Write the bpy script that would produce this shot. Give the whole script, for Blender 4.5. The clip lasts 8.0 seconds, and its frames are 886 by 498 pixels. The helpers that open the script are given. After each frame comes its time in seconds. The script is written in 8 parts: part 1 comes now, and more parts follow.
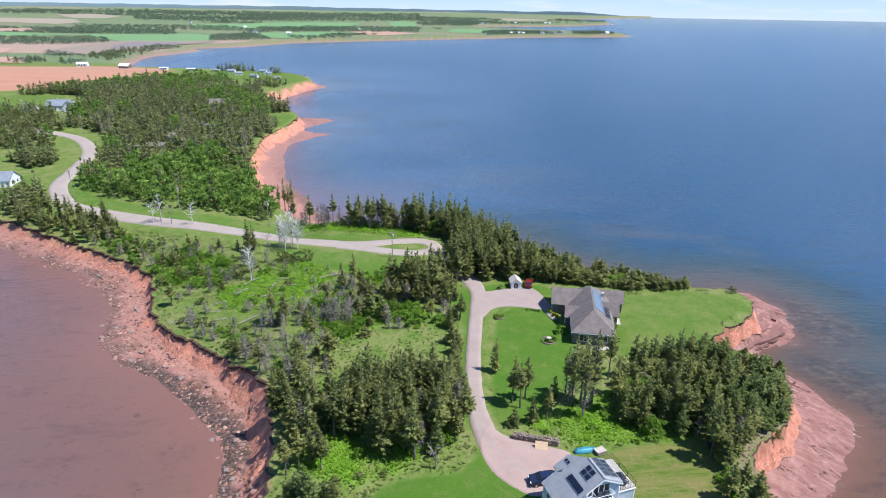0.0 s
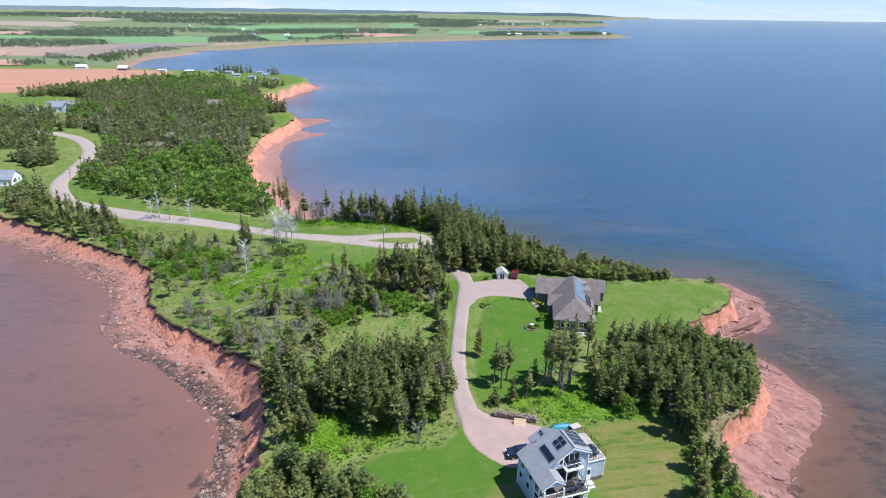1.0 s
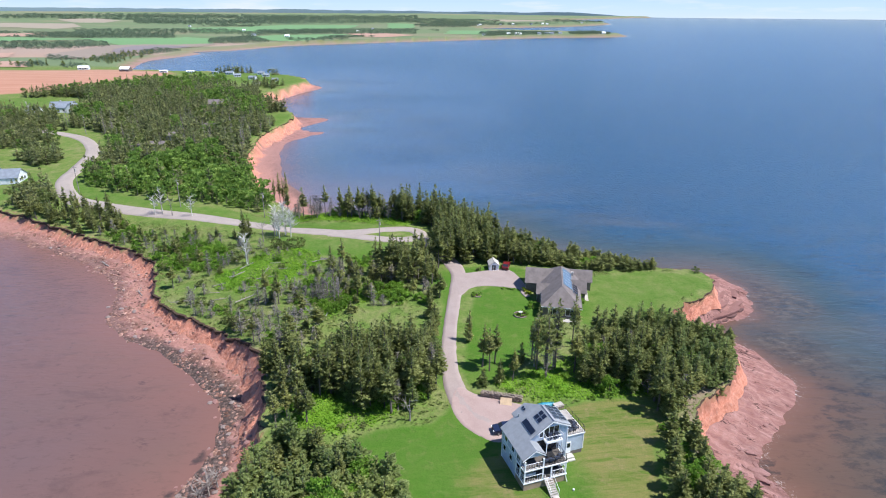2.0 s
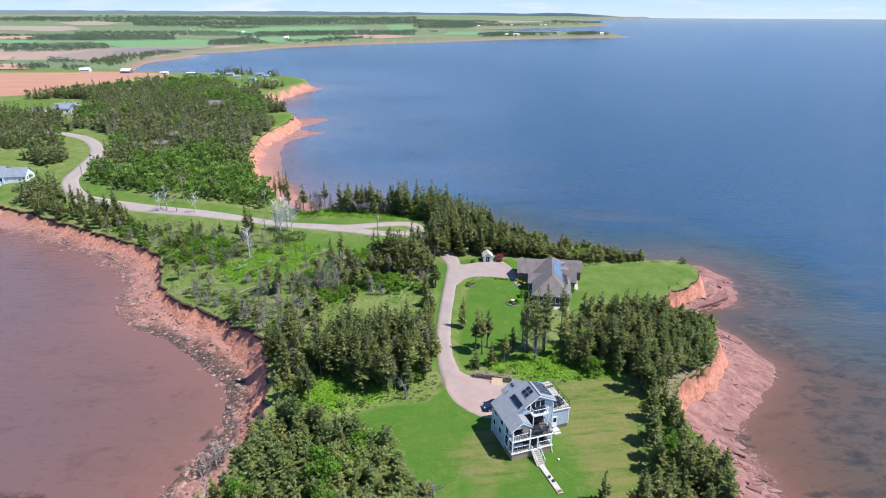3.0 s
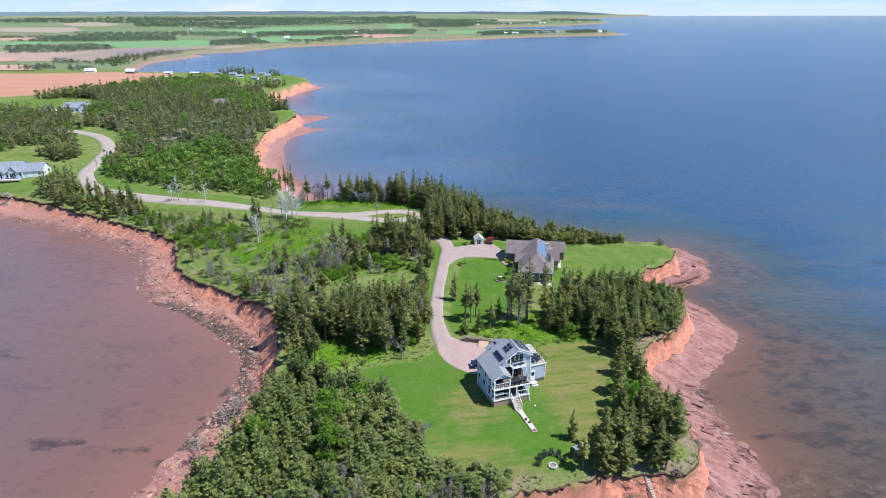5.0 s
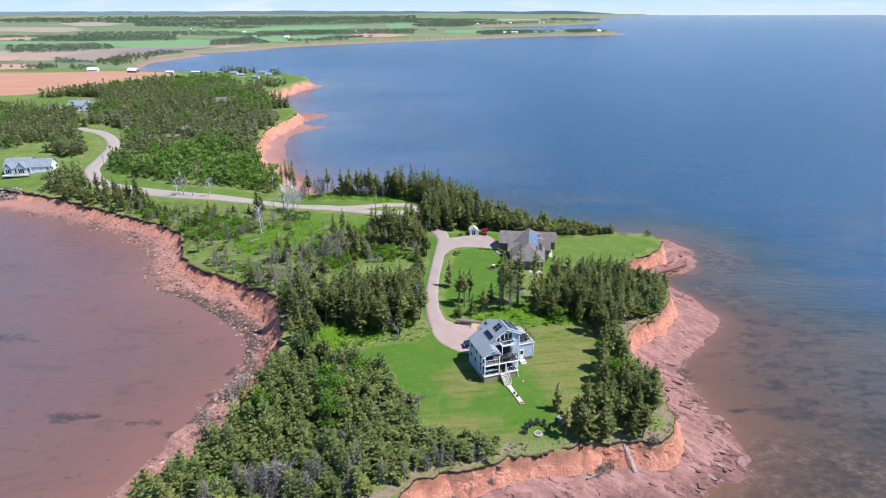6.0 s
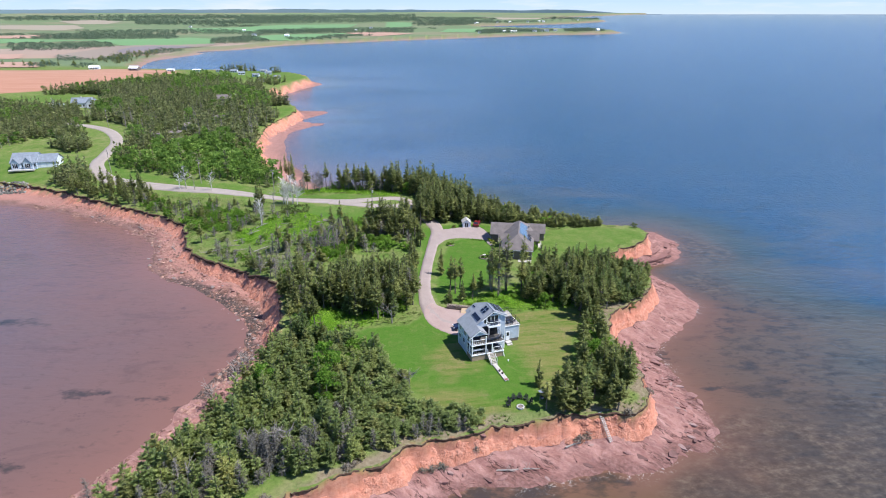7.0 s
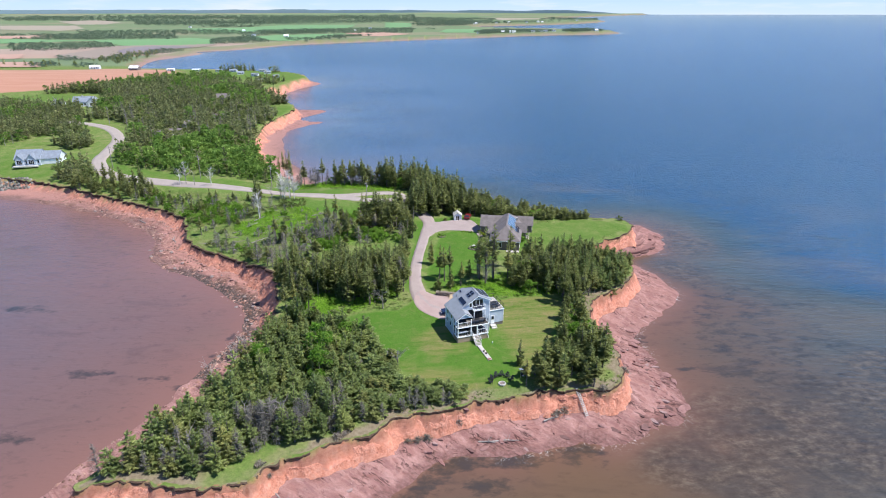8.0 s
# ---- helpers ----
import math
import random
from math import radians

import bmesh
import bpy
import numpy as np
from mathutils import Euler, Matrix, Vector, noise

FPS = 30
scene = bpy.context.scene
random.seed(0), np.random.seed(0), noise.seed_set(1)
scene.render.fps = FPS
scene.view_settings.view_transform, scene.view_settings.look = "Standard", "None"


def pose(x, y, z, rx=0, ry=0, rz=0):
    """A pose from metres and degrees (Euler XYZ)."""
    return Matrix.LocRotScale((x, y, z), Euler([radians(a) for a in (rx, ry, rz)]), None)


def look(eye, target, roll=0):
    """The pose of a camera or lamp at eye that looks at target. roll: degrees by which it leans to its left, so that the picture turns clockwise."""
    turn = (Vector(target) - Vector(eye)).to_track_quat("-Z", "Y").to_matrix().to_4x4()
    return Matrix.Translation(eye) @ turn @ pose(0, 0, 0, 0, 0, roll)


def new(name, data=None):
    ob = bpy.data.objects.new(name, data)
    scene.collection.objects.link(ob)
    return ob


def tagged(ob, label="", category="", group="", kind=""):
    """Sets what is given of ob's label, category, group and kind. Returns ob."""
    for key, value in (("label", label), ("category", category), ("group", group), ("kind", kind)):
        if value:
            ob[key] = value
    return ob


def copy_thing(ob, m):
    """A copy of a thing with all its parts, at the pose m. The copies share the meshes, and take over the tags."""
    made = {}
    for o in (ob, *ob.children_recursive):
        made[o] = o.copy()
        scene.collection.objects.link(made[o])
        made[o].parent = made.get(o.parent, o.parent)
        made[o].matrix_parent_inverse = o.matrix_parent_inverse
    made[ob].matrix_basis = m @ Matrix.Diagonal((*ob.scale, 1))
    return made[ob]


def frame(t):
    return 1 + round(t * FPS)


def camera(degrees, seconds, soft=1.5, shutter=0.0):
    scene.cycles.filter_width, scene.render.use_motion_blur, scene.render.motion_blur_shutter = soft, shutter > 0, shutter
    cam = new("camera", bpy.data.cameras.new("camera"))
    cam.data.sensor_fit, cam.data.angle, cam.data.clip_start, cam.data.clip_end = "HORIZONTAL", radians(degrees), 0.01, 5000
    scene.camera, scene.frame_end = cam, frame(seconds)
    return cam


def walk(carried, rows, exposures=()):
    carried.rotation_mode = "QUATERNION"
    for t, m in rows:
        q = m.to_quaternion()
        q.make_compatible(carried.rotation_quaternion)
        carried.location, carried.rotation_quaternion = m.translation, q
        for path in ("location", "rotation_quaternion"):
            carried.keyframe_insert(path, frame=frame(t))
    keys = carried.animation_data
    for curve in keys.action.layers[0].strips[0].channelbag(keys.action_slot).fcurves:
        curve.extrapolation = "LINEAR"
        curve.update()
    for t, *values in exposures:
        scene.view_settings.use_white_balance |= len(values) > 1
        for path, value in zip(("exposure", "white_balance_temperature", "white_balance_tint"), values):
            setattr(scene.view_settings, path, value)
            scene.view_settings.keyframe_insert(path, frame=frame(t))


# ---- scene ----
cam = camera(73.8, 8.0, soft=1.0)
PATH = [
    (0, (-0.051, -0.331, 69.966), (-0.051, 1.524, 69.219), 0.9),
    (0.5, (1.412, -3.055, 69.667), (1.413, -1.198, 68.924), 0.9),
    (1, (2.705, -5.943, 69.708), (2.707, -4.086, 68.966), 0.7),
    (1.5, (3.913, -8.712, 69.831), (3.912, -6.855, 69.087), 0.5),
    (3, (5.941, -17.907, 69.83), (5.939, -16.049, 69.091), 0.2),
    (3.5, (6.419, -21.255, 70.208), (6.416, -19.398, 69.466), 0.0),
    (4, (6.848, -24.635, 70.324), (6.844, -22.778, 69.582), -0.0),
    (4.5, (7.337, -28.056, 70.361), (7.332, -26.199, 69.619), -0.1),
    (6, (9.16, -38.652, 70.282), (9.154, -36.796, 69.539), -0.2),
    (6.5, (9.808, -42.437, 70.466), (9.804, -40.581, 69.721), -0.1),
    (7, (11.056, -45.936, 70.633), (11.051, -44.081, 69.886), -0.1),
    (7.5, (12.35, -49.425, 70.763), (12.345, -47.571, 70.014), -0.2),
    (8, (13.631, -52.794, 70.455), (13.627, -50.938, 69.709), -0.1),
]
walk(cam, [(t, look(eye, target, roll)) for t, eye, target, roll in PATH], exposures=[(0.0, 0.62, 6230, 10.0)])

# ---- world, sun ----
SUN_DIR = Vector((0.50, -0.12, 0.86)).normalized()
world = bpy.data.worlds.new("sky")
scene.world = world
world.use_nodes = True
wn = world.node_tree
wn.nodes.clear()
sky = wn.nodes.new("ShaderNodeTexSky")
sky.sky_type, sky.sun_disc = "NISHITA", False
sky.sun_elevation = math.asin(SUN_DIR.z)
sky.sun_rotation = math.atan2(SUN_DIR.x, SUN_DIR.y)
sky.altitude, sky.air_density, sky.dust_density, sky.ozone_density = 1500, 0.9, 0.0, 3.0
bg = wn.nodes.new("ShaderNodeBackground")
bg.inputs["Strength"].default_value = 0.125
wout = wn.nodes.new("ShaderNodeOutputWorld")
tint = wn.nodes.new("ShaderNodeMix")
tint.data_type, tint.blend_type = "RGBA", "MULTIPLY"
tint.inputs[0].default_value = 1.0
tint.inputs[7].default_value = (0.80, 0.93, 1.10, 1)
wn.links.new(sky.outputs[0], tint.inputs[6])
wn.links.new(tint.outputs[2], bg.inputs[0])
wn.links.new(bg.outputs[0], wout.inputs[0])
sun_data = bpy.data.lights.new("sun", "SUN")
sun_data.energy, sun_data.angle, sun_data.color = 4.9, radians(0.55), (1.0, 0.965, 0.92)
sun = new("sun", sun_data)
sun.matrix_world = look(SUN_DIR * 300, (0, 0, 0))


# ---- node helpers ----
def material(name, rough=0.85, metal=0.0, spec=0.3):
    m = bpy.data.materials.new(name)
    m.use_nodes = True
    nt = m.node_tree
    b = nt.nodes["Principled BSDF"]
    b.inputs["Roughness"].default_value = rough
    b.inputs["Metallic"].default_value = metal
    b.inputs["Specular IOR Level"].default_value = spec
    return m, nt, b


def wire(nt, a, b):
    nt.links.new(a, b)


def put(nt, socket, v):
    if isinstance(v, (int, float)):
        socket.default_value = v
    elif isinstance(v, tuple):
        socket.default_value = (*v, 1.0) if len(v) == 3 and len(socket.default_value) == 4 else v
    else:
        nt.links.new(v, socket)


def position(nt):
    return nt.nodes.new("ShaderNodeNewGeometry").outputs["Position"]


def local(nt):
    return nt.nodes.new("ShaderNodeTexCoord").outputs["Object"]


def stretch(nt, vec, s, rot=(0, 0, 0)):
    n = nt.nodes.new("ShaderNodeMapping")
    n.inputs["Scale"].default_value = s
    n.inputs["Rotation"].default_value = rot
    wire(nt, vec, n.inputs["Vector"])
    return n.outputs[0]


def strike(nt, vec, angle, along, across, up=1.0):
    """Coordinates stretched along a bearing, in metres along and across it."""
    n = nt.nodes.new("ShaderNodeMapping")
    n.vector_type = "TEXTURE"
    n.inputs["Rotation"].default_value = (0, 0, angle)
    n.inputs["Scale"].default_value = (along, across, up)
    wire(nt, vec, n.inputs["Vector"])
    return n.outputs[0]


def noise_tex(nt, vec, scale, detail=4, rough=0.55, warp=0.0):
    n = nt.nodes.new("ShaderNodeTexNoise")
    n.inputs["Scale"].default_value, n.inputs["Detail"].default_value = scale, detail
    n.inputs["Roughness"].default_value, n.inputs["Distortion"].default_value = rough, warp
    wire(nt, vec, n.inputs["Vector"])
    return n.outputs[0]


def ramp(nt, fac, stops, smooth=False):
    n = nt.nodes.new("ShaderNodeValToRGB")
    cr = n.color_ramp
    cr.interpolation = "EASE" if smooth else "LINEAR"
    while len(cr.elements) < len(stops):
        cr.elements.new(1.0)
    for e, (p, c) in zip(cr.elements, stops):
        e.position = p
        e.color = (c, c, c, 1) if isinstance(c, (int, float)) else (*c, 1)
    wire(nt, fac, n.inputs[0])
    return n.outputs[0]


def mix(nt, fac, a, b, how="MIX"):
    n = nt.nodes.new("ShaderNodeMix")
    n.data_type, n.blend_type = "RGBA", how
    put(nt, n.inputs[0], fac)
    put(nt, n.inputs[6], a)
    put(nt, n.inputs[7], b)
    return n.outputs[2]


def maths(nt, op, a, b=0.0, clamp=False):
    n = nt.nodes.new("ShaderNodeMath")
    n.operation, n.use_clamp = op, clamp
    put(nt, n.inputs[0], a)
    put(nt, n.inputs[1], b)
    return n.outputs[0]


def attr(nt, name):
    n = nt.nodes.new("ShaderNodeAttribute")
    n.attribute_name = name
    return n.outputs["Fac"]


def bump(nt, b, height, strength=0.4, dist=0.1):
    n = nt.nodes.new("ShaderNodeBump")
    n.inputs["Strength"].default_value, n.inputs["Distance"].default_value = strength, dist
    wire(nt, height, n.inputs["Height"])
    wire(nt, n.outputs[0], b.inputs["Normal"])


def plain(name, col, rough=0.7, metal=0.0, vary=0.25, scale=3.0, grain=40.0, bumpy=0.15, spec=0.3):
    """Painted, woven or moulded surface with two scales of variation."""
    m, nt, b = material(name, rough, metal, spec)
    v = local(nt)
    big = noise_tex(nt, v, scale, 3)
    fine = noise_tex(nt, v, grain, 2)
    dark = tuple(c * (1 - vary) for c in col)
    light = tuple(min(1.0, c * (1 + 0.5 * vary)) for c in col)
    c = ramp(nt, big, [(0.3, dark), (0.7, light)])
    c = mix(nt, 0.25, c, ramp(nt, fine, [(0.3, dark), (0.75, light)]))
    wire(nt, c, b.inputs["Base Color"])
    if bumpy:
        bump(nt, b, fine, bumpy, 0.02)
    return m


# ---- materials ----
def ground_material():
    m, nt, b = material("ground", 0.95, 0, 0.05)
    p = position(nt)
    n_big = noise_tex(nt, p, 0.035, 4, 0.6)
    n_mid = noise_tex(nt, p, 0.22, 5, 0.65, 0.4)
    n_fine = noise_tex(nt, p, 1.6, 5, 0.7)
    n_tiny = noise_tex(nt, p, 9.0, 3, 0.7)
    rough_g = ramp(nt, n_mid, [(0.30, (0.070, 0.120, 0.024)), (0.46, (0.130, 0.180, 0.048)), (0.56, (0.205, 0.200, 0.085)), (0.70, (0.280, 0.235, 0.135))])
    rough_g = mix(nt, 0.55, rough_g, ramp(nt, n_fine, [(0.3, (0.045, 0.085, 0.015)), (0.6, (0.130, 0.190, 0.040)), (0.8, (0.24, 0.22, 0.11))]))
    lush = ramp(nt, n_fine, [(0.25, (0.055, 0.130, 0.012)), (0.5, (0.120, 0.235, 0.022)), (0.8, (0.195, 0.320, 0.045))])
    rough_g = mix(nt, attr(nt, "lush"), rough_g, lush)
    streak = noise_tex(nt, strike(nt, p, 0.06, 4.5, 1.1), 1.0, 7, 0.74, 0.3)
    lawn = ramp(nt, n_mid, [(0.28, (0.033, 0.106, 0.009)), (0.48, (0.049, 0.128, 0.012)), (0.60, (0.079, 0.143, 0.022)), (0.74, (0.128, 0.156, 0.045))])
    blotch = noise_tex(nt, p, 0.55, 6, 0.72, 0.3)
    lawn = mix(nt, ramp(nt, blotch, [(0.52, 0.0), (0.72, 0.45)]), lawn, (0.110, 0.160, 0.030))
    lawn = mix(nt, ramp(nt, n_big, [(0.40, 0.6), (0.56, 0.0)]), lawn, (0.040, 0.120, 0.012))
    lawn = mix(nt, 0.35, lawn, ramp(nt, n_tiny, [(0.3, (0.035, 0.110, 0.010)), (0.7, (0.11, 0.22, 0.03))]))
    mown = noise_tex(nt, strike(nt, p, 0.16, 60.0, 0.75), 1.0, 2, 0.5)
    dry = ramp(nt, streak, [(0.36, (0.070, 0.130, 0.018)), (0.50, (0.120, 0.146, 0.036)), (0.62, (0.180, 0.160, 0.062)), (0.75, (0.250, 0.185, 0.095))])
    dry = mix(nt, ramp(nt, mown, [(0.40, 0.0), (0.56, 0.55)]), dry, (0.190, 0.172, 0.062))
    worn = noise_tex(nt, p, 0.42, 7, 0.72, 0.5)
    lawn = mix(nt, attr(nt, "dry"), lawn, dry)
    lawn = mix(nt, maths(nt, "MULTIPLY", ramp(nt, worn, [(0.53, 0.0), (0.63, 0.5), (0.72, 0.85)]), maths(nt, "ADD", maths(nt, "MULTIPLY", attr(nt, "dry"), 0.8), 0.2)), lawn, (0.225, 0.175, 0.090))
    lawn = mix(nt, ramp(nt, n_tiny, [(0.34, 0.45), (0.5, 0.0)]), lawn, (0.030, 0.080, 0.010))
    grass = mix(nt, attr(nt, "lawn"), rough_g, lawn)
    cell = nt.nodes.new("ShaderNodeTexVoronoi")
    cell.inputs["Scale"].default_value = 1.0
    wire(nt, stretch(nt, p, (0.0034, 0.0062, 0.0), (0, 0, 0.12)), cell.inputs["Vector"])
    field = ramp(nt, nt_value(nt, cell.outputs["Color"]), [(0.12, (0.090, 0.190, 0.050)), (0.3, (0.060, 0.150, 0.045)), (0.46, (0.150, 0.190, 0.075)), (0.6, (0.085, 0.200, 0.060)), (0.68, (0.36, 0.22, 0.15)), (0.80, (0.24, 0.22, 0.13)), (0.9, (0.30, 0.19, 0.13)), (1.0, (0.13, 0.21, 0.08))])
    field.node.color_ramp.interpolation = "CONSTANT"
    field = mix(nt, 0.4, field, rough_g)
    # Washes the far fields grey-green: haze painted over their crops.
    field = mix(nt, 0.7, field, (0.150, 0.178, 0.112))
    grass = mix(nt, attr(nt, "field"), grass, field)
    soil = ramp(nt, noise_tex(nt, stretch(nt, p, (0.02, 0.3, 1)), 1, 4), [(0.3, (0.33, 0.165, 0.108)), (0.7, (0.42, 0.225, 0.155))])
    # Distant soil fades to grey-tan: haze put into the colour.
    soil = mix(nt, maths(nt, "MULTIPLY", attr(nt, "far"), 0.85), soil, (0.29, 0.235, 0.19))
    grass = mix(nt, attr(nt, "soil"), grass, soil)
    grass = mix(nt, maths(nt, "MULTIPLY", attr(nt, "duff"), 0.85), grass, ramp(nt, n_fine, [(0.3, (0.15, 0.105, 0.075)), (0.7, (0.27, 0.205, 0.155))]))
    cliff = ramp(nt, noise_tex(nt, stretch(nt, p, (1.0, 1.0, 0.7)), 1, 8, 0.75, 0.3), [(0.28, (0.32, 0.118, 0.076)), (0.42, (0.515, 0.205, 0.130)), (0.58, (0.61, 0.280, 0.190)), (0.78, (0.66, 0.40, 0.305))])
    strat = noise_tex(nt, stretch(nt, p, (0.10, 0.10, 3.2)), 1, 4, 0.6, 0.5)
    cliff = mix(nt, ramp(nt, strat, [(0.48, 0.0), (0.66, 0.3)]), cliff, (0.38, 0.155, 0.105))
    cliff = mix(nt, ramp(nt, noise_tex(nt, p, 0.11, 6, 0.68), [(0.44, 0.0), (0.60, 0.4)]), cliff, (0.33, 0.145, 0.108))
    led_n = noise_tex(nt, strike(nt, p, -0.62, 3.6, 1.4, 1.0), 1, 6, 0.66, 0.6)
    ledge = ramp(nt, led_n, [(0.24, (0.185, 0.087, 0.073)), (0.38, (0.270, 0.136, 0.115)), (0.56, (0.350, 0.195, 0.170)), (0.8, (0.44, 0.278, 0.247))])
    ledge = mix(nt, ramp(nt, n_tiny, [(0.35, 0.35), (0.6, 0.0)]), ledge, (0.11, 0.05, 0.042))
    sand = ramp(nt, n_fine, [(0.3, (0.232, 0.123, 0.106)), (0.7, (0.322, 0.190, 0.166))])
    bed = noise_tex(nt, strike(nt, p, -0.62, 7.0, 1.1, 2.0), 1.0, 6, 0.62, 0.35)
    gate = ramp(nt, noise_tex(nt, strike(nt, p, -0.62, 6.0, 3.0, 3.0), 1.0, 3, 0.6), [(0.46, 0.0), (0.60, 1.0)])
    gash = ramp(nt, maths(nt, "ABSOLUTE", maths(nt, "SUBTRACT", bed, 0.5)), [(0.012, 1.0), (0.036, 0.0)])
    ledge = mix(nt, ramp(nt, bed, [(0.36, 0.55), (0.50, 0.0)]), ledge, (0.165, 0.080, 0.074))
    ledge = mix(nt, maths(nt, "MULTIPLY", maths(nt, "MULTIPLY", gash, gate), 0.92), ledge, (0.040, 0.020, 0.018))
    ledge = mix(nt, maths(nt, "MULTIPLY", attr(nt, "wet"), ramp(nt, n_fine, [(0.35, 0.75), (0.65, 0.25)])), ledge, (0.095, 0.050, 0.044))
    ledge = mix(nt, attr(nt, "sand"), ledge, sand)
    weed = ramp(nt, n_fine, [(0.35, (0.040, 0.030, 0.026)), (0.55, (0.095, 0.070, 0.062)), (0.72, (0.30, 0.19, 0.165))])
    ledge = mix(nt, attr(nt, "weed"), ledge, weed)
    red = mix(nt, attr(nt, "cliff"), ledge, cliff)
    turf = ramp(nt, n_fine, [(0.3, (0.030, 0.022, 0.014)), (0.7, (0.085, 0.060, 0.038))])
    red = mix(nt, attr(nt, "turf"), red, turf)
    # Far cliffs and beaches are dulled likewise, as painted haze.
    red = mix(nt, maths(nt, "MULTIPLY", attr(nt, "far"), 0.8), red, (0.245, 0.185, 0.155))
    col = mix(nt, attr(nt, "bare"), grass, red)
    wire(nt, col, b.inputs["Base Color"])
    h = maths(nt, "ADD", maths(nt, "MULTIPLY", n_fine, 0.8), maths(nt, "MULTIPLY", n_tiny, 0.35))
    h = maths(nt, "ADD", h, maths(nt, "MULTIPLY", led_n, attr(nt, "bare")))
    bump(nt, b, h, 0.55, 0.35)
    return m


def nt_value(nt, colour):
    n = nt.nodes.new("ShaderNodeSeparateColor")
    wire(nt, colour, n.inputs[0])
    return n.outputs[0]


def sea_material():
    m, nt, b = material("sea_water", 0.16, 0, 0.5)
    b.inputs["IOR"].default_value = 1.33
    p = position(nt)
    wob = maths(nt, "MULTIPLY", maths(nt, "SUBTRACT", noise_tex(nt, p, 0.045, 4, 0.6), 0.5), 0.34)
    d = maths(nt, "ADD", attr(nt, "shore"), maths(nt, "MULTIPLY", wob, attr(nt, "shore_room")))
    open_w = ramp(nt, d, [(0.0, (0.155, 0.080, 0.055)), (0.03, (0.122, 0.068, 0.045)), (0.09, (0.088, 0.060, 0.042)), (0.25, (0.067, 0.065, 0.056)), (0.45, (0.036, 0.055, 0.060)), (0.72, (0.014, 0.052, 0.096)), (1.0, (0.007, 0.050, 0.116))])
    bay_w = ramp(nt, d, [(0.0, (0.180, 0.092, 0.073)), (0.09, (0.145, 0.082, 0.070)), (0.35, (0.116, 0.080, 0.081)), (1.0, (0.088, 0.074, 0.086))])
    col = mix(nt, attr(nt, "bay"), open_w, bay_w)
    patch = noise_tex(nt, stretch(nt, p, (0.07, 0.15, 1), (0, 0, -0.25)), 1.0, 6, 0.68, 0.6)
    speck = noise_tex(nt, stretch(nt, p, (0.35, 0.7, 1), (0, 0, -0.2)), 1.0, 5, 0.7, 0.4)
    col = mix(nt, maths(nt, "MULTIPLY", ramp(nt, patch, [(0.54, 0.0), (0.68, 0.42)]), attr(nt, "weedy")), col, (0.018, 0.022, 0.024))
    col = mix(nt, maths(nt, "MULTIPLY", ramp(nt, speck, [(0.54, 0.0), (0.68, 0.40)]), attr(nt, "weedy")), col, (0.030, 0.026, 0.022))
    mott = noise_tex(nt, stretch(nt, p, (0.20, 0.32, 1), (0, 0, -0.3)), 1.0, 8, 0.70, 0.1)
    frond = maths(nt, "ADD", mott, maths(nt, "MULTIPLY", maths(nt, "SUBTRACT", attr(nt, "kelp"), 0.5), 0.36))
    col = mix(nt, ramp(nt, frond, [(0.51, 0.0), (0.57, 0.35), (0.68, 0.75)]), col, ramp(nt, mott, [(0.35, (0.034, 0.031, 0.022)), (0.65, (0.022, 0.026, 0.028))]))
    sandy = noise_tex(nt, stretch(nt, p, (0.012, 0.03, 1)), 1.0, 4, 0.6, 0.5)
    col = mix(nt, maths(nt, "MULTIPLY", ramp(nt, sandy, [(0.5, 0.0), (0.72, 0.45)]), attr(nt, "weedy")), col, (0.105, 0.088, 0.066))
    col = mix(nt, maths(nt, "MULTIPLY", attr(nt, "cove"), 0.55), col, (0.080, 0.134, 0.222))
    col = mix(nt, maths(nt, "MULTIPLY", attr(nt, "tan"), 0.6), col, (0.115, 0.068, 0.034))
    rock_n = noise_tex(nt, stretch(nt, p, (0.42, 0.62, 1), (0, 0, -0.35)), 1.0, 9, 0.72, 0.0)
    big_n = noise_tex(nt, stretch(nt, p, (0.08, 0.13, 1), (0, 0, -0.35)), 1.0, 6, 0.68, 0.0)
    reef = ramp(nt, rock_n, [(0.34, (0.026, 0.021, 0.016)), (0.47, (0.062, 0.047, 0.034)), (0.57, (0.105, 0.080, 0.056)), (0.70, (0.180, 0.145, 0.110))])
    reef = mix(nt, ramp(nt, big_n, [(0.46, 0.0), (0.60, 0.65)]), reef, (0.030, 0.029, 0.027))
    col = mix(nt, maths(nt, "MULTIPLY", attr(nt, "reef"), 0.62), col, reef)
    foam_n = noise_tex(nt, p, 0.9, 5, 0.75, 1.5)
    foam = maths(nt, "MULTIPLY", ramp(nt, foam_n, [(0.54, 0.0), (0.66, 0.65)]), attr(nt, "foam"))
    col = mix(nt, foam, col, (0.75, 0.70, 0.66))
    wire(nt, col, b.inputs["Base Color"])
    wire(nt, maths(nt, "ADD", maths(nt, "MULTIPLY", foam, 0.6), 0.17), b.inputs["Roughness"])
    w1 = noise_tex(nt, stretch(nt, p, (0.24, 0.75, 1), (0, 0, 0.22)), 1.0, 5, 0.62)
    w2 = noise_tex(nt, stretch(nt, p, (0.02, 0.06, 1), (0, 0, 0.3)), 1.0, 3)
    bump(nt, b, maths(nt, "MULTIPLY", maths(nt, "ADD", w1, maths(nt, "MULTIPLY", w2, 0.9)), attr(nt, "chop")), 0.9, 1.1)
    return m


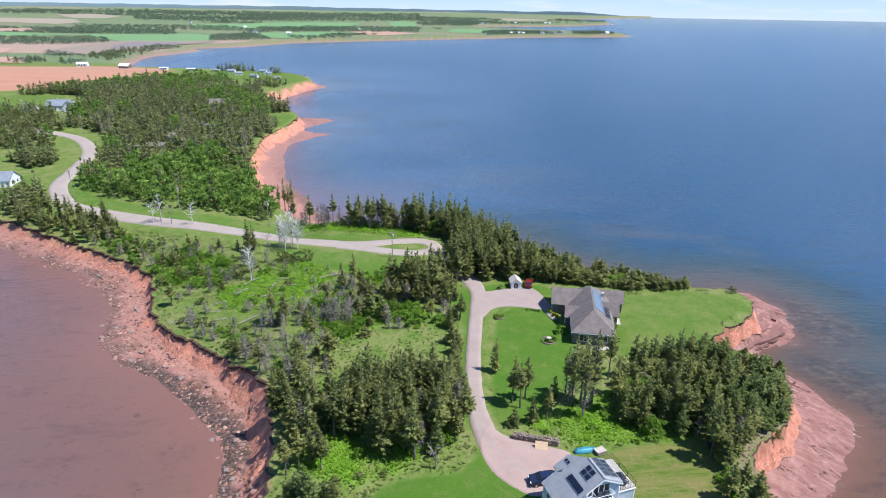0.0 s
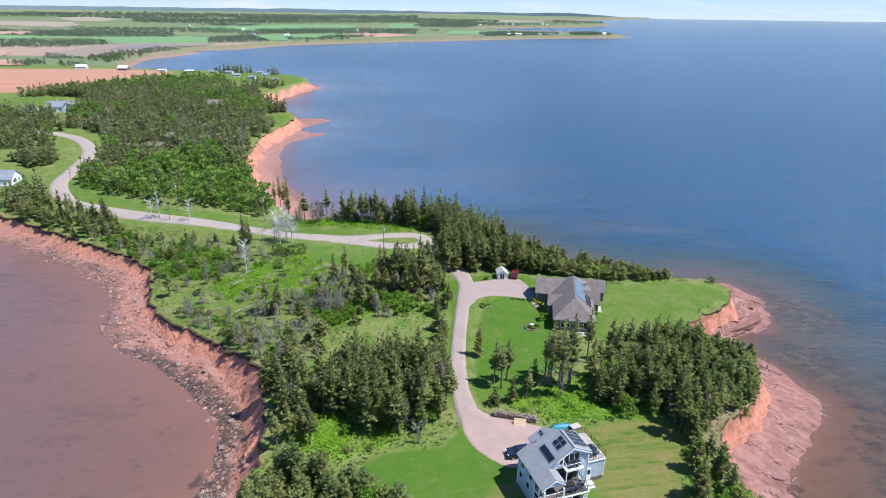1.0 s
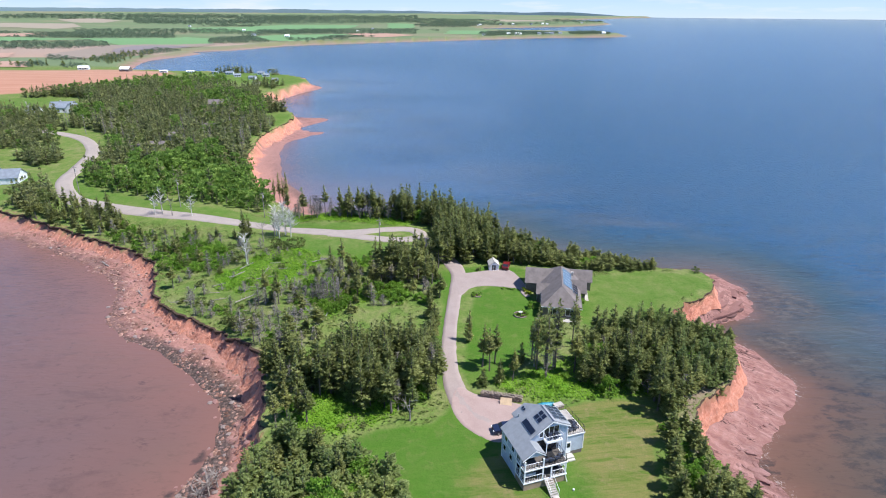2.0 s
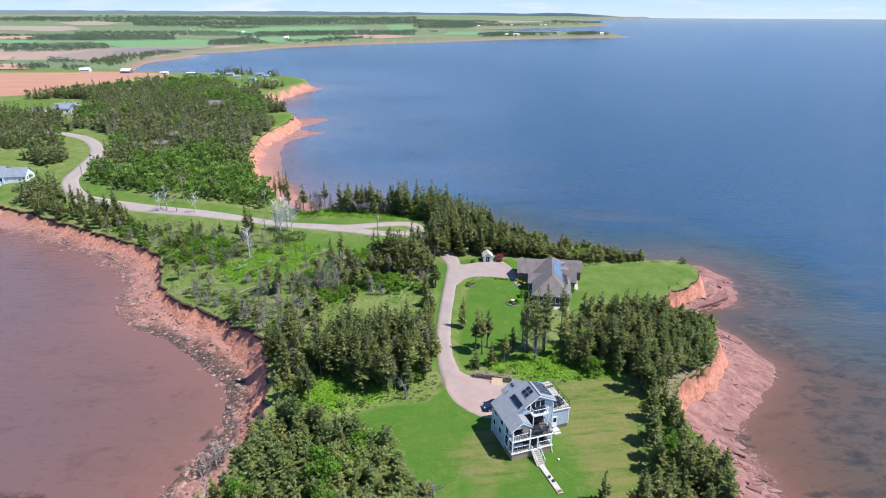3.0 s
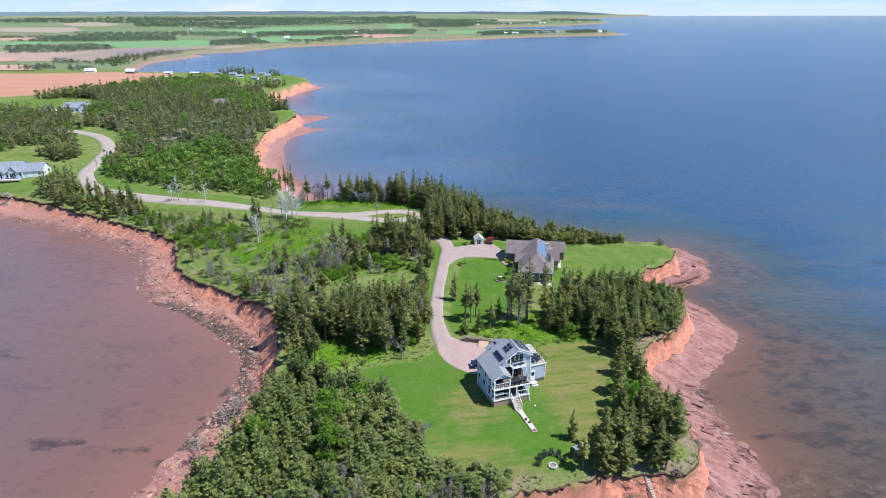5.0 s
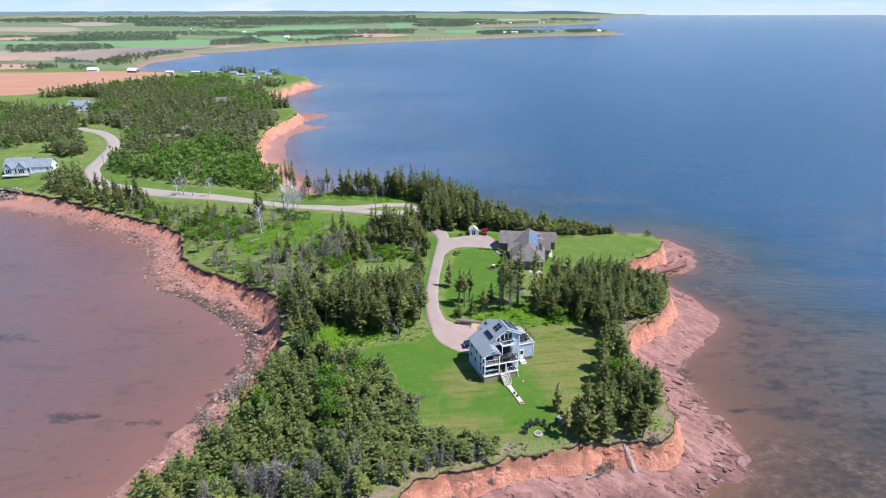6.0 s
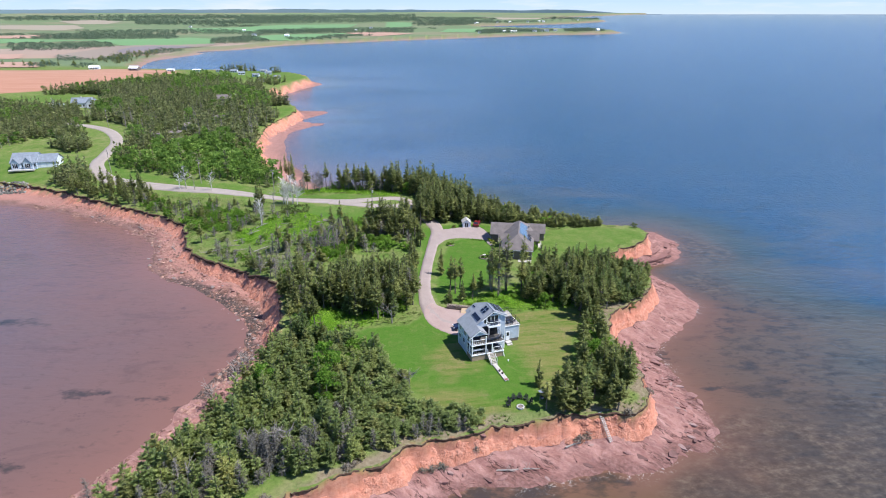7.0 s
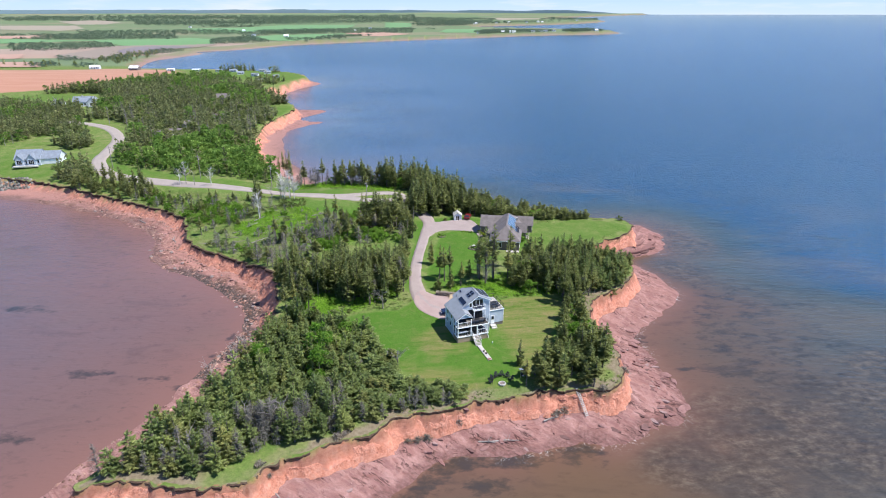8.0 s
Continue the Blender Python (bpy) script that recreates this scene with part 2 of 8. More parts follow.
def cliff_material():
    """Crumbling red sandstone and clay, banded, with pale and dark runs."""
    m, nt, b = material("red_cliff", 0.95, 0, 0.15)
    p = position(nt)
    rough_n = noise_tex(nt, stretch(nt, p, (1.1, 1.1, 0.8)), 1, 8, 0.75, 0.3)
    run = noise_tex(nt, stretch(nt, p, (1.6, 1.6, 0.16)), 1, 6, 0.7, 0.2)
    band = noise_tex(nt, stretch(nt, p, (0.08, 0.08, 2.6)), 1, 5, 0.6, 0.4)
    c = ramp(nt, rough_n, [(0.28, (0.32, 0.118, 0.076)), (0.42, (0.515, 0.205, 0.130)), (0.58, (0.61, 0.280, 0.190)), (0.78, (0.66, 0.40, 0.305))])
    c = mix(nt, ramp(nt, band, [(0.48, 0.0), (0.66, 0.3)]), c, (0.38, 0.155, 0.105))
    c = mix(nt, ramp(nt, noise_tex(nt, p, 0.16, 5, 0.65), [(0.46, 0.0), (0.62, 0.3)]), c, (0.36, 0.150, 0.105))
    c = mix(nt, ramp(nt, run, [(0.52, 0.0), (0.68, 0.45)]), c, (0.55, 0.33, 0.25))
    c = mix(nt, ramp(nt, run, [(0.30, 0.55), (0.42, 0.0)]), c, (0.24, 0.098, 0.066))
    wire(nt, c, b.inputs["Base Color"])
    bump(nt, b, maths(nt, "ADD", maths(nt, "ADD", rough_n, maths(nt, "MULTIPLY", run, 0.9)), maths(nt, "MULTIPLY", noise_tex(nt, p, 5.0, 4, 0.7), 0.45)), 0.95, 0.5)
    return m


def gravel_material(name, a, c, d):
    m, nt, b = material(name, 0.93, 0, 0.2)
    p = position(nt)
    big, fine = noise_tex(nt, p, 0.35, 4, 0.6), noise_tex(nt, p, 6.0, 4, 0.75)
    col = mix(nt, 0.45, ramp(nt, big, [(0.3, a), (0.7, c)]), ramp(nt, fine, [(0.3, a), (0.5, c), (0.75, d)]))
    wire(nt, col, b.inputs["Base Color"])
    bump(nt, b, fine, 0.5, 0.06)
    return m


def leaf_material(name, dark, mid, light, glow=0.25, clump=1.0):
    """Needles and leaves: each tuft its own shade, each plant a little its own hue."""
    m, nt, b = material(name, 0.9, 0, 0.05)
    isl = nt.nodes.new("ShaderNodeNewGeometry").outputs["Random Per Island"]
    who = nt.nodes.new("ShaderNodeObjectInfo").outputs["Random"]
    col = ramp(nt, isl, [(0.0, dark), (0.5, mid), (1.0, light)])
    tone = ramp(nt, noise_tex(nt, position(nt), 0.17, 4, 0.65), [(0.34, tuple(1 - clump * k for k in (0.26, 0.22, 0.26))), (0.66, tuple(1 + clump * k for k in (0.24, 0.20, 0.12)))])
    col = mix(nt, 1.0, col, tone, "MULTIPLY")
    col = mix(nt, 1.0, col, ramp(nt, who, [(0.0, (0.80, 0.84, 0.82)), (0.5, (1, 1, 1)), (1.0, (1.14, 1.09, 1.04))]), "MULTIPLY")
    wire(nt, col, b.inputs["Base Color"])
    tr = nt.nodes.new("ShaderNodeBsdfTranslucent")
    wire(nt, col, tr.inputs["Color"])
    ms = nt.nodes.new("ShaderNodeMixShader")
    ms.inputs[0].default_value = glow
    wire(nt, b.outputs[0], ms.inputs[1])
    wire(nt, tr.outputs[0], ms.inputs[2])
    wire(nt, ms.outputs[0], nt.nodes["Material Output"].inputs["Surface"])
    return m


GROUND = ground_material()
SEA = sea_material()
CLIFF = cliff_material()
ASPHALT = gravel_material("worn_asphalt", (0.25, 0.21, 0.185), (0.33, 0.28, 0.25), (0.42, 0.37, 0.335))
GRAVEL = gravel_material("pink_gravel", (0.245, 0.190, 0.172), (0.31, 0.250, 0.228), (0.40, 0.335, 0.31))
PINK_SOIL = gravel_material("pink_packed_soil", (0.27, 0.185, 0.165), (0.345, 0.255, 0.228), (0.43, 0.345, 0.315))
STONE = gravel_material("fieldstone", (0.14, 0.105, 0.092), (0.25, 0.20, 0.18), (0.37, 0.31, 0.285))
REDROCK = gravel_material("red_sandstone", (0.15, 0.072, 0.062), (0.28, 0.155, 0.138), (0.38, 0.245, 0.225))
SPRUCE = leaf_material("spruce_needles", (0.147, 0.164, 0.061), (0.292, 0.315, 0.120), (0.470, 0.487, 0.210), 0.60)
PINE = leaf_material("bushy_needles", (0.175, 0.212, 0.076), (0.285, 0.345, 0.132), (0.395, 0.455, 0.195), 0.60)
DARK_SPRUCE = leaf_material("dark_spruce_needles", (0.130, 0.148, 0.070), (0.240, 0.262, 0.124), (0.37, 0.385, 0.195), 0.55, 1.9)
# Far woods: distance haze is painted into this paler, greyer leaf colour.
HAZED_LEAF = leaf_material("hazed_far_foliage", (0.165, 0.215, 0.160), (0.195, 0.250, 0.180), (0.235, 0.285, 0.205), 0.6)
LEAF = leaf_material("broad_leaves", (0.105, 0.205, 0.026), (0.190, 0.335, 0.048), (0.275, 0.42, 0.085), 0.55)
FAR_BROAD = leaf_material("mainland_leaves", (0.115, 0.195, 0.044), (0.195, 0.310, 0.070), (0.305, 0.420, 0.120), 0.55, 1.7)
FERN = leaf_material("fern_fronds", (0.150, 0.300, 0.022), (0.235, 0.410, 0.040), (0.330, 0.500, 0.075), 0.55)
MEADOW = leaf_material("meadow_grass", (0.105, 0.155, 0.040), (0.175, 0.230, 0.070), (0.265, 0.280, 0.120), 0.5)
OLIVE = leaf_material("scrub_leaves", (0.110, 0.150, 0.045), (0.200, 0.240, 0.080), (0.31, 0.325, 0.145), 0.5)
SOD_SOIL = gravel_material("dark_root_soil", (0.030, 0.020, 0.014), (0.085, 0.054, 0.037), (0.19, 0.110, 0.075))
# The hills' blue-green is the haze of distance, put into their colour.
HILLS = gravel_material("hazed_hills", (0.150, 0.205, 0.235), (0.175, 0.235, 0.255), (0.205, 0.26, 0.27))
BARK = plain("grey_bark", (0.15, 0.125, 0.105), 0.95, vary=0.5, scale=2, grain=14, bumpy=0.5)
DEADWOOD = plain("bleached_deadwood", (0.29, 0.255, 0.23), 0.95, vary=0.4, scale=2, grain=14, bumpy=0.4)
PALEWOOD = plain("white_dead_wood", (0.60, 0.565, 0.53), 0.95, vary=0.3, scale=2, grain=14, bumpy=0.4)
TWIG = leaf_material("bare_twigs", (0.13, 0.11, 0.098), (0.235, 0.205, 0.185), (0.34, 0.31, 0.28), 0.1)


def sky_backdrop_material():
    """Pale hazy sky low over the horizon, with thin cloud."""
    m = bpy.data.materials.new("low_sky")
    m.use_nodes = True
    nt = m.node_tree
    nt.nodes.remove(nt.nodes["Principled BSDF"])
    e = nt.nodes.new("ShaderNodeEmission")
    p = position(nt)
    sep = nt.nodes.new("ShaderNodeSeparateXYZ")
    wire(nt, p, sep.inputs[0])
    up = maths(nt, "DIVIDE", sep.outputs[2], 420.0, True)
    c = ramp(nt, up, [(0.1, (0.49, 0.57, 0.65)), (0.3, (0.42, 0.54, 0.67)), (1.0, (0.27, 0.44, 0.66))])
    cloud = noise_tex(nt, stretch(nt, p, (0.0012, 0.0012, 0.011)), 1.0, 5, 0.6)
    c = mix(nt, ramp(nt, cloud, [(0.50, 0.0), (0.66, 0.75)]), c, (0.58, 0.61, 0.65))
    wire(nt, c, e.inputs["Color"])
    wire(nt, e.outputs[0], nt.nodes["Material Output"].inputs["Surface"])
    return m


LOW_SKY = sky_backdrop_material()


# ---- mesh helpers ----
def part(name, bm, mat_, parent=None, label="", smooth=False):
    me = bpy.data.meshes.new(name)
    bm.to_mesh(me)
    bm.free()
    me.materials.append(mat_)
    if smooth:
        me.polygons.foreach_set("use_smooth", [True] * len(me.polygons))
    ob = new(name, me)
    if parent is not None:
        ob.parent = parent
    return tagged(ob, label) if label else ob


def fast_mesh(name, verts, quads, mat_, smooth=False):
    """A mesh from arrays of vertices and of four-cornered faces."""
    me = bpy.data.meshes.new(name)
    n, k = len(quads), quads.shape[1]
    me.vertices.add(len(verts))
    me.vertices.foreach_set("co", np.ascontiguousarray(verts, np.float32).ravel())
    me.loops.add(n * k)
    me.loops.foreach_set("vertex_index", np.ascontiguousarray(quads, np.int32).ravel())
    me.polygons.add(n)
    me.polygons.foreach_set("loop_start", np.arange(0, n * k, k, dtype=np.int32))
    me.polygons.foreach_set("use_smooth", np.full(n, smooth))
    me.update(calc_edges=True)
    me.validate()
    me.materials.append(mat_)
    return me


def box(bm, x0, x1, y0, y1, z0, z1, bevel=0.0):
    vs = [bm.verts.new((x, y, z)) for z in (z0, z1) for x, y in ((x0, y0), (x1, y0), (x1, y1), (x0, y1))]
    fs = [bm.faces.new([vs[i] for i in f]) for f in ((3, 2, 1, 0), (4, 5, 6, 7), (0, 1, 5, 4), (1, 2, 6, 5), (2, 3, 7, 6), (3, 0, 4, 7))]
    if bevel:
        es = list({e for f in fs for e in f.edges})
        bmesh.ops.bevel(bm, geom=es, offset=bevel, segments=1, affect="EDGES")
    return bm


def boxes(*dims, bevel=0.0):
    bm = bmesh.new()
    for d in dims:
        box(bm, *d, bevel=bevel)
    return bm


def slab(outline, t, bm=None):
    """A plate: a flat outline of points in space, thickened downwards by t."""
    bm = bm or bmesh.new()
    top = [bm.verts.new(p) for p in outline]
    low = [bm.verts.new((p[0], p[1], p[2] - t)) for p in outline]
    bm.faces.new(top)
    bm.faces.new(low[::-1])
    for i in range(len(top)):
        j = (i + 1) % len(top)
        bm.faces.new((top[j], top[i], low[i], low[j]))
    bmesh.ops.recalc_face_normals(bm, faces=bm.faces)
    return bm


def tube(bm, a, b, r0, r1=None, n=6):
    """A tapered round bar between two points."""
    r1 = r0 if r1 is None else r1
    a, b = Vector(a), Vector(b)
    q = (b - a).to_track_quat("Z", "Y")
    ring = [[bm.verts.new(c + q @ Vector((r * math.cos(2 * math.pi * i / n), r * math.sin(2 * math.pi * i / n), 0))) for i in range(n)] for c, r in ((a, r0), (b, r1))]
    for i in range(n):
        j = (i + 1) % n
        bm.faces.new((ring[0][i], ring[0][j], ring[1][j], ring[1][i]))
    bm.faces.new(ring[0][::-1])
    bm.faces.new(ring[1])
    return bm


# ---- plan: coast, heights ----
LATTICE = np.random.RandomState(5).rand(256, 256)


def vnoise(x, y):
    xi, yi = np.floor(x).astype(int), np.floor(y).astype(int)
    u, v = x - xi, y - yi
    u, v = u * u * (3 - 2 * u), v * v * (3 - 2 * v)
    g = lambda i, j: LATTICE[i & 255, j & 255]
    return (g(xi, yi) * (1 - u) + g(xi + 1, yi) * u) * (1 - v) + (g(xi, yi + 1) * (1 - u) + g(xi + 1, yi + 1) * u) * v


def fbm(x, y, octaves=4, gain=0.5):
    out, amp, tot = 0.0, 1.0, 0.0
    for k in range(octaves):
        out = out + amp * (vnoise(x * 2 ** k + 17.3 * k, y * 2 ** k + 41.7 * k) - 0.5)
        tot += amp
        amp *= gain
    return 2 * out / tot


def step01(a, b, x):
    t = np.clip((x - a) / (b - a), 0, 1)
    return t * t * (3 - 2 * t)


def spline(pts, n=4, closed=False):
    """Catmull-Rom through the points."""
    p = np.array(pts, float)
    m = len(p)
    out = []
    for i in range(m if closed else m - 1):
        idx = [(i - 1) % m, i, (i + 1) % m, (i + 2) % m] if closed else [max(i - 1, 0), i, i + 1, min(i + 2, m - 1)]
        a, b, c, d = p[idx]
        for t in np.arange(n) / n:
            out.append(0.5 * (2 * b + (c - a) * t + (2 * a - 5 * b + 4 * c - d) * t * t + (3 * b - a - 3 * c + d) * t ** 3))
    if not closed:
        out.append(p[-1])
    return np.array(out)


def inside(x, y, poly):
    r = np.zeros(x.shape, bool)
    px, py = poly[:, 0], poly[:, 1]
    for i in range(len(poly)):
        x0, y0, x1, y1 = px[i - 1], py[i - 1], px[i], py[i]
        if y0 != y1:
            r ^= ((y0 > y) != (y1 > y)) & (x < (x1 - x0) * (y - y0) / (y1 - y0) + x0)
    return r


def dist_line(x, y, line, closed=False):
    d = np.full(x.shape, 1e12)
    for i in range(0 if closed else 1, len(line)):
        ax, ay = line[i - 1]
        bx, by = line[i] - line[i - 1]
        t = np.clip(((x - ax) * bx + (y - ay) * by) / max(bx * bx + by * by, 1e-9), 0, 1)
        d = np.minimum(d, (x - ax - t * bx) ** 2 + (y - ay - t * by) ** 2)
    return np.sqrt(d)


def signed(x, y, poly):
    d = dist_line(x, y, poly, True)
    return np.where(inside(x, y, poly), d, -d)


# Rim of the cliffs: the bay, the point, the north shore, the far shore.
RIM_BAY = [(-5000, 420), (-1000, 300), (-500, 250), (-300, 222), (-215, 203), (-170, 193.5), (-146, 184), (-127, 173), (-110, 163), (-91, 152), (-78.5, 142), (-71.3, 132), (-67, 120.5), (-59.5, 113), (-48, 105), (-38.8, 97.5), (-32, 90), (-28.6, 83), (-26.6, 76), (-24.8, 68), (-24, 56), (-27, 45), (-29, 36), (-33, 29), (-36, 22)]
RIM_POINT = [(-41, 16), (-37, 16), (-28, 15.5), (-17, 15.5), (-12, 20.6), (-7, 22.7), (2, 26.8), (5, 30.8), (15, 34), (27, 37), (38, 38.8), (44, 38.8), (47.6, 42), (48, 47), (47.5, 55), (47, 63), (48, 71), (52, 77), (57, 81), (62, 87), (64, 93), (64, 100), (60, 105), (58, 109), (62, 114), (70, 119), (74, 127), (72, 132)]
RIM_NORTH = [(60, 135.5), (47, 141), (33, 148), (23, 154), (16, 165), (4, 177), (-16, 182), (-34, 181), (-47, 186), (-58, 199), (-71, 219), (-80, 240), (-88, 262), (-92, 285), (-96, 310), (-93, 337), (-92, 362), (-96, 385), (-108, 400), (-128, 425), (-141, 465), (-139, 505), (-131, 558), (-129, 584), (-149, 624), (-179, 649), (-252, 669), (-307, 680), (-360, 700)]
RIM_FAR = [(-405, 760), (-440, 850), (-457, 930), (-442, 1079), (-490, 1110), (-420, 1196), (-359, 1367), (-229, 1489), (-128, 1582), (111, 1762), (290, 1890), (523, 1971), (575, 2080), (445, 2252), (178, 2420), (120, 2560), (171, 2730), (554, 2950), (833, 3274), (828, 3438), (600, 3800), (1223, 4437), (1497, 4612), (1560, 5000), (-6000, 5000)]
# Water's edge at this tide.
SHORE_BAY = [(-5000, 390), (-1000, 280), (-500, 232), (-300, 206), (-200, 187), (-166, 178), (-141, 170.5), (-121, 161), (-106, 153), (-96, 146), (-84.5, 135), (-79, 123), (-76, 114.5), (-69, 108), (-59, 101), (-49.5, 94), (-41.5, 87), (-37, 82), (-34, 74), (-34, 62), (-36, 55), (-39, 44), (-43, 35), (-47, 22), (-52, 12), (-50, 3)]
SHORE_POINT = [(-38, 1), (-20, 2), (-8, 8), (2, 16), (6, 21), (9, 25), (14, 28), (24, 28.5), (31, 30), (37, 32), (41, 30.5), (45, 31), (50, 34), (55, 36), (59, 41), (60, 47), (59, 54), (57.6, 60), (56.2, 65.5), (60, 71.5), (64, 74.5), (68, 80), (75, 90), (75, 97), (71.5, 105), (70, 112), (74, 117), (80, 120), (84.5, 127), (86, 134), (84, 141), (79, 144)]
SHORE_NORTH = [(62, 143), (48, 148), (36, 155), (27, 161), (20, 172), (6, 184), (-16, 191), (-34, 191), (-45, 202), (-57, 226), (-70, 250), (-79, 280), (-86, 310), (-86, 326), (-80, 342), (-71, 356), (-82, 362), (-90, 370), (-85, 385), (-77, 407), (-92, 412), (-103, 416), (-115, 440), (-133, 480), (-136, 515), (-128, 555), (-117, 590), (-130, 612), (-147, 642), (-180, 664), (-252, 684), (-307, 694), (-364, 712)]
SHORE_FAR = [(-392, 765), (-425, 855), (-440, 930), (-425, 1080), (-478, 1120), (-400, 1190), (-343, 1355), (-215, 1477), (-115, 1565), (125, 1745), (300, 1872), (535, 1950), (600, 2080), (455, 2270), (190, 2440), (135, 2560), (180, 2715), (560, 2930), (850, 3270), (850, 3450), (620, 3800), (1235, 4420), (1515, 4600), (1575, 5000), (-6000, 5000)]
RIM = spline(RIM_BAY + RIM_POINT + RIM_NORTH + RIM_FAR, 3, True)
SHORE = spline(SHORE_BAY + SHORE_POINT + SHORE_NORTH + SHORE_FAR, 3, True)


def lift(x, y):
    """The far distance rises so that its edge stands at the horizon."""
    r = np.hypot(x, y)
    f = np.clip((r - 1200) / 3600, 0, 1)
    return (70 - 0.0043 * r) * f * f * (y > -500)


def shore_wig(x, y):
    return 1.9 * fbm(x / 6, y / 6, 3) + 0.9 * step01(0, 20, x) * fbm(x / 1.9, y / 1.9, 3)


def heights(x, y, full=False):
    x, y = np.asarray(x, float), np.asarray(y, float)
    near = step01(700, 300, y)
    wig = near * (1.1 * fbm(x / 7, y / 7, 3) + 0.9 * fbm(x / 2.4, y / 2.4, 2))
    rim = signed(x, y, RIM) + wig
    sea = signed(x, y, SHORE) + near * shore_wig(x, y)
    flat = 6.5 + 0.35 * fbm(x / 30, y / 30, 2) + 0.06 * fbm(x / 2.5, y / 2.5, 2) + 1.8 * step01(230, 420, y)
    flat = flat - 2.1 * step01(-32, -46, x) * step01(26, 4, np.maximum(signed(x, y, RIM), 0)) * step01(260, 200, y)
    flat = flat - 0.7 * step01(44, 36, y) * step01(-50, -20, x)
    flat = flat - 3.5 * step01(-330, -420, x) * step01(700, 850, y) * step01(1400, 1200, y)
    hill = step01(1900, 4600, y) * (7 + 6 * fbm(x / 900 + 3, y / 1500, 3)) * step01(1500, -300, x)
    out = np.maximum(-rim, 0)
    s = np.clip(sea / np.maximum(sea + out, 0.01), 0, 1)
    shelf = 0.15 + (2.8 - 1.3 * step01(-20, -40, x) + 1.5 * step01(62, 70, x) * step01(108, 114, y)) * s + 0.45 * np.clip(s * 4, 0, 1) * near * fbm(x / 4, y / 3, 3)
    strata = (shelf + 0.035 * y - 0.05 * x + 0.25 * fbm(x / 5, y / 5, 2)) / 0.5
    shelf = np.where(s > 0.05, shelf + 0.8 * (0.5 * (np.floor(strata) + step01(0.82, 1.0, strata - np.floor(strata))) - 0.5 * strata) * near * step01(0.05, 0.2, s), shelf)
    drop = np.maximum(out - 0.3, 0) * (1 + 0.30 * fbm(x / 5 + 9, y / 5, 2) + 0.15 * fbm(x / 1.5, y / 1.5, 2))
    slump = step01(-18, -30, x) * step01(300, 240, y)
    fall = flat - 0.75 * step01(0.0, 0.5, out) - 0.2 * out - (2.1 - 0.95 * slump) * drop
    cliffy = (fall > shelf) & (rim < 0)
    z = np.where(rim >= 0, flat - 0.25 * np.exp(-np.maximum(rim, 0) / 1.2) + hill, np.maximum(fall, shelf))
    z = np.where(sea < 0, np.minimum(z, 0.15 + 0.16 * sea), z)
    z = np.maximum(z, -2.2) + lift(x, y)
    return (z, rim, sea, cliffy) if full else z


SHEET = {}


def at_ground(x, y):
    """The ground's height, from the built sheet."""
    gx, gy, Z = SHEET["gx"], SHEET["gy"], SHEET["z"]
    i = min(max(int(np.searchsorted(gx, x)) - 1, 0), len(gx) - 2)
    j = min(max(int(np.searchsorted(gy, y)) - 1, 0), len(gy) - 2)
    u, v = (x - gx[i]) / (gx[i + 1] - gx[i]), (y - gy[j]) / (gy[j + 1] - gy[j])
    return float((Z[j, i] * (1 - u) + Z[j, i + 1] * u) * (1 - v) + (Z[j + 1, i] * (1 - u) + Z[j + 1, i + 1] * u) * v)


def at_many(x, y):
    return np.array([at_ground(a, b) for a, b in zip(x, y)])


def spaced(lo, hi, fine_lo, fine_hi, step, grow):
    mid = list(np.arange(fine_lo, fine_hi, step))
    s, v, right = step, mid[-1], []
    while v < hi:
        s *= grow
        v += s
        right.append(min(v, hi))
    s, v, left = step, mid[0], []
    while v > lo:
        s *= grow
        v -= s
        left.append(max(v, lo))
    return np.array(left[::-1] + mid + right)


# Mown lawns, dry grass, lush undergrowth, red fields.
LAWNS = [
    spline([(12, 66), (7, 74), (3, 69), (-8, 66), (-9, 60), (-2, 56), (5, 45), (10, 39), (20, 38), (30, 40), (36, 50), (38, 62), (43, 70), (38, 76), (30, 75), (24, 72)], 3, True),
    spline([(9, 80), (10, 95), (11, 107), (13, 117), (17, 122), (24, 121), (27, 112), (27, 100), (24, 92), (20, 87), (14, 80)], 3, True),
    spline([(37, 126), (45, 128), (58, 131), (70, 129), (72, 124), (62, 116), (56, 108), (46, 102), (36, 103)], 3, True),
    spline([(1, 128), (5, 116), (4, 100), (3, 86), (6, 78), (7, 100), (9, 118), (7, 131)], 3, True),
    spline([(-130, 197), (-115, 190), (-80, 176), (-40, 164), (-16, 162), (-8, 163), (-20, 168), (-45, 172), (-58, 178), (-90, 188), (-118, 200), (-140, 222), (-146, 218)], 3, True),
    spline([(-44, 155), (-20, 152), (-10, 149), (-12, 138), (-28, 141), (-42, 150)], 3, True),
    spline([(-200, 225), (-186, 232), (-176, 226), (-160, 222), (-158, 205), (-165, 186), (-185, 190), (-210, 200)], 3, True),
    spline([(-113, 373), (-95, 375), (-92, 360), (-91, 349), (-95, 340), (-106, 356)], 3, True),
    spline([(-320, 440), (-285, 440), (-270, 400), (-262, 375), (-290, 360), (-330, 400)], 3, True),
    spline([(-215, 580), (-150, 540), (-134, 560), (-132, 585), (-150, 620), (-180, 643), (-240, 655), (-235, 610)], 3, True),
    spline([(14, 125), (26, 126), (26, 133), (15, 134), (9, 131)], 3, True),
]
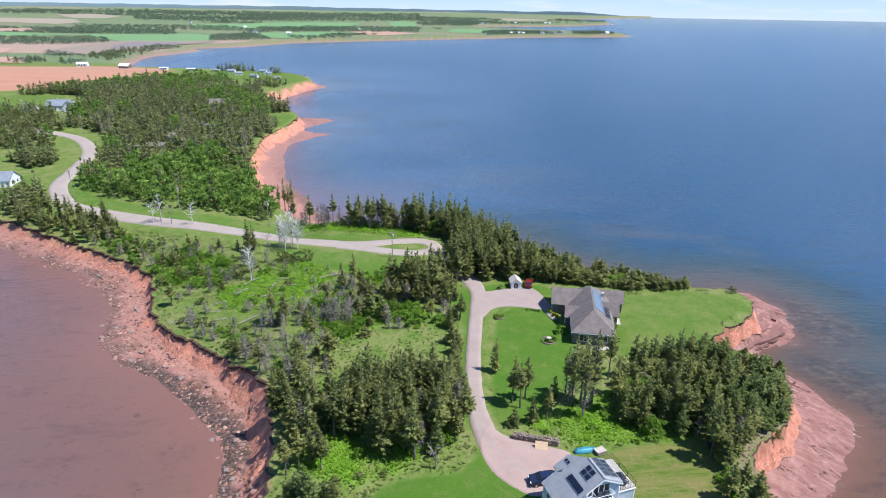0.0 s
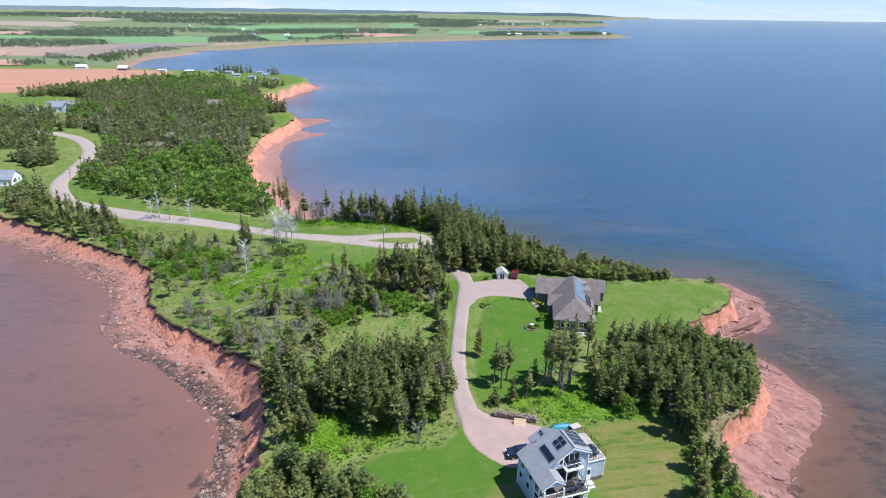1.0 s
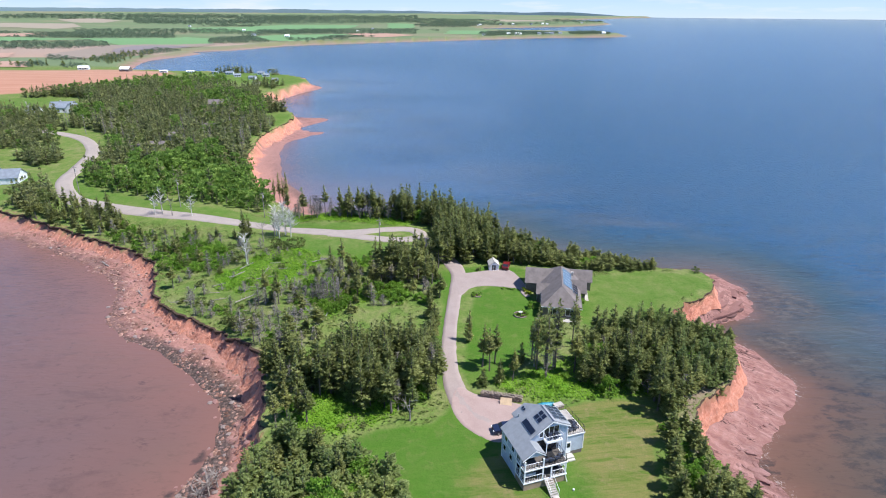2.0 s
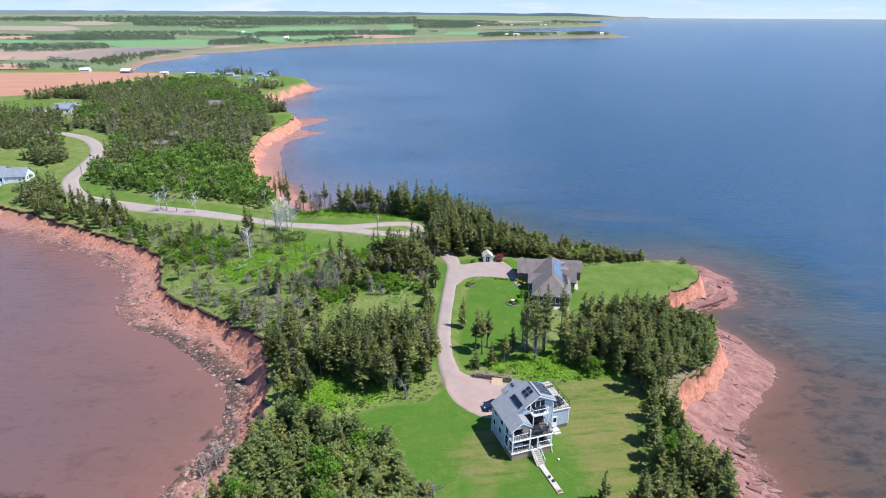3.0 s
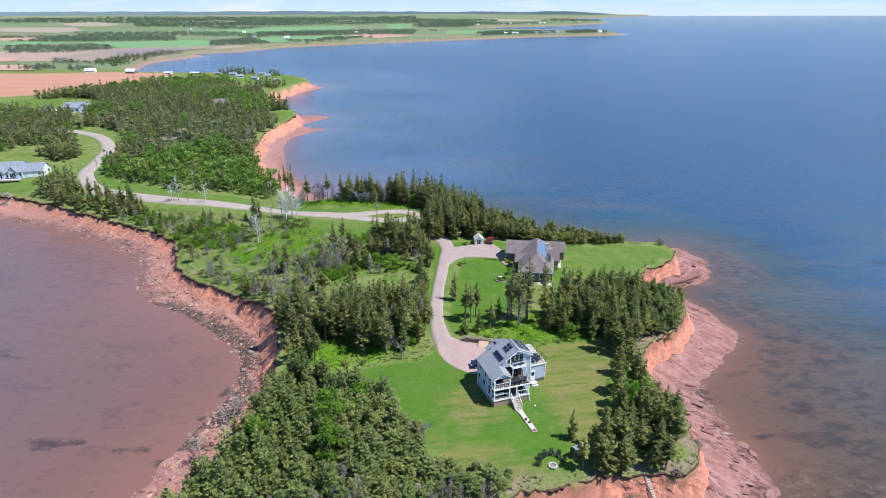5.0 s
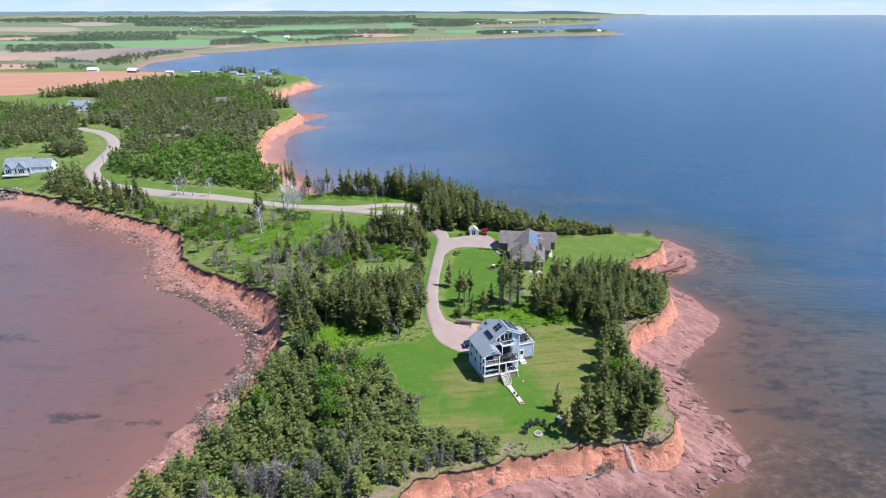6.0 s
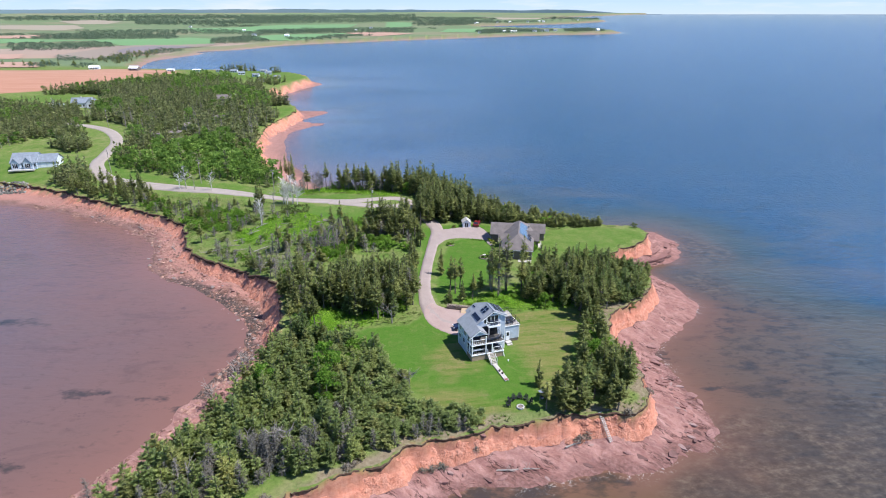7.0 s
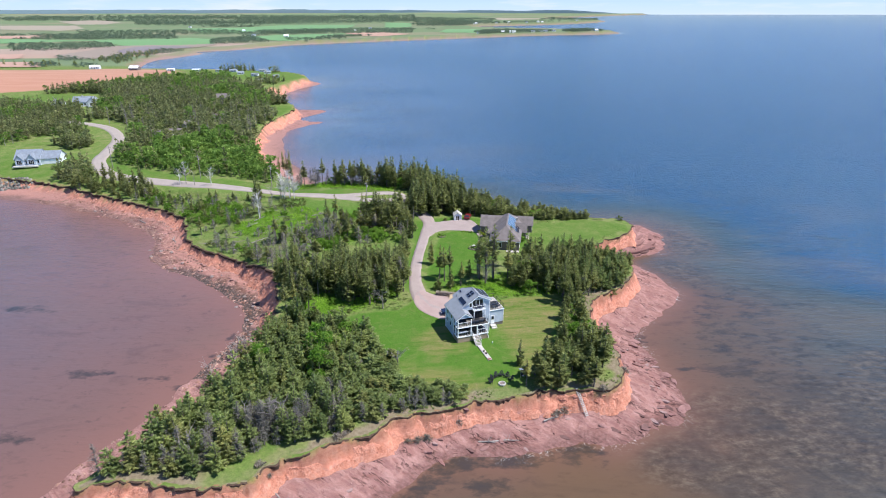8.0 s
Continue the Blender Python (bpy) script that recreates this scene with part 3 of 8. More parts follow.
FIELD_RED = spline([(-700, 640), (-471, 662), (-417, 668), (-355, 672), (-300, 655), (-278, 610), (-310, 560), (-318, 515), (-330, 475), (-400, 440), (-700, 460)], 3, True)
MARSH = spline([(-900, 960), (-600, 900), (-470, 960), (-480, 1090), (-560, 1180), (-440, 1230), (-430, 1330), (-700, 1220), (-900, 1100)], 3, True)
LUSH = [
    spline([(14, 80.5), (22.7, 85), (28.4, 88.5), (32.2, 91), (33, 84), (34, 77), (28, 75.4), (21.3, 75.5), (16.6, 78)], 3, True),
    spline([(41, 83.5), (46, 84.6), (45, 79.8), (35, 75.3), (35, 78)], 3, True),
    spline([(-46.5, 141), (-36, 145.5), (-29, 139), (-32, 127), (-36, 121), (-44, 120), (-51, 122), (-55, 130), (-50, 133)], 3, True),
    spline([(-77, 151), (-67, 153), (-58, 146), (-56, 135), (-62, 133), (-70, 137)], 3, True),
    spline([(-31, 124), (-28, 127), (-17, 119), (-8, 122), (-4, 117.5), (-14.6, 112), (-21, 106.5), (-28, 109)], 3, True),
    spline([(-20, 139.6), (-12.6, 143.7), (-10, 135), (-17, 133)], 3, True),
    spline([(-21.5, 75), (-16, 76.5), (-10.5, 73), (-2, 77), (2, 76.6), (-1.6, 72.4), (-6.7, 68.5), (-15, 66), (-21, 68)], 3, True),
    spline([(-56, 178), (-40, 174), (-18, 168), (-6, 166), (-10, 176), (-40, 182)], 3, True),
]


def soft_zone(x, y, polys, edge):
    out = np.zeros(x.shape)
    for p in polys:
        ok = (x > p[:, 0].min() - 3) & (x < p[:, 0].max() + 3) & (y > p[:, 1].min() - 3) & (y < p[:, 1].max() + 3)
        if ok.any():
            xs, ys = x[ok], y[ok]
            d = signed(xs, ys, p) + 0.8 * edge * fbm(xs / 3, ys / 3, 3)
            out[ok] = np.maximum(out[ok], step01(-edge, edge, d))
    return out


def build_ground():
    gx = spaced(-5200, 2600, -50, 90, 0.5, 1.036)
    gy = spaced(-60, 4925, 4, 122, 0.5, 1.021)
    X, Y = np.meshgrid(gx, gy)
    x, y = X.ravel(), Y.ravel()
    z, rim, sea, cliffy = heights(x, y, True)
    nx, ny = len(gx), len(gy)
    SHEET.update(gx=gx, gy=gy, z=z.reshape(ny, nx))
    i = np.arange(nx * ny).reshape(ny, nx)
    q = np.stack([i[:-1, :-1], i[:-1, 1:], i[1:, 1:], i[1:, :-1]], -1).reshape(-1, 4)
    q = q[(sea[q] > -9 - 0.03 * np.abs(y[q])).any(1)]
    used = np.zeros(nx * ny, bool)
    used[q.ravel()] = True
    remap = np.cumsum(used) - 1
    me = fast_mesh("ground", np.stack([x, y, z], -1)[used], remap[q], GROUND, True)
    x, y, z, rim, sea, cliffy = (a[used] for a in (x, y, z, rim, sea, cliffy))
    bay = step01(-18, -30, x) * step01(330, 200, y)
    cove = step01(165, 190, y) * step01(60, 0, x)
    lawn = soft_zone(x, y, LAWNS, 0.7) * (1 - 0.5 * step01(138, 150, y))
    layers = {
        "bare": step01(0.3 + 6 * step01(900, 1500, y), -0.4 - 16 * step01(900, 1500, y), rim + 0.25 * fbm(x / 1.5, y / 1.5, 2)),
        "cliff": np.maximum(cliffy * step01(1500, 900, y), 0.22 * bay * step01(1.5, 4.5, sea)),
        "turf": 0.5 * step01(-1.0, -0.55, rim) * step01(0.25, -0.1, rim) * step01(400, 200, y),
        "lawn": lawn * (1 - 0.45 * step01(36, 42, x) * step01(98, 104, y)),
        "dry": lawn * np.clip(0.15 + step01(23, 29, x + 0.2 * (y - 60)) * step01(92, 78, y) + 0.9 * step01(50, 40, y + 0.2 * x + 7 * fbm(x / 7, y / 7, 3)) + 0.12 * step01(34, 38, x) * step01(100, 104, y) + 0.8 * step01(7, 1, np.hypot(x - 13, (y - 55) * 0.7) + 4 * fbm(x / 3, y / 3, 3)), 0, 1),
        "lush": soft_zone(x, y, LUSH, 2.5) * np.clip(0.7 + 1.1 * fbm(x / 5, y / 5, 3), 0, 1),
        "soil": soft_zone(x, y, [FIELD_RED, MARSH], 2.5),
        "wet": (1 - bay) * (1 - 0.7 * step01(66, 74, y)) * step01(2.4, 0.4, sea + 1.6 * fbm(x / 3, y / 3, 3)) * step01(150, 130, y),
        # How much painted haze soil and rock take with distance.
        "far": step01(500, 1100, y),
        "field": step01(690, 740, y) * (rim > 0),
        "sand": np.clip(cove * step01(-2, -6, rim) * (0.35 + 0.65 * step01(335, 300, y)) + 0.75 * step01(-1.5, -4, rim) * bay * step01(2, 5, sea), 0, 1),
        "weed": bay * step01(4.2, 2.2, sea + 5.0 * fbm(x / 4, y / 4, 3)) * (0.55 + 0.45 * step01(116, 98, y)) * (y > 50),
        "duff": step01(0.0, 0.5, rim) * step01(3.2, 1.4, rim + 1.6 * fbm(x / 3, y / 3, 3)) * (1 - 0.85 * step01(-25, -21, x) * step01(-8, -12, x)) * step01(90, 82, y) * np.maximum(step01(30, 26, y), step01(-16, -8, x)) * (1 - 0.75 * step01(18, 24, x) * step01(38, 34, x)),
    }
    for name, values in layers.items():
        a = me.attributes.new(name, "FLOAT", "POINT")
        a.data.foreach_set("value", np.ascontiguousarray(values, np.float32))
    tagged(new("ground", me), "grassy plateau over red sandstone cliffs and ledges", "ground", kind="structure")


def build_sea():
    gx = spaced(-5200, 4300, -100, 130, 1.6, 1.045)
    gy = spaced(-400, 4920, -50, 210, 1.6, 1.035)
    X, Y = np.meshgrid(gx, gy)
    x, y = X.ravel(), Y.ravel()
    nx, ny = len(gx), len(gy)
    sea = -(signed(x, y, SHORE) + step01(700, 300, y) * shore_wig(x, y))
    i = np.arange(nx * ny).reshape(ny, nx)
    q = np.stack([i[:-1, :-1], i[:-1, 1:], i[1:, 1:], i[1:, :-1]], -1).reshape(-1, 4)
    q = q[(sea[q] > -8 - 0.03 * np.abs(y[q])).any(1)]
    used = np.zeros(nx * ny, bool)
    used[q.ravel()] = True
    remap = np.cumsum(used) - 1
    me = fast_mesh("sea", np.stack([x, y, lift(x, y)], -1)[used], remap[q], SEA, True)
    x, y, sea = x[used], y[used], sea[used]
    bay = step01(-15, -35, x - 0.1 * (y - 60)) * step01(300, 200, y)
    bay = np.maximum(bay, 0.12 * step01(200, 260, y) * step01(900, 700, y) * step01(120, 50, sea))
    kelp = 0.42 * step01(10, 20, sea) * step01(62, 35, sea) * step01(50, 64, x) * step01(74, 54, y)
    kelp = np.maximum(kelp, 0.55 * step01(2, 9, sea) * step01(60, 30, sea) * step01(64, 76, x) * step01(108, 96, y))
    kelp = np.maximum(kelp, 0.95 * step01(0.3, 1.5, sea) * step01(7, 3, sea + 3 * fbm(x / 7, y / 7, 2)) * step01(46, 38, x) * step01(-8, 2, x) * step01(45, 38, y))
    kelp = np.maximum(kelp, 0.22 * bay * step01(2, 8, sea) * step01(50, 25, sea))
    for cx, cy, rx, ry in ((58.4, 65.6, 1.9, 2.3), (59.0, 66.6, 3.2, 2.6), (64, 54.4, 3.5, 0.8), (75, 52.6, 4.5, 1.0), (89, 50, 7, 2.6), (96, 42, 5, 3), (70, 84.5, 2, 3), (26, 26.5, 6.5, 2.4), (36, 27.5, 5, 2.2), (21, 21, 4, 2.4), (-61.7, 52, 5, 2.2), (-41, 47.5, 2.6, 1.8), (-38.4, 59, 2.6, 2.0), (-94, 81, 8, 2.5), (-64, 31.5, 5, 1.6), (-46, 51, 5, 1.2), (-36, 68, 1.6, 2.4)):
        kelp = np.maximum(kelp, 0.9 * step01(1.5, 0.3, np.hypot((x - cx) / rx, (y - cy) / ry) + 0.7 * fbm(x / 3.2, y / 2.2, 3)))
    layers = {
        "shore": np.clip(sea * (1 + 2.2 * step01(90, 128, y + 0.15 * x) * np.maximum(step01(-60, -10, x), step01(215, 255, y))) / 150, 0, 1),
        "shore_room": np.clip(sea / 40, 0, 1),
        "bay": bay,
        "weedy": step01(1.5, 7, sea) * step01(150, 50, sea) * (0.55 + 0.45 * (1 - bay)),
        "kelp": kelp,
        "reef": np.maximum.reduce([step01(1.25, 0.55, np.hypot((x - cx) / rx, (y - cy) / ry) + 0.5 * fbm(x / 9, y / 9, 3)) for cx, cy, rx, ry in ((74, 33, 20, 13), (92, 32, 20, 14), (58, 24, 14, 8), (92, 46, 16, 7), (110, 55, 16, 7), (93, 128, 9, 13), (84, 105, 8, 10))]),
        "cove": step01(185, 235, y) * step01(2600, 1500, y) * step01(300, 30, sea) * step01(60, -40, x - 0.12 * y) * np.clip(0.8 + 0.7 * fbm(x / 60, y / 40, 3), 0, 1),
        "tan": step01(1.3, 0.3, np.hypot((x - 38) / 17, (y - 19) / 9) + 0.4 * fbm(x / 8, y / 8, 3)),
        "foam": step01(2.6, 0.8, sea) * step01(-2, 0, sea) * np.clip(step01(0.02, 0.3, fbm(x / 9, y / 9, 2)) + 0.12, 0, 1) * step01(-5, 10, x) * step01(150, 120, y),
        "chop": (0.25 + 0.75 * step01(5, 60, sea) * (1 - 0.75 * bay)) * (0.35 + 0.65 * step01(55, 150, y)),
    }
    for name, values in layers.items():
        a = me.attributes.new(name, "FLOAT", "POINT")
        a.data.foreach_set("value", np.ascontiguousarray(values, np.float32))
    tagged(new("sea", me), "calm blue sea turning silty red over the shallows", "water", kind="structure")


def rim_line(step=0.25):
    """The near cliff top as it stands, with its outward directions."""
    base = spline(RIM_BAY[4:] + RIM_POINT + RIM_NORTH[:20], 40)
    keep = [base[0]]
    for p in base[1:]:
        if np.hypot(*(p - keep[-1])) > step:
            keep.append(p)
    line = np.array(keep)
    tan = np.gradient(line, axis=0)
    for k in range(6):
        tan[1:-1] = (tan[:-2] + tan[1:-1] + tan[2:]) / 3
    tan /= np.linalg.norm(tan, axis=1)[:, None]
    out = np.stack([tan[:, 1], -tan[:, 0]], -1)
    shift = np.zeros(len(line))
    for k in range(4):
        p = line + out * shift[:, None]
        shift += np.clip(heights(p[:, 0], p[:, 1], True)[1], -1, 1) * 0.8
    return line + out * shift[:, None], out


def build_cliff():
    """The crumbling face between turf and beach, and the ragged turf lip over it."""
    line, out = rim_line()
    n = len(line)
    reach, foot = np.full(n, 7.5), np.zeros(n)
    done = np.zeros(n, bool)
    for o in np.arange(0.6, 7.5, 0.3):
        p = line + out * o
        z, rim, sea, cliffy = heights(p[:, 0], p[:, 1], True)
        hit = ~done & ~cliffy
        reach[hit], foot[hit] = o, z[hit]
        done |= hit
    foot[~done] = 0.5
    for k in range(4):
        reach[1:-1] = (reach[:-2] + reach[1:-1] + reach[2:]) / 3
        foot[1:-1] = (foot[:-2] + foot[1:-1] + foot[2:]) / 3
    x, y = line.T
    z0 = at_many(x - out[:, 0] * 0.9, y - out[:, 1] * 0.9)
    rows = 15
    cols = []
    s = np.arange(n) * 0.25
    gully = fbm(s / 3.2, s * 0 + 1.5, 3)
    for k in range(rows + 1):
        f = k / rows
        wob = (0.5 + 0.4 * fbm(s / 14, s * 0 + 8, 2)) * gully * math.sin(math.pi * f) + 0.55 * fbm(s / 1.0 + 3, s * 0 + f * 5.0, 4, 0.6) * math.sin(math.pi * min(1, f * 1.3 + 0.05)) ** 0.5
        o = -0.15 + (reach + 0.75) * f ** 1.25 + wob
        z = (z0 - 0.25) * (1 - f) + (foot - 0.25) * f + 0.22 * fbm(s / 0.8, s * 0 + f * 7, 2) * (1 - f) + 0.3 * (1 - f) * f * gully
        p = line + out * o[:, None]
        cols.append(np.stack([p[:, 0], p[:, 1], z], -1))
    v = np.stack(cols, 1).reshape(-1, 3)
    i = np.arange(len(v)).reshape(n, rows + 1)
    q = np.stack([i[:-1, :-1], i[:-1, 1:], i[1:, 1:], i[1:, :-1]], -1).reshape(-1, 4)
    tagged(new("cliff_face", fast_mesh("cliff_face", v, q, CLIFF, False)), "crumbling red sandstone cliff face with gullies", "cliff", kind="structure")
    rs = np.random.RandomState(17)
    keep = np.clip(0.1 + step01(-0.05, 0.35, fbm(s / 3.0, s * 0 + 2, 4)) + step01(-20, -28, x) * (y > 60), 0, 1)
    j = 0.75 * fbm(s / 1.3, s * 0 + 4, 5, 0.7) + rs.uniform(-0.05, 0.05, n)
    west = (0.3 + 0.7 * step01(-20, -28, x) * (y > 60)) * step01(230, 190, y)
    keep = keep * step01(240, 200, y)
    # In the bay the dark root soil hangs lower, standing also for shade beneath.
    hang = 0.05 + 0.5 * west + 0.6 * keep * np.clip(0.5 + fbm(s / 0.7, s * 0 + 6, 3), 0, 1) ** 1.5 + 0.5 * np.abs(j) * keep
    cols = []
    for o, h in ((-0.8, -0.2), (-0.3, -0.04), (0.12 + j, -0.03 + 0.1 * j), (0.22 + (0.12 + 0.5 * j) * keep + 0.6 * j + 0.25 * west, -0.06 - 0.1 * keep), (0.24 + 0.5 * j * keep + 0.5 * j + 0.22 * west, -0.1 - hang), (-0.2, -1.0)):
        p = line + out * (o * np.ones(n))[:, None]
        cols.append(np.stack([p[:, 0], p[:, 1], z0 + h], -1))
    v = np.stack(cols, 1).reshape(-1, 3)
    i = np.arange(len(v)).reshape(n, 6)
    q = np.stack([i[:-1, :-1], i[:-1, 1:], i[1:, 1:], i[1:, :-1]], -1).reshape(-1, 4)
    me = fast_mesh("turf_edge", v, q, GROUND, False)
    worn = np.clip(0.45 + 1.2 * fbm(s / 3.0, s * 0 + 11, 3), 0, 0.9) * step01(100, 86, y)
    a = me.attributes.new("duff", "FLOAT", "POINT")
    a.data.foreach_set("value", np.repeat(worn, 6).astype(np.float32))
    me.materials.append(SOD_SOIL)
    me.polygons.foreach_set("material_index", np.tile([0, 0, 1, 1, 1], n - 1).astype(np.int32))
    tagged(new("turf_edge", me), "ragged overhanging turf lip along the cliff top", "turf", kind="structure")


def ribbon(name, pts, width, mat_, label, top=0.10, n=6):
    line = spline(pts, n)
    tan = np.gradient(line, axis=0)
    tan /= np.linalg.norm(tan, axis=1)[:, None]
    nor = np.stack([-tan[:, 1], tan[:, 0]], -1)
    w = np.interp(np.linspace(0, 1, len(line)), np.linspace(0, 1, len(width)), width) if isinstance(width, tuple) else np.full(len(line), width)
    cols = []
    for k, drop in ((-0.52, 0.25), (-0.5, 0), (-0.25, 0), (0, -0.03), (0.25, 0), (0.5, 0), (0.52, 0.25)):
        wob = 0.12 * fbm(line[:, 0] / 1.5 + 5 * k, line[:, 1] / 1.5, 2)
        p = line + nor * (k * w + (wob if abs(k) >= 0.5 else 0))[:, None]
        cols.append(np.stack([p[:, 0], p[:, 1], heights(p[:, 0], p[:, 1]) + top - drop], -1))
    v = np.stack(cols, 1).reshape(-1, 3)
    i = np.arange(len(v)).reshape(len(line), 7)
    q = np.stack([i[:-1, :-1], i[:-1, 1:], i[1:, 1:], i[1:, :-1]], -1).reshape(-1, 4)[:, ::-1]
    return tagged(new(name, fast_mesh(name, v, q, mat_, True)), label, "road", kind="structure")


def yard(name, pts, mat_, label, top=0.09, step=0.28):
    """A flat surfaced area inside an outline, lying on the ground."""
    poly = spline(pts, 5, True)
    gx, gy = np.arange(poly[:, 0].min() - 1, poly[:, 0].max() + 1, step), np.arange(poly[:, 1].min() - 1, poly[:, 1].max() + 1, step)
    X, Y = np.meshgrid(gx, gy)
    x, y = X.ravel(), Y.ravel()
    i = np.arange(len(x)).reshape(X.shape)
    q = np.stack([i[:-1, :-1], i[:-1, 1:], i[1:, 1:], i[1:, :-1]], -1).reshape(-1, 4)
    d = signed(x, y, poly)
    q = q[(d[q] > -0.35).all(1)]
    z = heights(x, y) + (top + 0.12) * step01(-0.3, 0.1, d) - 0.12
    return tagged(new(name, fast_mesh(name, np.stack([x, y, z], -1), q, mat_, True)), label, "yard", kind="structure")


build_ground()
build_sea()
build_cliff()
ribbon("road", [(-260, 330), (-225, 318), (-197, 306), (-178, 289), (-163, 266), (-154, 240), (-146, 215), (-131, 195), (-116, 187), (-97, 179.5), (-77, 173.5), (-57, 167), (-39, 161.5), (-26, 159.4), (-14, 162.4), (-7.5, 163.2), (-4, 161.6)], (6.0, 6.0, 6.0, 6.0, 6.0, 6.0, 5.6, 4.2, 4.0), ASPHALT, "narrow worn grey asphalt road through grass")
ribbon("road_loop", [(-30, 158.6), (-22, 156.4), (-15, 154.2), (-8, 153.6), (-3.2, 155.6), (-2.6, 159.2), (-4.6, 162.2)], (4.6, 4.2, 4.0, 4.0, 4.0), ASPHALT, "worn asphalt turning loop at the road's end", top=0.13)
ribbon("driveway", [(-2, 157), (2, 148), (6.2, 138), (8.6, 130), (8.0, 121), (7.0, 110), (6.2, 98), (6.0, 88), (6.9, 79.5), (9.1, 73), (12.6, 69)], (3.6, 3.8, 4.4, 3.3, 3.0, 3.0, 3.2, 4.4, 4.0), GRAVEL, "curving pinkish gravel driveway beside the lawn")
yard("parking_yard", [(7.8, 79), (10.9, 76.8), (17.4, 74.4), (20.4, 72.5), (19.4, 66), (14.2, 64.4), (11.6, 65.3), (8.4, 68.3), (6.7, 72), (6.4, 75.5)], PINK_SOIL, "wide pinkish gravel parking yard by the house", top=0.12)
yard("garage_apron", [(7.6, 128.5), (12, 130), (20, 132.4), (22.5, 131.5), (24.6, 125.6), (24.4, 120.6), (16, 122.2), (11.6, 120.8), (8.6, 117)], GRAVEL, "pale gravel apron before the garage", top=0.12)


# Far fields: their crops, and their outlines.
FIELDS = (
    ("green", [(-1400, 1480), (-1048, 1469), (-950, 1440), (-850, 1426), (-654, 1478), (-644, 1550), (-534, 1460), (-486, 1301), (-547, 1256), (-655, 1245), (-694, 1288), (-803, 1387), (-936, 1308), (-1400, 1300)]),
    ("green", [(-509, 1613), (-449, 1719), (-279, 1823), (-280, 1633), (-321, 1422), (-364, 1387), (-442, 1439)]),
    ("green", [(-917, 2219), (-758, 2315), (-665, 2558), (-358, 2662), (-349, 2286), (-466, 2075), (-620, 1888), (-759, 1917)]),
    ("green", [(-263, 2929), (-129, 2869), (-119, 2404), (-207, 2299)]),
    ("green", [(19, 2189), (157, 2193), (109, 1864), (0, 1896)]),
    ("ploughed", [(-294, 1866), (-172, 1914), (-80, 1784), (-160, 1630), (-210, 1664)]),
    ("stubble", [(-1793, 2908), (-1728, 3095), (-1485, 2889), (-1407, 2597), (-1526, 2582)]),
    ("stubble", [(-2100, 2420), (-1705, 2409), (-1460, 2470), (-1263, 2182), (-1244, 2006), (-1473, 2076), (-2000, 2080)]),
    ("stubble", [(211, 3668), (675, 3446), (324, 3308)]),
    ("ploughed", [(-1400, 1630), (-1165, 1636), (-1076, 1693), (-982, 1532), (-1063, 1490), (-1400, 1490)]),
    ("ploughed", [(-900, 990), (-711, 988), (-694, 991), (-644, 909), (-639, 885), (-850, 885)]),
    ("ploughed", [(-800, 815), (-586, 810), (-558, 818), (-482, 699), (-504, 694), (-760, 700)]),
    ("salt marsh", [(-617, 953), (-637, 1078), (-657, 1228), (-563, 1268), (-490, 1291), (-470, 1270), (-480, 1206), (-500, 1150), (-510, 1120), (-524, 1109), (-497, 957), (-512, 889), (-562, 890)]),
)
MUDFLAT = [(-586, 1093), (-602, 1207), (-543, 1221), (-490, 1200), (-500, 1160), (-521, 1147), (-529, 1077), (-531, 1005)]
# These crop colours are muted by a little painted haze.
CROPS = {
    "mud": gravel_material("mudflat", (0.165, 0.140, 0.140), (0.200, 0.170, 0.172), (0.25, 0.225, 0.235)),
    "green": gravel_material("green_crop", (0.120, 0.225, 0.092), (0.140, 0.250, 0.108), (0.170, 0.270, 0.130)),
    "ploughed": gravel_material("ploughed_red_soil", (0.335, 0.205, 0.150), (0.38, 0.240, 0.180), (0.42, 0.275, 0.21)),
    "stubble": gravel_material("tan_stubble", (0.255, 0.215, 0.160), (0.295, 0.245, 0.185), (0.335, 0.28, 0.215)),
    "salt marsh": gravel_material("salt_marsh", (0.200, 0.160, 0.125), (0.250, 0.200, 0.158), (0.30, 0.245, 0.20)),
}


def far_fields():
    for crop, pts in FIELDS + (("mud", MUDFLAT),):
        poly = spline(pts, 4, True) if crop in ("salt marsh", "mud") else np.array(pts, float)
        step = 5.0 if poly[:, 1].mean() < 2000 else 9.0
        gx, gy = np.arange(poly[:, 0].min(), poly[:, 0].max() + step, step), np.arange(poly[:, 1].min(), poly[:, 1].max() + 2 * step, 2 * step)
        X, Y = np.meshgrid(gx, gy)
        x, y = X.ravel(), Y.ravel()
        i = np.arange(len(x)).reshape(X.shape)
        q = np.stack([i[:-1, :-1], i[:-1, 1:], i[1:, 1:], i[1:, :-1]], -1).reshape(-1, 4)
        q = q[inside(x[q].mean(1), y[q].mean(1), poly)]
        used, flat = np.unique(q.ravel(), return_inverse=True)
        x, y = x[used], y[used]
        me = fast_mesh("field", np.stack([x, y, at_many(x, y) + (1.0 if crop == "mud" else 0.7)], -1), flat.reshape(-1, 4), CROPS[crop], True)
        tagged(new("field", me), "far %s field between woods and hedges" % crop if crop != "mud" else "grey mudflat in the far salt marsh", "field", kind="structure")


far_fields()


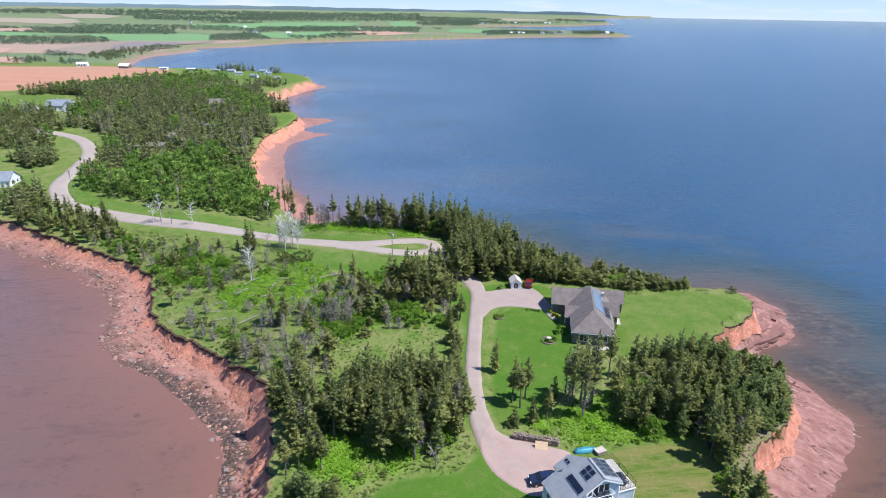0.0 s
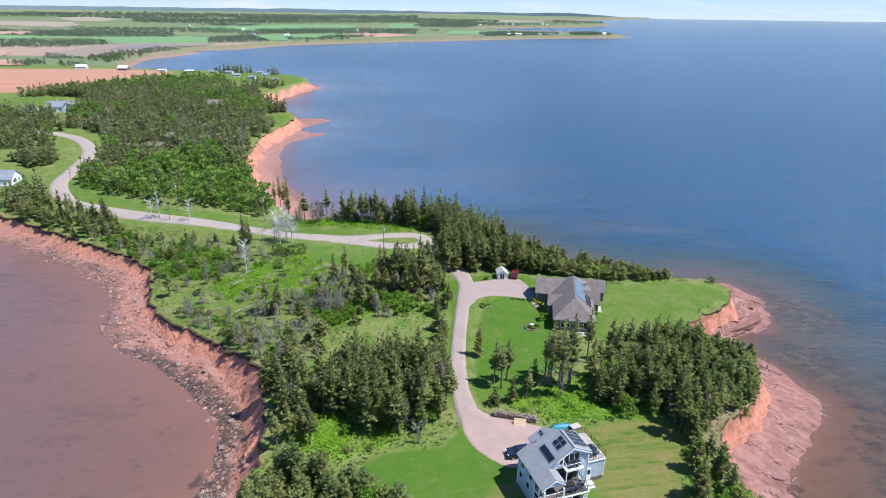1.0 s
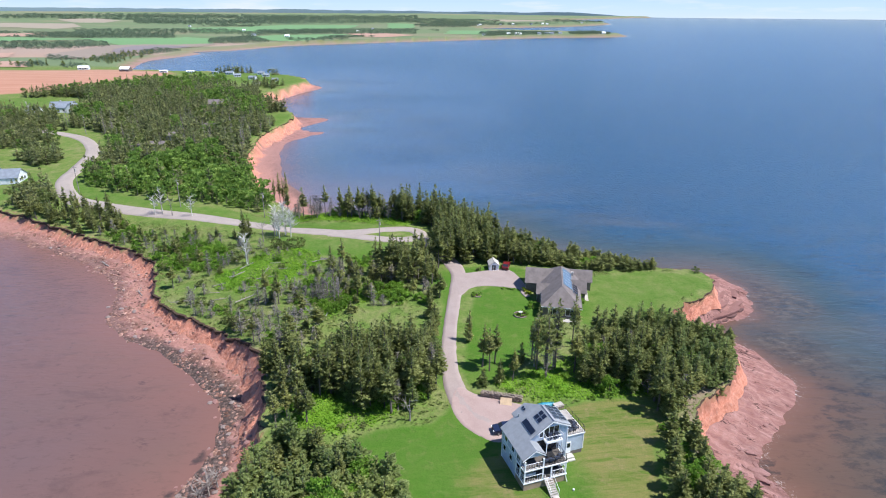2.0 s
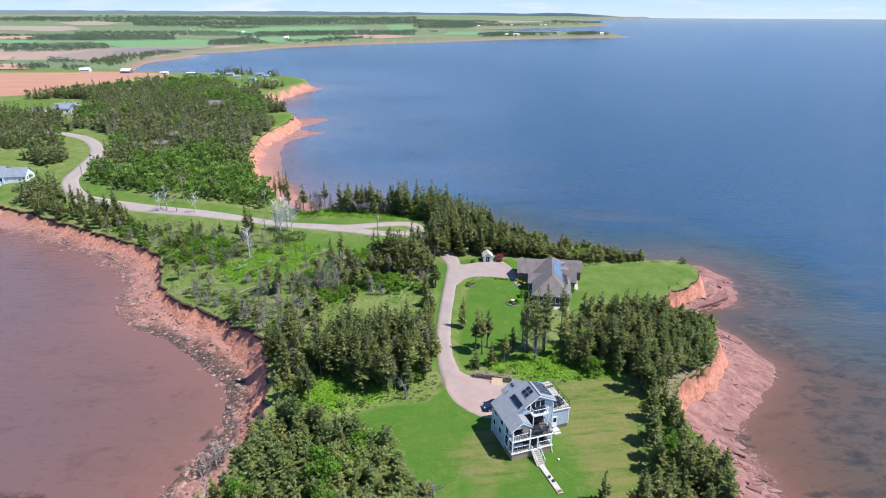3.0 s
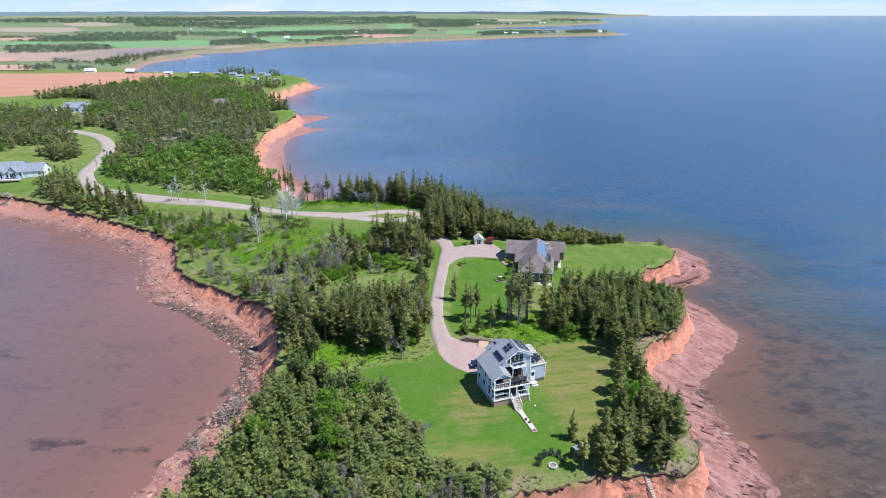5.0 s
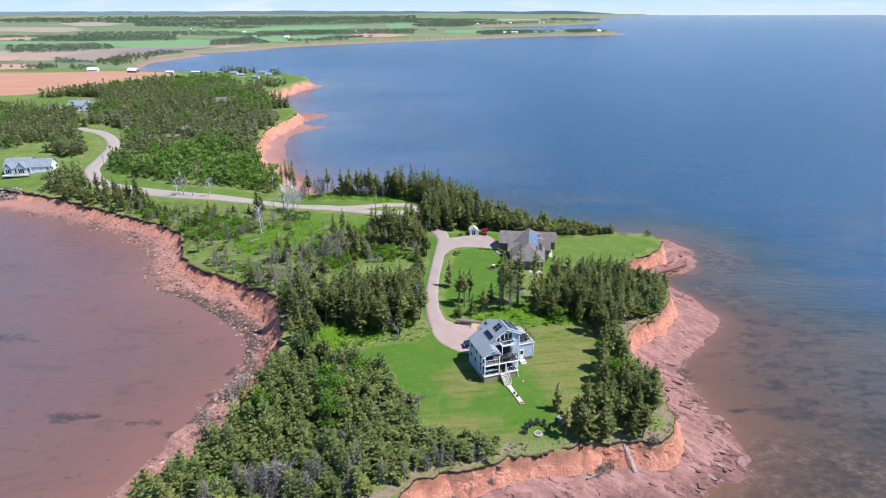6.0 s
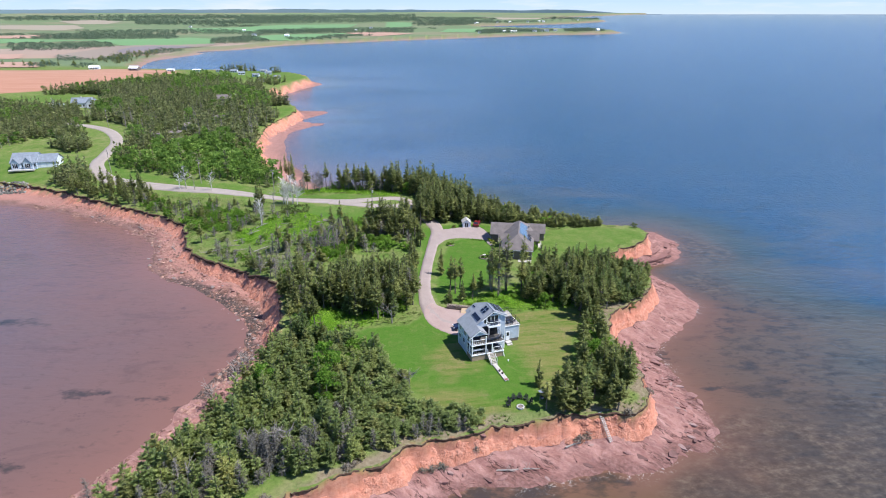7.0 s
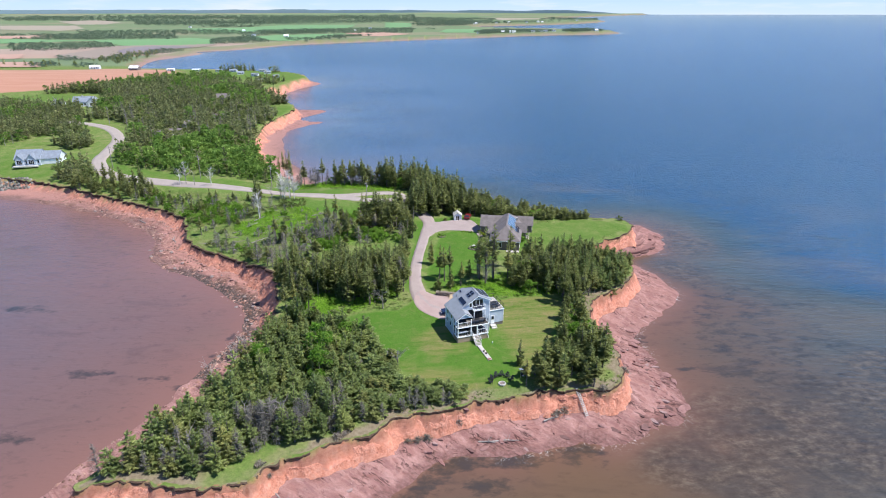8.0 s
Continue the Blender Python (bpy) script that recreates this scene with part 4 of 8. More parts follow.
def far_hills():
    """The line of hills on the land's horizon, blue-green from painted haze."""
    a = np.linspace(-0.95, 0.335, 520)
    top = (34 + 10 * fbm(a * 9, a * 0 + 2, 4) + 5 * fbm(a * 40, a * 0 + 9, 3)) * step01(0.335, 0.16, a)
    x, y = 4760 * np.sin(a), 4760 * np.cos(a)
    z0 = 70 - 0.0043 * 4760
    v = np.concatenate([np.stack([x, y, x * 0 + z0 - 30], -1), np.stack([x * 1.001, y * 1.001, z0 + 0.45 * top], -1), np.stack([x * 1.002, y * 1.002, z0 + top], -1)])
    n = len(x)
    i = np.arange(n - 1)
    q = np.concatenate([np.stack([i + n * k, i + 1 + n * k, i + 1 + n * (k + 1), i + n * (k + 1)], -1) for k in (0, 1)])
    tagged(new("backdrop", fast_mesh("backdrop", v, q, HILLS, True)), "distant low hills on the horizon, painted blue-green with haze", "backdrop", kind="structure")


far_hills()


def low_sky():
    """The hazy sky just over the horizon, far behind everything."""
    a = np.linspace(-1.0, 1.0, 90)
    x, y = 4840 * np.sin(a), 4840 * np.cos(a)
    hs = np.linspace(25, 460, 12)
    v = np.concatenate([np.stack([x, y, x * 0 + h], -1) for h in hs])
    n = len(a)
    i = np.arange(n - 1)
    q = np.concatenate([np.stack([i + n * k, i + 1 + n * k, i + 1 + n * (k + 1), i + n * (k + 1)], -1) for k in range(len(hs) - 1)])
    tagged(new("sky_backdrop", fast_mesh("sky_backdrop", v, q, LOW_SKY, True)), "pale hazy sky low over the horizon", "backdrop", kind="structure")


low_sky()
ribbon("garden_path", [(23.6, 121.2), (24.2, 119.4), (24.4, 117.4), (25.2, 115.6)], 1.3, GRAVEL, "pale curved garden path to the bungalow door", top=0.14)


# ---- trees ----
def tufts(c, d, n, ln, wd):
    """Pointed tufts: centres c, outward directions d, side directions n, lengths and widths."""
    root = c - d * ln[:, None] * 0.4
    v = np.stack([root + n * wd[:, None] * 0.5, root - n * wd[:, None] * 0.5, c + d * ln[:, None] * 0.6], 1).reshape(-1, 3)
    return v, np.arange(len(v)).reshape(-1, 3)


def unit(v):
    return v / np.maximum(np.linalg.norm(v, axis=-1, keepdims=True), 1e-9)


def spruce_crown(rs, H, R, bare, limbs, count, size, gap=0.1, lean=0.0, blunt=0.8):
    """Flat sprays of needles on unequal limbs, with gaps and a lopsided outline."""
    p1, p2 = rs.uniform(0, 6.28, 2)
    f = 1 - (1 - (np.arange(limbs) + rs.rand(limbs)) / limbs) ** 0.66
    a = 2.4 * np.arange(limbs) + rs.uniform(-0.6, 0.6, limbs)
    stay = rs.rand(limbs) > gap
    f, a = f[stay], a[stay]
    r = R * (1 - f) ** blunt * rs.uniform(0.6, 1.18, len(f)) * (1 + 0.26 * np.cos(a - p1 + 3 * f) + 0.13 * np.cos(2 * a - p2)) * np.clip(0.5 + 3.5 * f, 0, 1) + 0.12
    rise = rs.uniform(-0.38, 0.08, len(f)) * (1 - f) + 0.5 * f
    k = rs.choice(len(f), count, p=(r ** 1.25 + 0.06) / (r ** 1.25 + 0.06).sum())
    f, a, r, rise = f[k], a[k], r[k], rise[k]
    s = rs.uniform(0.12, 1.0, count) ** 0.75
    side = rs.uniform(-1, 1, count) * 0.34 * (1.15 - 0.75 * s) * r
    h = H * (bare + (1 - bare) * 0.97 * f)
    ca, sa = np.cos(a), np.sin(a)
    C = np.stack([ca * r * s - sa * side + lean * h, sa * r * s + ca * side, h + rise * r * s + 0.14 * r * s * s + rs.normal(size=count) * 0.09], -1)
    w = 1.6 * side / np.maximum(r, 0.3) + rs.normal(size=count) * 0.3
    D = unit(np.stack([ca - sa * w, sa + ca * w, rise + 0.22 + rs.normal(size=count) * 0.34], -1))
    N = unit(np.cross(D, np.array([0, 0, 1.0]) + rs.normal(size=(count, 3)) * 0.42))
    ln = size * rs.uniform(0.65, 1.5, count) * (0.75 + 0.35 * (1 - f))
    m = max(6, int(0.012 * count))
    top = np.stack([lean * H + rs.normal(size=m) * 0.1, rs.normal(size=m) * 0.1, H * rs.uniform(0.93, 1.0, m)], -1)
    up = unit(np.stack([rs.normal(size=m) * 0.4, rs.normal(size=m) * 0.4, np.ones(m)], -1))
    flat = unit(np.cross(up, rs.normal(size=(m, 3))))
    return tufts(np.concatenate([C, top]), np.concatenate([D, up]), np.concatenate([N, flat]), np.concatenate([ln, np.full(m, size * 1.1)]), np.concatenate([ln * rs.uniform(0.5, 0.85, count), np.full(m, size * 0.45)]))


def leafy_crown(rs, H, R, bare, clumps, leaves, size):
    """Leaf cards in many uneven clumps."""
    C, D, N = [], [], []
    for k in range(clumps):
        a, u = rs.uniform(0, 6.283), rs.uniform(0, 1)
        zc = H * (bare + (1 - bare) * rs.uniform(0.08, 0.95))
        prof = math.sin(math.pi * min(0.98, max(0.12, (zc / H - bare) / (1 - bare) * 0.85 + 0.12))) ** 0.6
        r = R * prof * u ** 0.4
        cc = np.array([r * math.cos(a), r * math.sin(a), zc])
        cr = R * rs.uniform(0.22, 0.42)
        for j in range(leaves):
            d = unit(rs.normal(size=3) + np.array([0, 0, 0.35]))
            C.append(cc + d * cr * rs.uniform(0.5, 1.0) * np.array([1, 1, 0.7]))
            D.append(unit(d + rs.normal(size=3) * 0.7))
            N.append(unit(np.cross(D[-1], rs.normal(size=3))))
    C, D, N = map(np.array, (C, D, N))
    k = len(C)
    return tufts(C, D, N, size * rs.uniform(0.7, 1.4, k), size * rs.uniform(0.6, 1.1, k))


def twig_crown(rs, H, R, bare, branches, mat_name="twig"):
    """Bare limbs and twigs as thin tapered blades."""
    C, D, N, L, W = [], [], [], [], []
    for k in range(branches):
        f = rs.uniform(0, 1) ** 0.8
        h, a = H * (bare + (1 - bare) * f), rs.uniform(0, 6.283)
        ln = R * (1 - 0.75 * f) * rs.uniform(0.6, 1.2)
        d = unit(np.array([math.cos(a), math.sin(a), rs.uniform(-0.1, 0.7)]))
        n = unit(np.cross(d, rs.normal(size=3)))
        C.append(np.array([0, 0, h]) + d * ln * 0.42)
        D.append(d), N.append(n), L.append(ln), W.append(0.09)
        for j in range(3):
            s = rs.uniform(0.35, 1.0)
            e = unit(d + rs.normal(size=3) * 0.55)
            C.append(np.array([0, 0, h]) + d * ln * s + e * ln * 0.15)
            D.append(e), N.append(unit(np.cross(e, rs.normal(size=3)))), L.append(ln * 0.4), W.append(0.055)
    return tufts(np.array(C), np.array(D), np.array(N), np.array(L), np.array(W))


def trunk_tris(rs, H, r, n=5, levels=3, lean=0.0):
    v, q = [], []
    for k in range(levels + 1):
        f = k / levels
        for j in range(n):
            a = 6.283 * j / n
            v.append([math.cos(a) * r * (1 - 0.88 * f) * (1.25 if k == 0 else 1) + lean * H * f, math.sin(a) * r * (1 - 0.88 * f), H * f - (0.4 if k == 0 else 0)])
    for k in range(levels):
        for j in range(n):
            q.append([k * n + j, k * n + (j + 1) % n, (k + 1) * n + (j + 1) % n])
            q.append([k * n + j, (k + 1) * n + (j + 1) % n, (k + 1) * n + j])
    return np.array(v), np.array(q)


def dead_tree_bm(rs, H, limbs, thick=0.16):
    """A bleached standing trunk with forked, tapering limbs."""
    bm = bmesh.new()
    p = Vector((0, 0, -0.3))
    for k in range(4):
        q = Vector((rs.uniform(-0.2, 0.2) * k * 0.5, rs.uniform(-0.2, 0.2) * k * 0.5, H * (k + 1) / 4))
        tube(bm, p, q, thick * (1 - 0.22 * k), thick * (1 - 0.22 * (k + 1)) + 0.01, 5)
        p = q
    for k in range(limbs):
        h = H * rs.uniform(0.3, 0.95)
        a = rs.uniform(0, 6.283)
        ln = rs.uniform(0.8, 2.6) * (1.25 - h / H * 0.6)
        b = Vector((0, 0, h))
        m = b + Vector((math.cos(a) * ln * 0.5, math.sin(a) * ln * 0.5, ln * rs.uniform(0.15, 0.6)))
        tube(bm, b, m, 0.42 * thick, 0.29 * thick, 4)
        for j in range(3):
            e = m + Vector((math.cos(a + rs.uniform(-0.8, 0.8)) * ln * 0.6, math.sin(a + rs.uniform(-0.8, 0.8)) * ln * 0.6, ln * rs.uniform(0.0, 0.8)))
            tube(bm, m, e, 0.26 * thick, 0.012, 3)
    return bm


RS = np.random.RandomState(11)
KINDS = {}


def kind_of_tree(name, crown, trunk, leaf_mat, bark_mat):
    KINDS[name] = (crown, trunk, fast_mesh("crown", *crown, leaf_mat), fast_mesh("trunk", *trunk, bark_mat), leaf_mat, bark_mat)


# Ten spruces; taller ones stand bare below.
def snaggy(rs, H, r, bare, lean):
    """A trunk with dead lower twigs."""
    v, q = trunk_tris(rs, H * 0.97, r, lean=lean)
    w, u = twig_crown(rs, H * (bare + 0.15), 1.3, 0.25, int(8 + 30 * bare))
    return np.concatenate([v, w]), np.concatenate([q, u + len(v)])


for k, (H, R, bare, gap, lean) in enumerate((
        (9.0, 1.75, 0.10, 0.16, 0.02), (10.5, 1.75, 0.16, 0.22, -0.02), (7.5, 1.7, 0.06, 0.12, 0.0), (11.0, 1.45, 0.36, 0.34, 0.03), (6.5, 1.5, 0.05, 0.1, 0.0), (9.5, 1.9, 0.12, 0.24, -0.03),
        (12.0, 1.5, 0.42, 0.4, 0.02), (5.2, 1.35, 0.04, 0.1, 0.02), (15.5, 2.2, 0.34, 0.62, 0.01), (14.5, 2.0, 0.38, 0.64, -0.015))):
    n = int(165 * H * (1 - bare) * (0.4 + 0.3 * R) * (1 - 0.8 * gap))
    kind_of_tree("spruce%d" % k, spruce_crown(RS, H, R, bare, int(9 * H), n, 0.46, gap, lean), snaggy(RS, H, 0.09 + H * 0.008, bare, lean), SPRUCE, BARK)
for k, (H, R, bare) in enumerate(((6.2, 1.6, 0.10), (5.4, 1.5, 0.08), (4.6, 1.45, 0.05), (7.0, 1.65, 0.15), (5.8, 1.4, 0.12))):
    kind_of_tree("pine%d" % k, spruce_crown(RS, H, R, bare, int(9 * H), int(135 * H), 0.40, 0.14, 0.0, 0.66), snaggy(RS, H, 0.08 + H * 0.008, bare, 0.0), PINE, BARK)
for k, (H, R, bare, gap) in enumerate(((9.0, 1.9, 0.10, 0.16), (10.0, 1.8, 0.18, 0.22), (7.5, 1.9, 0.05, 0.12), (10.5, 1.45, 0.36, 0.34), (6.0, 1.6, 0.05, 0.12), (11.0, 1.35, 0.44, 0.4), (5.0, 1.5, 0.04, 0.12))):
    kind_of_tree("lite%d" % k, spruce_crown(RS, H, R, bare, int(8 * H), int(80 * H * (1 - 0.7 * bare)), 0.60, gap, 0.01), snaggy(RS, H, 0.16, bare * 0.6, 0.01), SPRUCE, BARK)
for k, (H, R, bare) in enumerate(((6.0, 2.2, 0.12), (4.2, 2.0, 0.05), (2.6, 1.6, 0.0))):
    kind_of_tree("broad%d" % k, leafy_crown(RS, H, R, bare, 30 - 5 * k, 34, 0.36), trunk_tris(RS, H * 0.7, 0.12), LEAF, BARK)
for k, (H, R, bare) in enumerate(((2.4, 1.5, 0.0), (1.6, 1.2, 0.0))):
    kind_of_tree("scrub%d" % k, leafy_crown(RS, H, R, bare, 18, 26, 0.30), trunk_tris(RS, H * 0.7, 0.06), OLIVE, BARK)
for k, (H, R, bare, n) in enumerate(((7.5, 1.8, 0.1, 190), (6.0, 1.6, 0.05, 150), (4.0, 1.6, 0.0, 120))):
    kind_of_tree("grey%d" % k, twig_crown(RS, H, R, bare, n), trunk_tris(RS, H, 0.12), TWIG, DEADWOOD)
# Simpler ones for the distance.
for k, (H, R) in enumerate(((7.6, 2.4), (7.0, 2.6), (8.6, 2.3))):
    kind_of_tree("farspruce%d" % k, spruce_crown(RS, H, R * 1.05, 0.06, 26, 104, 1.2, 0.1), trunk_tris(RS, H * 0.9, 0.17, 4, 1), DARK_SPRUCE, BARK)
for k, (H, R) in enumerate(((7.0, 2.8), (6.0, 2.4))):
    kind_of_tree("farbroad%d" % k, leafy_crown(RS, H, R, 0.05, 16, 12, 0.85), trunk_tris(RS, H * 0.6, 0.15, 4, 1), FAR_BROAD, BARK)
kind_of_tree("faroliv", leafy_crown(RS, 6.0, 2.3, 0.05, 14, 11, 0.9), trunk_tris(RS, 4, 0.15, 4, 1), OLIVE, BARK)
kind_of_tree("fargrey", twig_crown(RS, 7.5, 1.8, 0.1, 40), trunk_tris(RS, 7.5, 0.18, 4, 1), TWIG, DEADWOOD)
kind_of_tree("hedge", leafy_crown(RS, 6.0, 5.2, 0.0, 11, 5, 1.8), trunk_tris(RS, 5, 0.3, 3, 1), HAZED_LEAF, BARK)


def plant(kind, x, y, s, label, name="spruce_tree", cat="tree", group="spruces on the point", turn=0.0, z=None):
    crown, trunk, cm, tm = KINDS[kind][:4]
    root = new(name)
    root.empty_display_size = 0.3
    z = at_ground(x, y) if z is None else z
    root.matrix_world = Matrix.Translation((x, y, z)) @ Matrix.Rotation(turn, 4, "Z") @ Matrix.Diagonal((*s, 1))
    for n, me in (("trunk", tm), ("crown", cm)):
        ob = new(n, me)
        ob.parent = root
    return tagged(root, label, cat, group)


def wood(name, spots, label, cat="woodland"):
    """Many plants joined: spots are rows of kind, x, y, z, scale, height scale, turn."""
    by_mat = {}
    edge = heights([p[1] for p in spots], [p[2] for p in spots], True)[1]
    for (kind, x, y, z, s, sz, a), room in zip(spots, edge):
        if room < 0.5:
            continue
        crown, trunk, _, _, lm, bk = KINDS[kind]
        ca, sa = math.cos(a) * s, math.sin(a) * s
        for (v, q), m in ((crown, lm), (trunk, bk)):
            w = np.stack([v[:, 0] * ca - v[:, 1] * sa + x, v[:, 0] * sa + v[:, 1] * ca + y, v[:, 2] * sz + z], -1)
            by_mat.setdefault(m.name, (m, [], []))
            by_mat[m.name][1].append(w), by_mat[m.name][2].append(q)
    V, Q, mats, idx, off = [], [], [], [], 0
    for k, (m, vs, qs) in enumerate(by_mat.values()):
        mats.append(m)
        for v, q in zip(vs, qs):
            V.append(v), Q.append(q + off), idx.append(np.full(len(q), k))
            off += len(v)
    me = fast_mesh(name, np.concatenate(V), np.concatenate(Q), mats[0])
    for m in mats[1:]:
        me.materials.append(m)
    me.polygons.foreach_set("material_index", np.concatenate(idx).astype(np.int32))
    return tagged(new(name, me), label, cat, kind="stuff")


def scatter(poly, gap, rs, margin=0.0, keep_out=()):
    """Spots inside an outline, no two nearer than gap."""
    poly = np.array(poly, float)
    x0, x1, y0, y1 = poly[:, 0].min(), poly[:, 0].max(), poly[:, 1].min(), poly[:, 1].max()
    n = int((x1 - x0) * (y1 - y0) / gap ** 2 * 3.2) + 4
    px, py = rs.uniform(x0, x1, n), rs.uniform(y0, y1, n)
    ok = signed(px, py, poly) > margin
    got = []
    grid = {}
    for x, y in zip(px[ok], py[ok]):
        c = (int(x // gap), int(y // gap))
        if all((x - u) ** 2 + (y - v) ** 2 > gap * gap for i in (-1, 0, 1) for j in (-1, 0, 1) for u, v in grid.get((c[0] + i, c[1] + j), ())):
            if not any((x - kx) ** 2 + (y - ky) ** 2 < kr * kr for kx, ky, kr in keep_out):
                grid.setdefault(c, []).append((x, y))
                got.append((x, y))
    return got


GROVE_CENTRE = [(-27, 79), (-22, 72.5), (-19, 73), (-18, 76), (-14, 75), (-9, 71), (-4, 71), (0, 72), (4.6, 78), (3.2, 86), (2, 91), (-5, 92), (-14, 89), (-19, 84), (-27, 88), (-30, 84)]
GROVE_TIP = [(-37.5, 17.5), (-31, 16.8), (-25, 17), (-19.5, 18.5), (-16.5, 22.5), (-18, 26.5), (-14, 25), (-10, 24), (-7, 23), (-4, 26), (2, 28), (7, 31), (14, 33), (19, 35), (16, 37), (9, 37.5), (5, 39), (3, 47), (-3, 56), (-10, 61), (-17, 62), (-23, 63), (-24, 56), (-27, 45), (-29, 36), (-33, 30), (-35, 22)]
GROVE_EAST = [(30, 80), (35, 77), (42, 77), (41, 70), (46, 71.5), (52.5, 77), (58, 82), (62.5, 87), (64.5, 93), (63.5, 99), (54, 102), (42, 99), (35, 94), (31, 86)]
GROVE_STRIP = [(43, 72), (39, 60), (37, 48), (32, 44), (32, 39), (36, 38), (42, 39.5), (45.5, 44), (46, 53), (44.5, 60), (44.5, 68)]
GROVE_NORTH = [(0.5, 154), (1, 147), (3, 140), (5, 134), (7.5, 140), (10, 136), (16, 137), (26, 136), (30, 135), (44, 131.5), (56, 132), (62, 134), (47, 140.5), (33, 147.5), (23, 153), (15.5, 165), (4, 176), (-16, 181), (-30, 181), (-34, 175), (-16, 173), (-6, 170), (2, 164), (5, 158), (3, 153)]
BIG_SPRUCE = "tall dark green spruce with ragged crown and grey trunk"
SMALL_SPRUCE = "young dense green spruce growing in grass"
made = 0
rest = []
for poly, gap, tall in ((GROVE_TIP, 1.42, (0, 1, 2, 4, 5, 7, 2, 4)), (GROVE_CENTRE, 1.55, (0, 1, 2, 3, 5, 1)), (GROVE_STRIP, 1.75, (0, 1, 2, 3, 5, 3)), (GROVE_EAST, 1.6, (0, 1, 2, 3, 5, 1))):
    spots = scatter(poly, gap, RS)
    room = heights(*np.array(spots).T, True)[1]
    spots = [p for p, r in zip(spots, room) if r > (1.5 if poly is GROVE_TIP else 0.45)]
    for x, y in sorted(spots, key=lambda p: p[1]):
        if (poly is GROVE_CENTRE and x < -17 or poly is GROVE_TIP and y > 55) and RS.rand() < 0.42:
            continue
        k = tall[RS.randint(len(tall))]
        s = RS.uniform(0.82, 1.18)
        sz = s * RS.uniform(0.82, 1.08) * (0.68 if poly is GROVE_TIP else 0.68 if poly is GROVE_STRIP else 0.94 if poly is GROVE_CENTRE else 0.82 - 0.36 * float(step01(42, 62, x)))
        low = (1 - 0.42 * float(step01(-5, 1, x)) - 0.12 * float(step01(4, 12, x))) if poly is GROVE_TIP else 1.0
        bushy = 0.72 if poly is GROVE_TIP else 0.2 if poly is GROVE_STRIP else 0.12 if poly is GROVE_CENTRE else 0.12 + 0.5 * float(step01(44, 54, x))
        if RS.rand() < bushy:
            k = RS.randint(5)
            sz = s * RS.uniform(0.82, 1.1) * low * (0.98 if poly in (GROVE_TIP, GROVE_STRIP) else 1.05 - 0.28 * float(step01(50, 62, x)))
            if made < 280:
                plant("pine%d" % k, x, y, (1.12 * s, 1.12 * s, sz), "bushy olive-green spruce with dense rounded crown", turn=RS.uniform(0, 6.28))
                made += 1
            else:
                rest.append(("pine%d" % k, x, y, at_ground(x, y), s, sz, RS.uniform(0, 6.28)))
            continue
        sz *= low
        if RS.rand() < 0.05:
            rest.append(("broad%d" % RS.randint(3), x, y, at_ground(x, y), s, sz, RS.uniform(0, 6.28)))
        elif RS.rand() < 0.05:
            rest.append(("grey%d" % RS.randint(2), x, y, at_ground(x, y), s, sz, RS.uniform(0, 6.28)))
        elif made < 280:
            plant("spruce%d" % k, x, y, (s, s, sz), BIG_SPRUCE if k in (0, 1, 3, 5, 6) else SMALL_SPRUCE, turn=RS.uniform(0, 6.28))
            made += 1
        else:
            rest.append(("spruce%d" % k, x, y, at_ground(x, y), s, sz, RS.uniform(0, 6.28)))
for x, y, s in ((-10.6, 45.5, 1.25), (-21, 42.6, 0.9), (-9.4, 39.8, 1.0)):
    rest.append(("broad0", x, y, at_ground(x, y) + 1.2, s, s * 1.05, x))
fringe = spline([(-38, 17.2), (-31, 16.9), (-24, 17.4), (-19, 20), (-16, 23), (-11, 24), (-5, 26), (2, 29), (9, 32.5), (16, 34)], 6)
for x, y in fringe[RS.randint(len(fringe), size=46)]:
    x, y = x + RS.uniform(-1.2, 1.2), y + RS.uniform(0.0, 1.8)
    s = RS.uniform(0.55, 0.85) * (0.8 if x > -4 else 1.0)
    rest.append(("grey%d" % RS.randint(3), x, y, at_ground(x, y), s, s, RS.uniform(0, 6.28)))
for k in range(14):
    x, y, s = RS.uniform(-20, -10), RS.uniform(24.5, 28), RS.uniform(0.75, 1.0)
    rest.append(("grey%d" % RS.randint(2), x, y, at_ground(x, y), s, s, RS.uniform(0, 6.28)))
for x, y in scatter([(-7, 28), (2, 31), (7, 33.5), (14, 36), (18, 37.5), (9, 39), (4, 41), (0, 46), (-6, 42)], 1.25, RS):
    s = RS.uniform(0.8, 1.1)
    rest.append(("pine%d" % RS.randint(5), x, y, at_ground(x, y), s, s * RS.uniform(0.42, 0.58), RS.uniform(0, 6.28)))
for k in range(26):
    x, y, s = RS.uniform(-30, -2), 0, RS.uniform(0.7, 1.0)
    y = float(np.interp(x, [-38, -24, -16, -5, 2], [19, 19.5, 25, 28, 31])) + RS.uniform(0, 2.5)
    rest.append(("grey%d" % RS.randint(2), x, y, at_ground(x, y), s, s, RS.uniform(0, 6.28)))
wood("grove_wood", rest, "mixed spruce and birch filling the groves")
rest = []
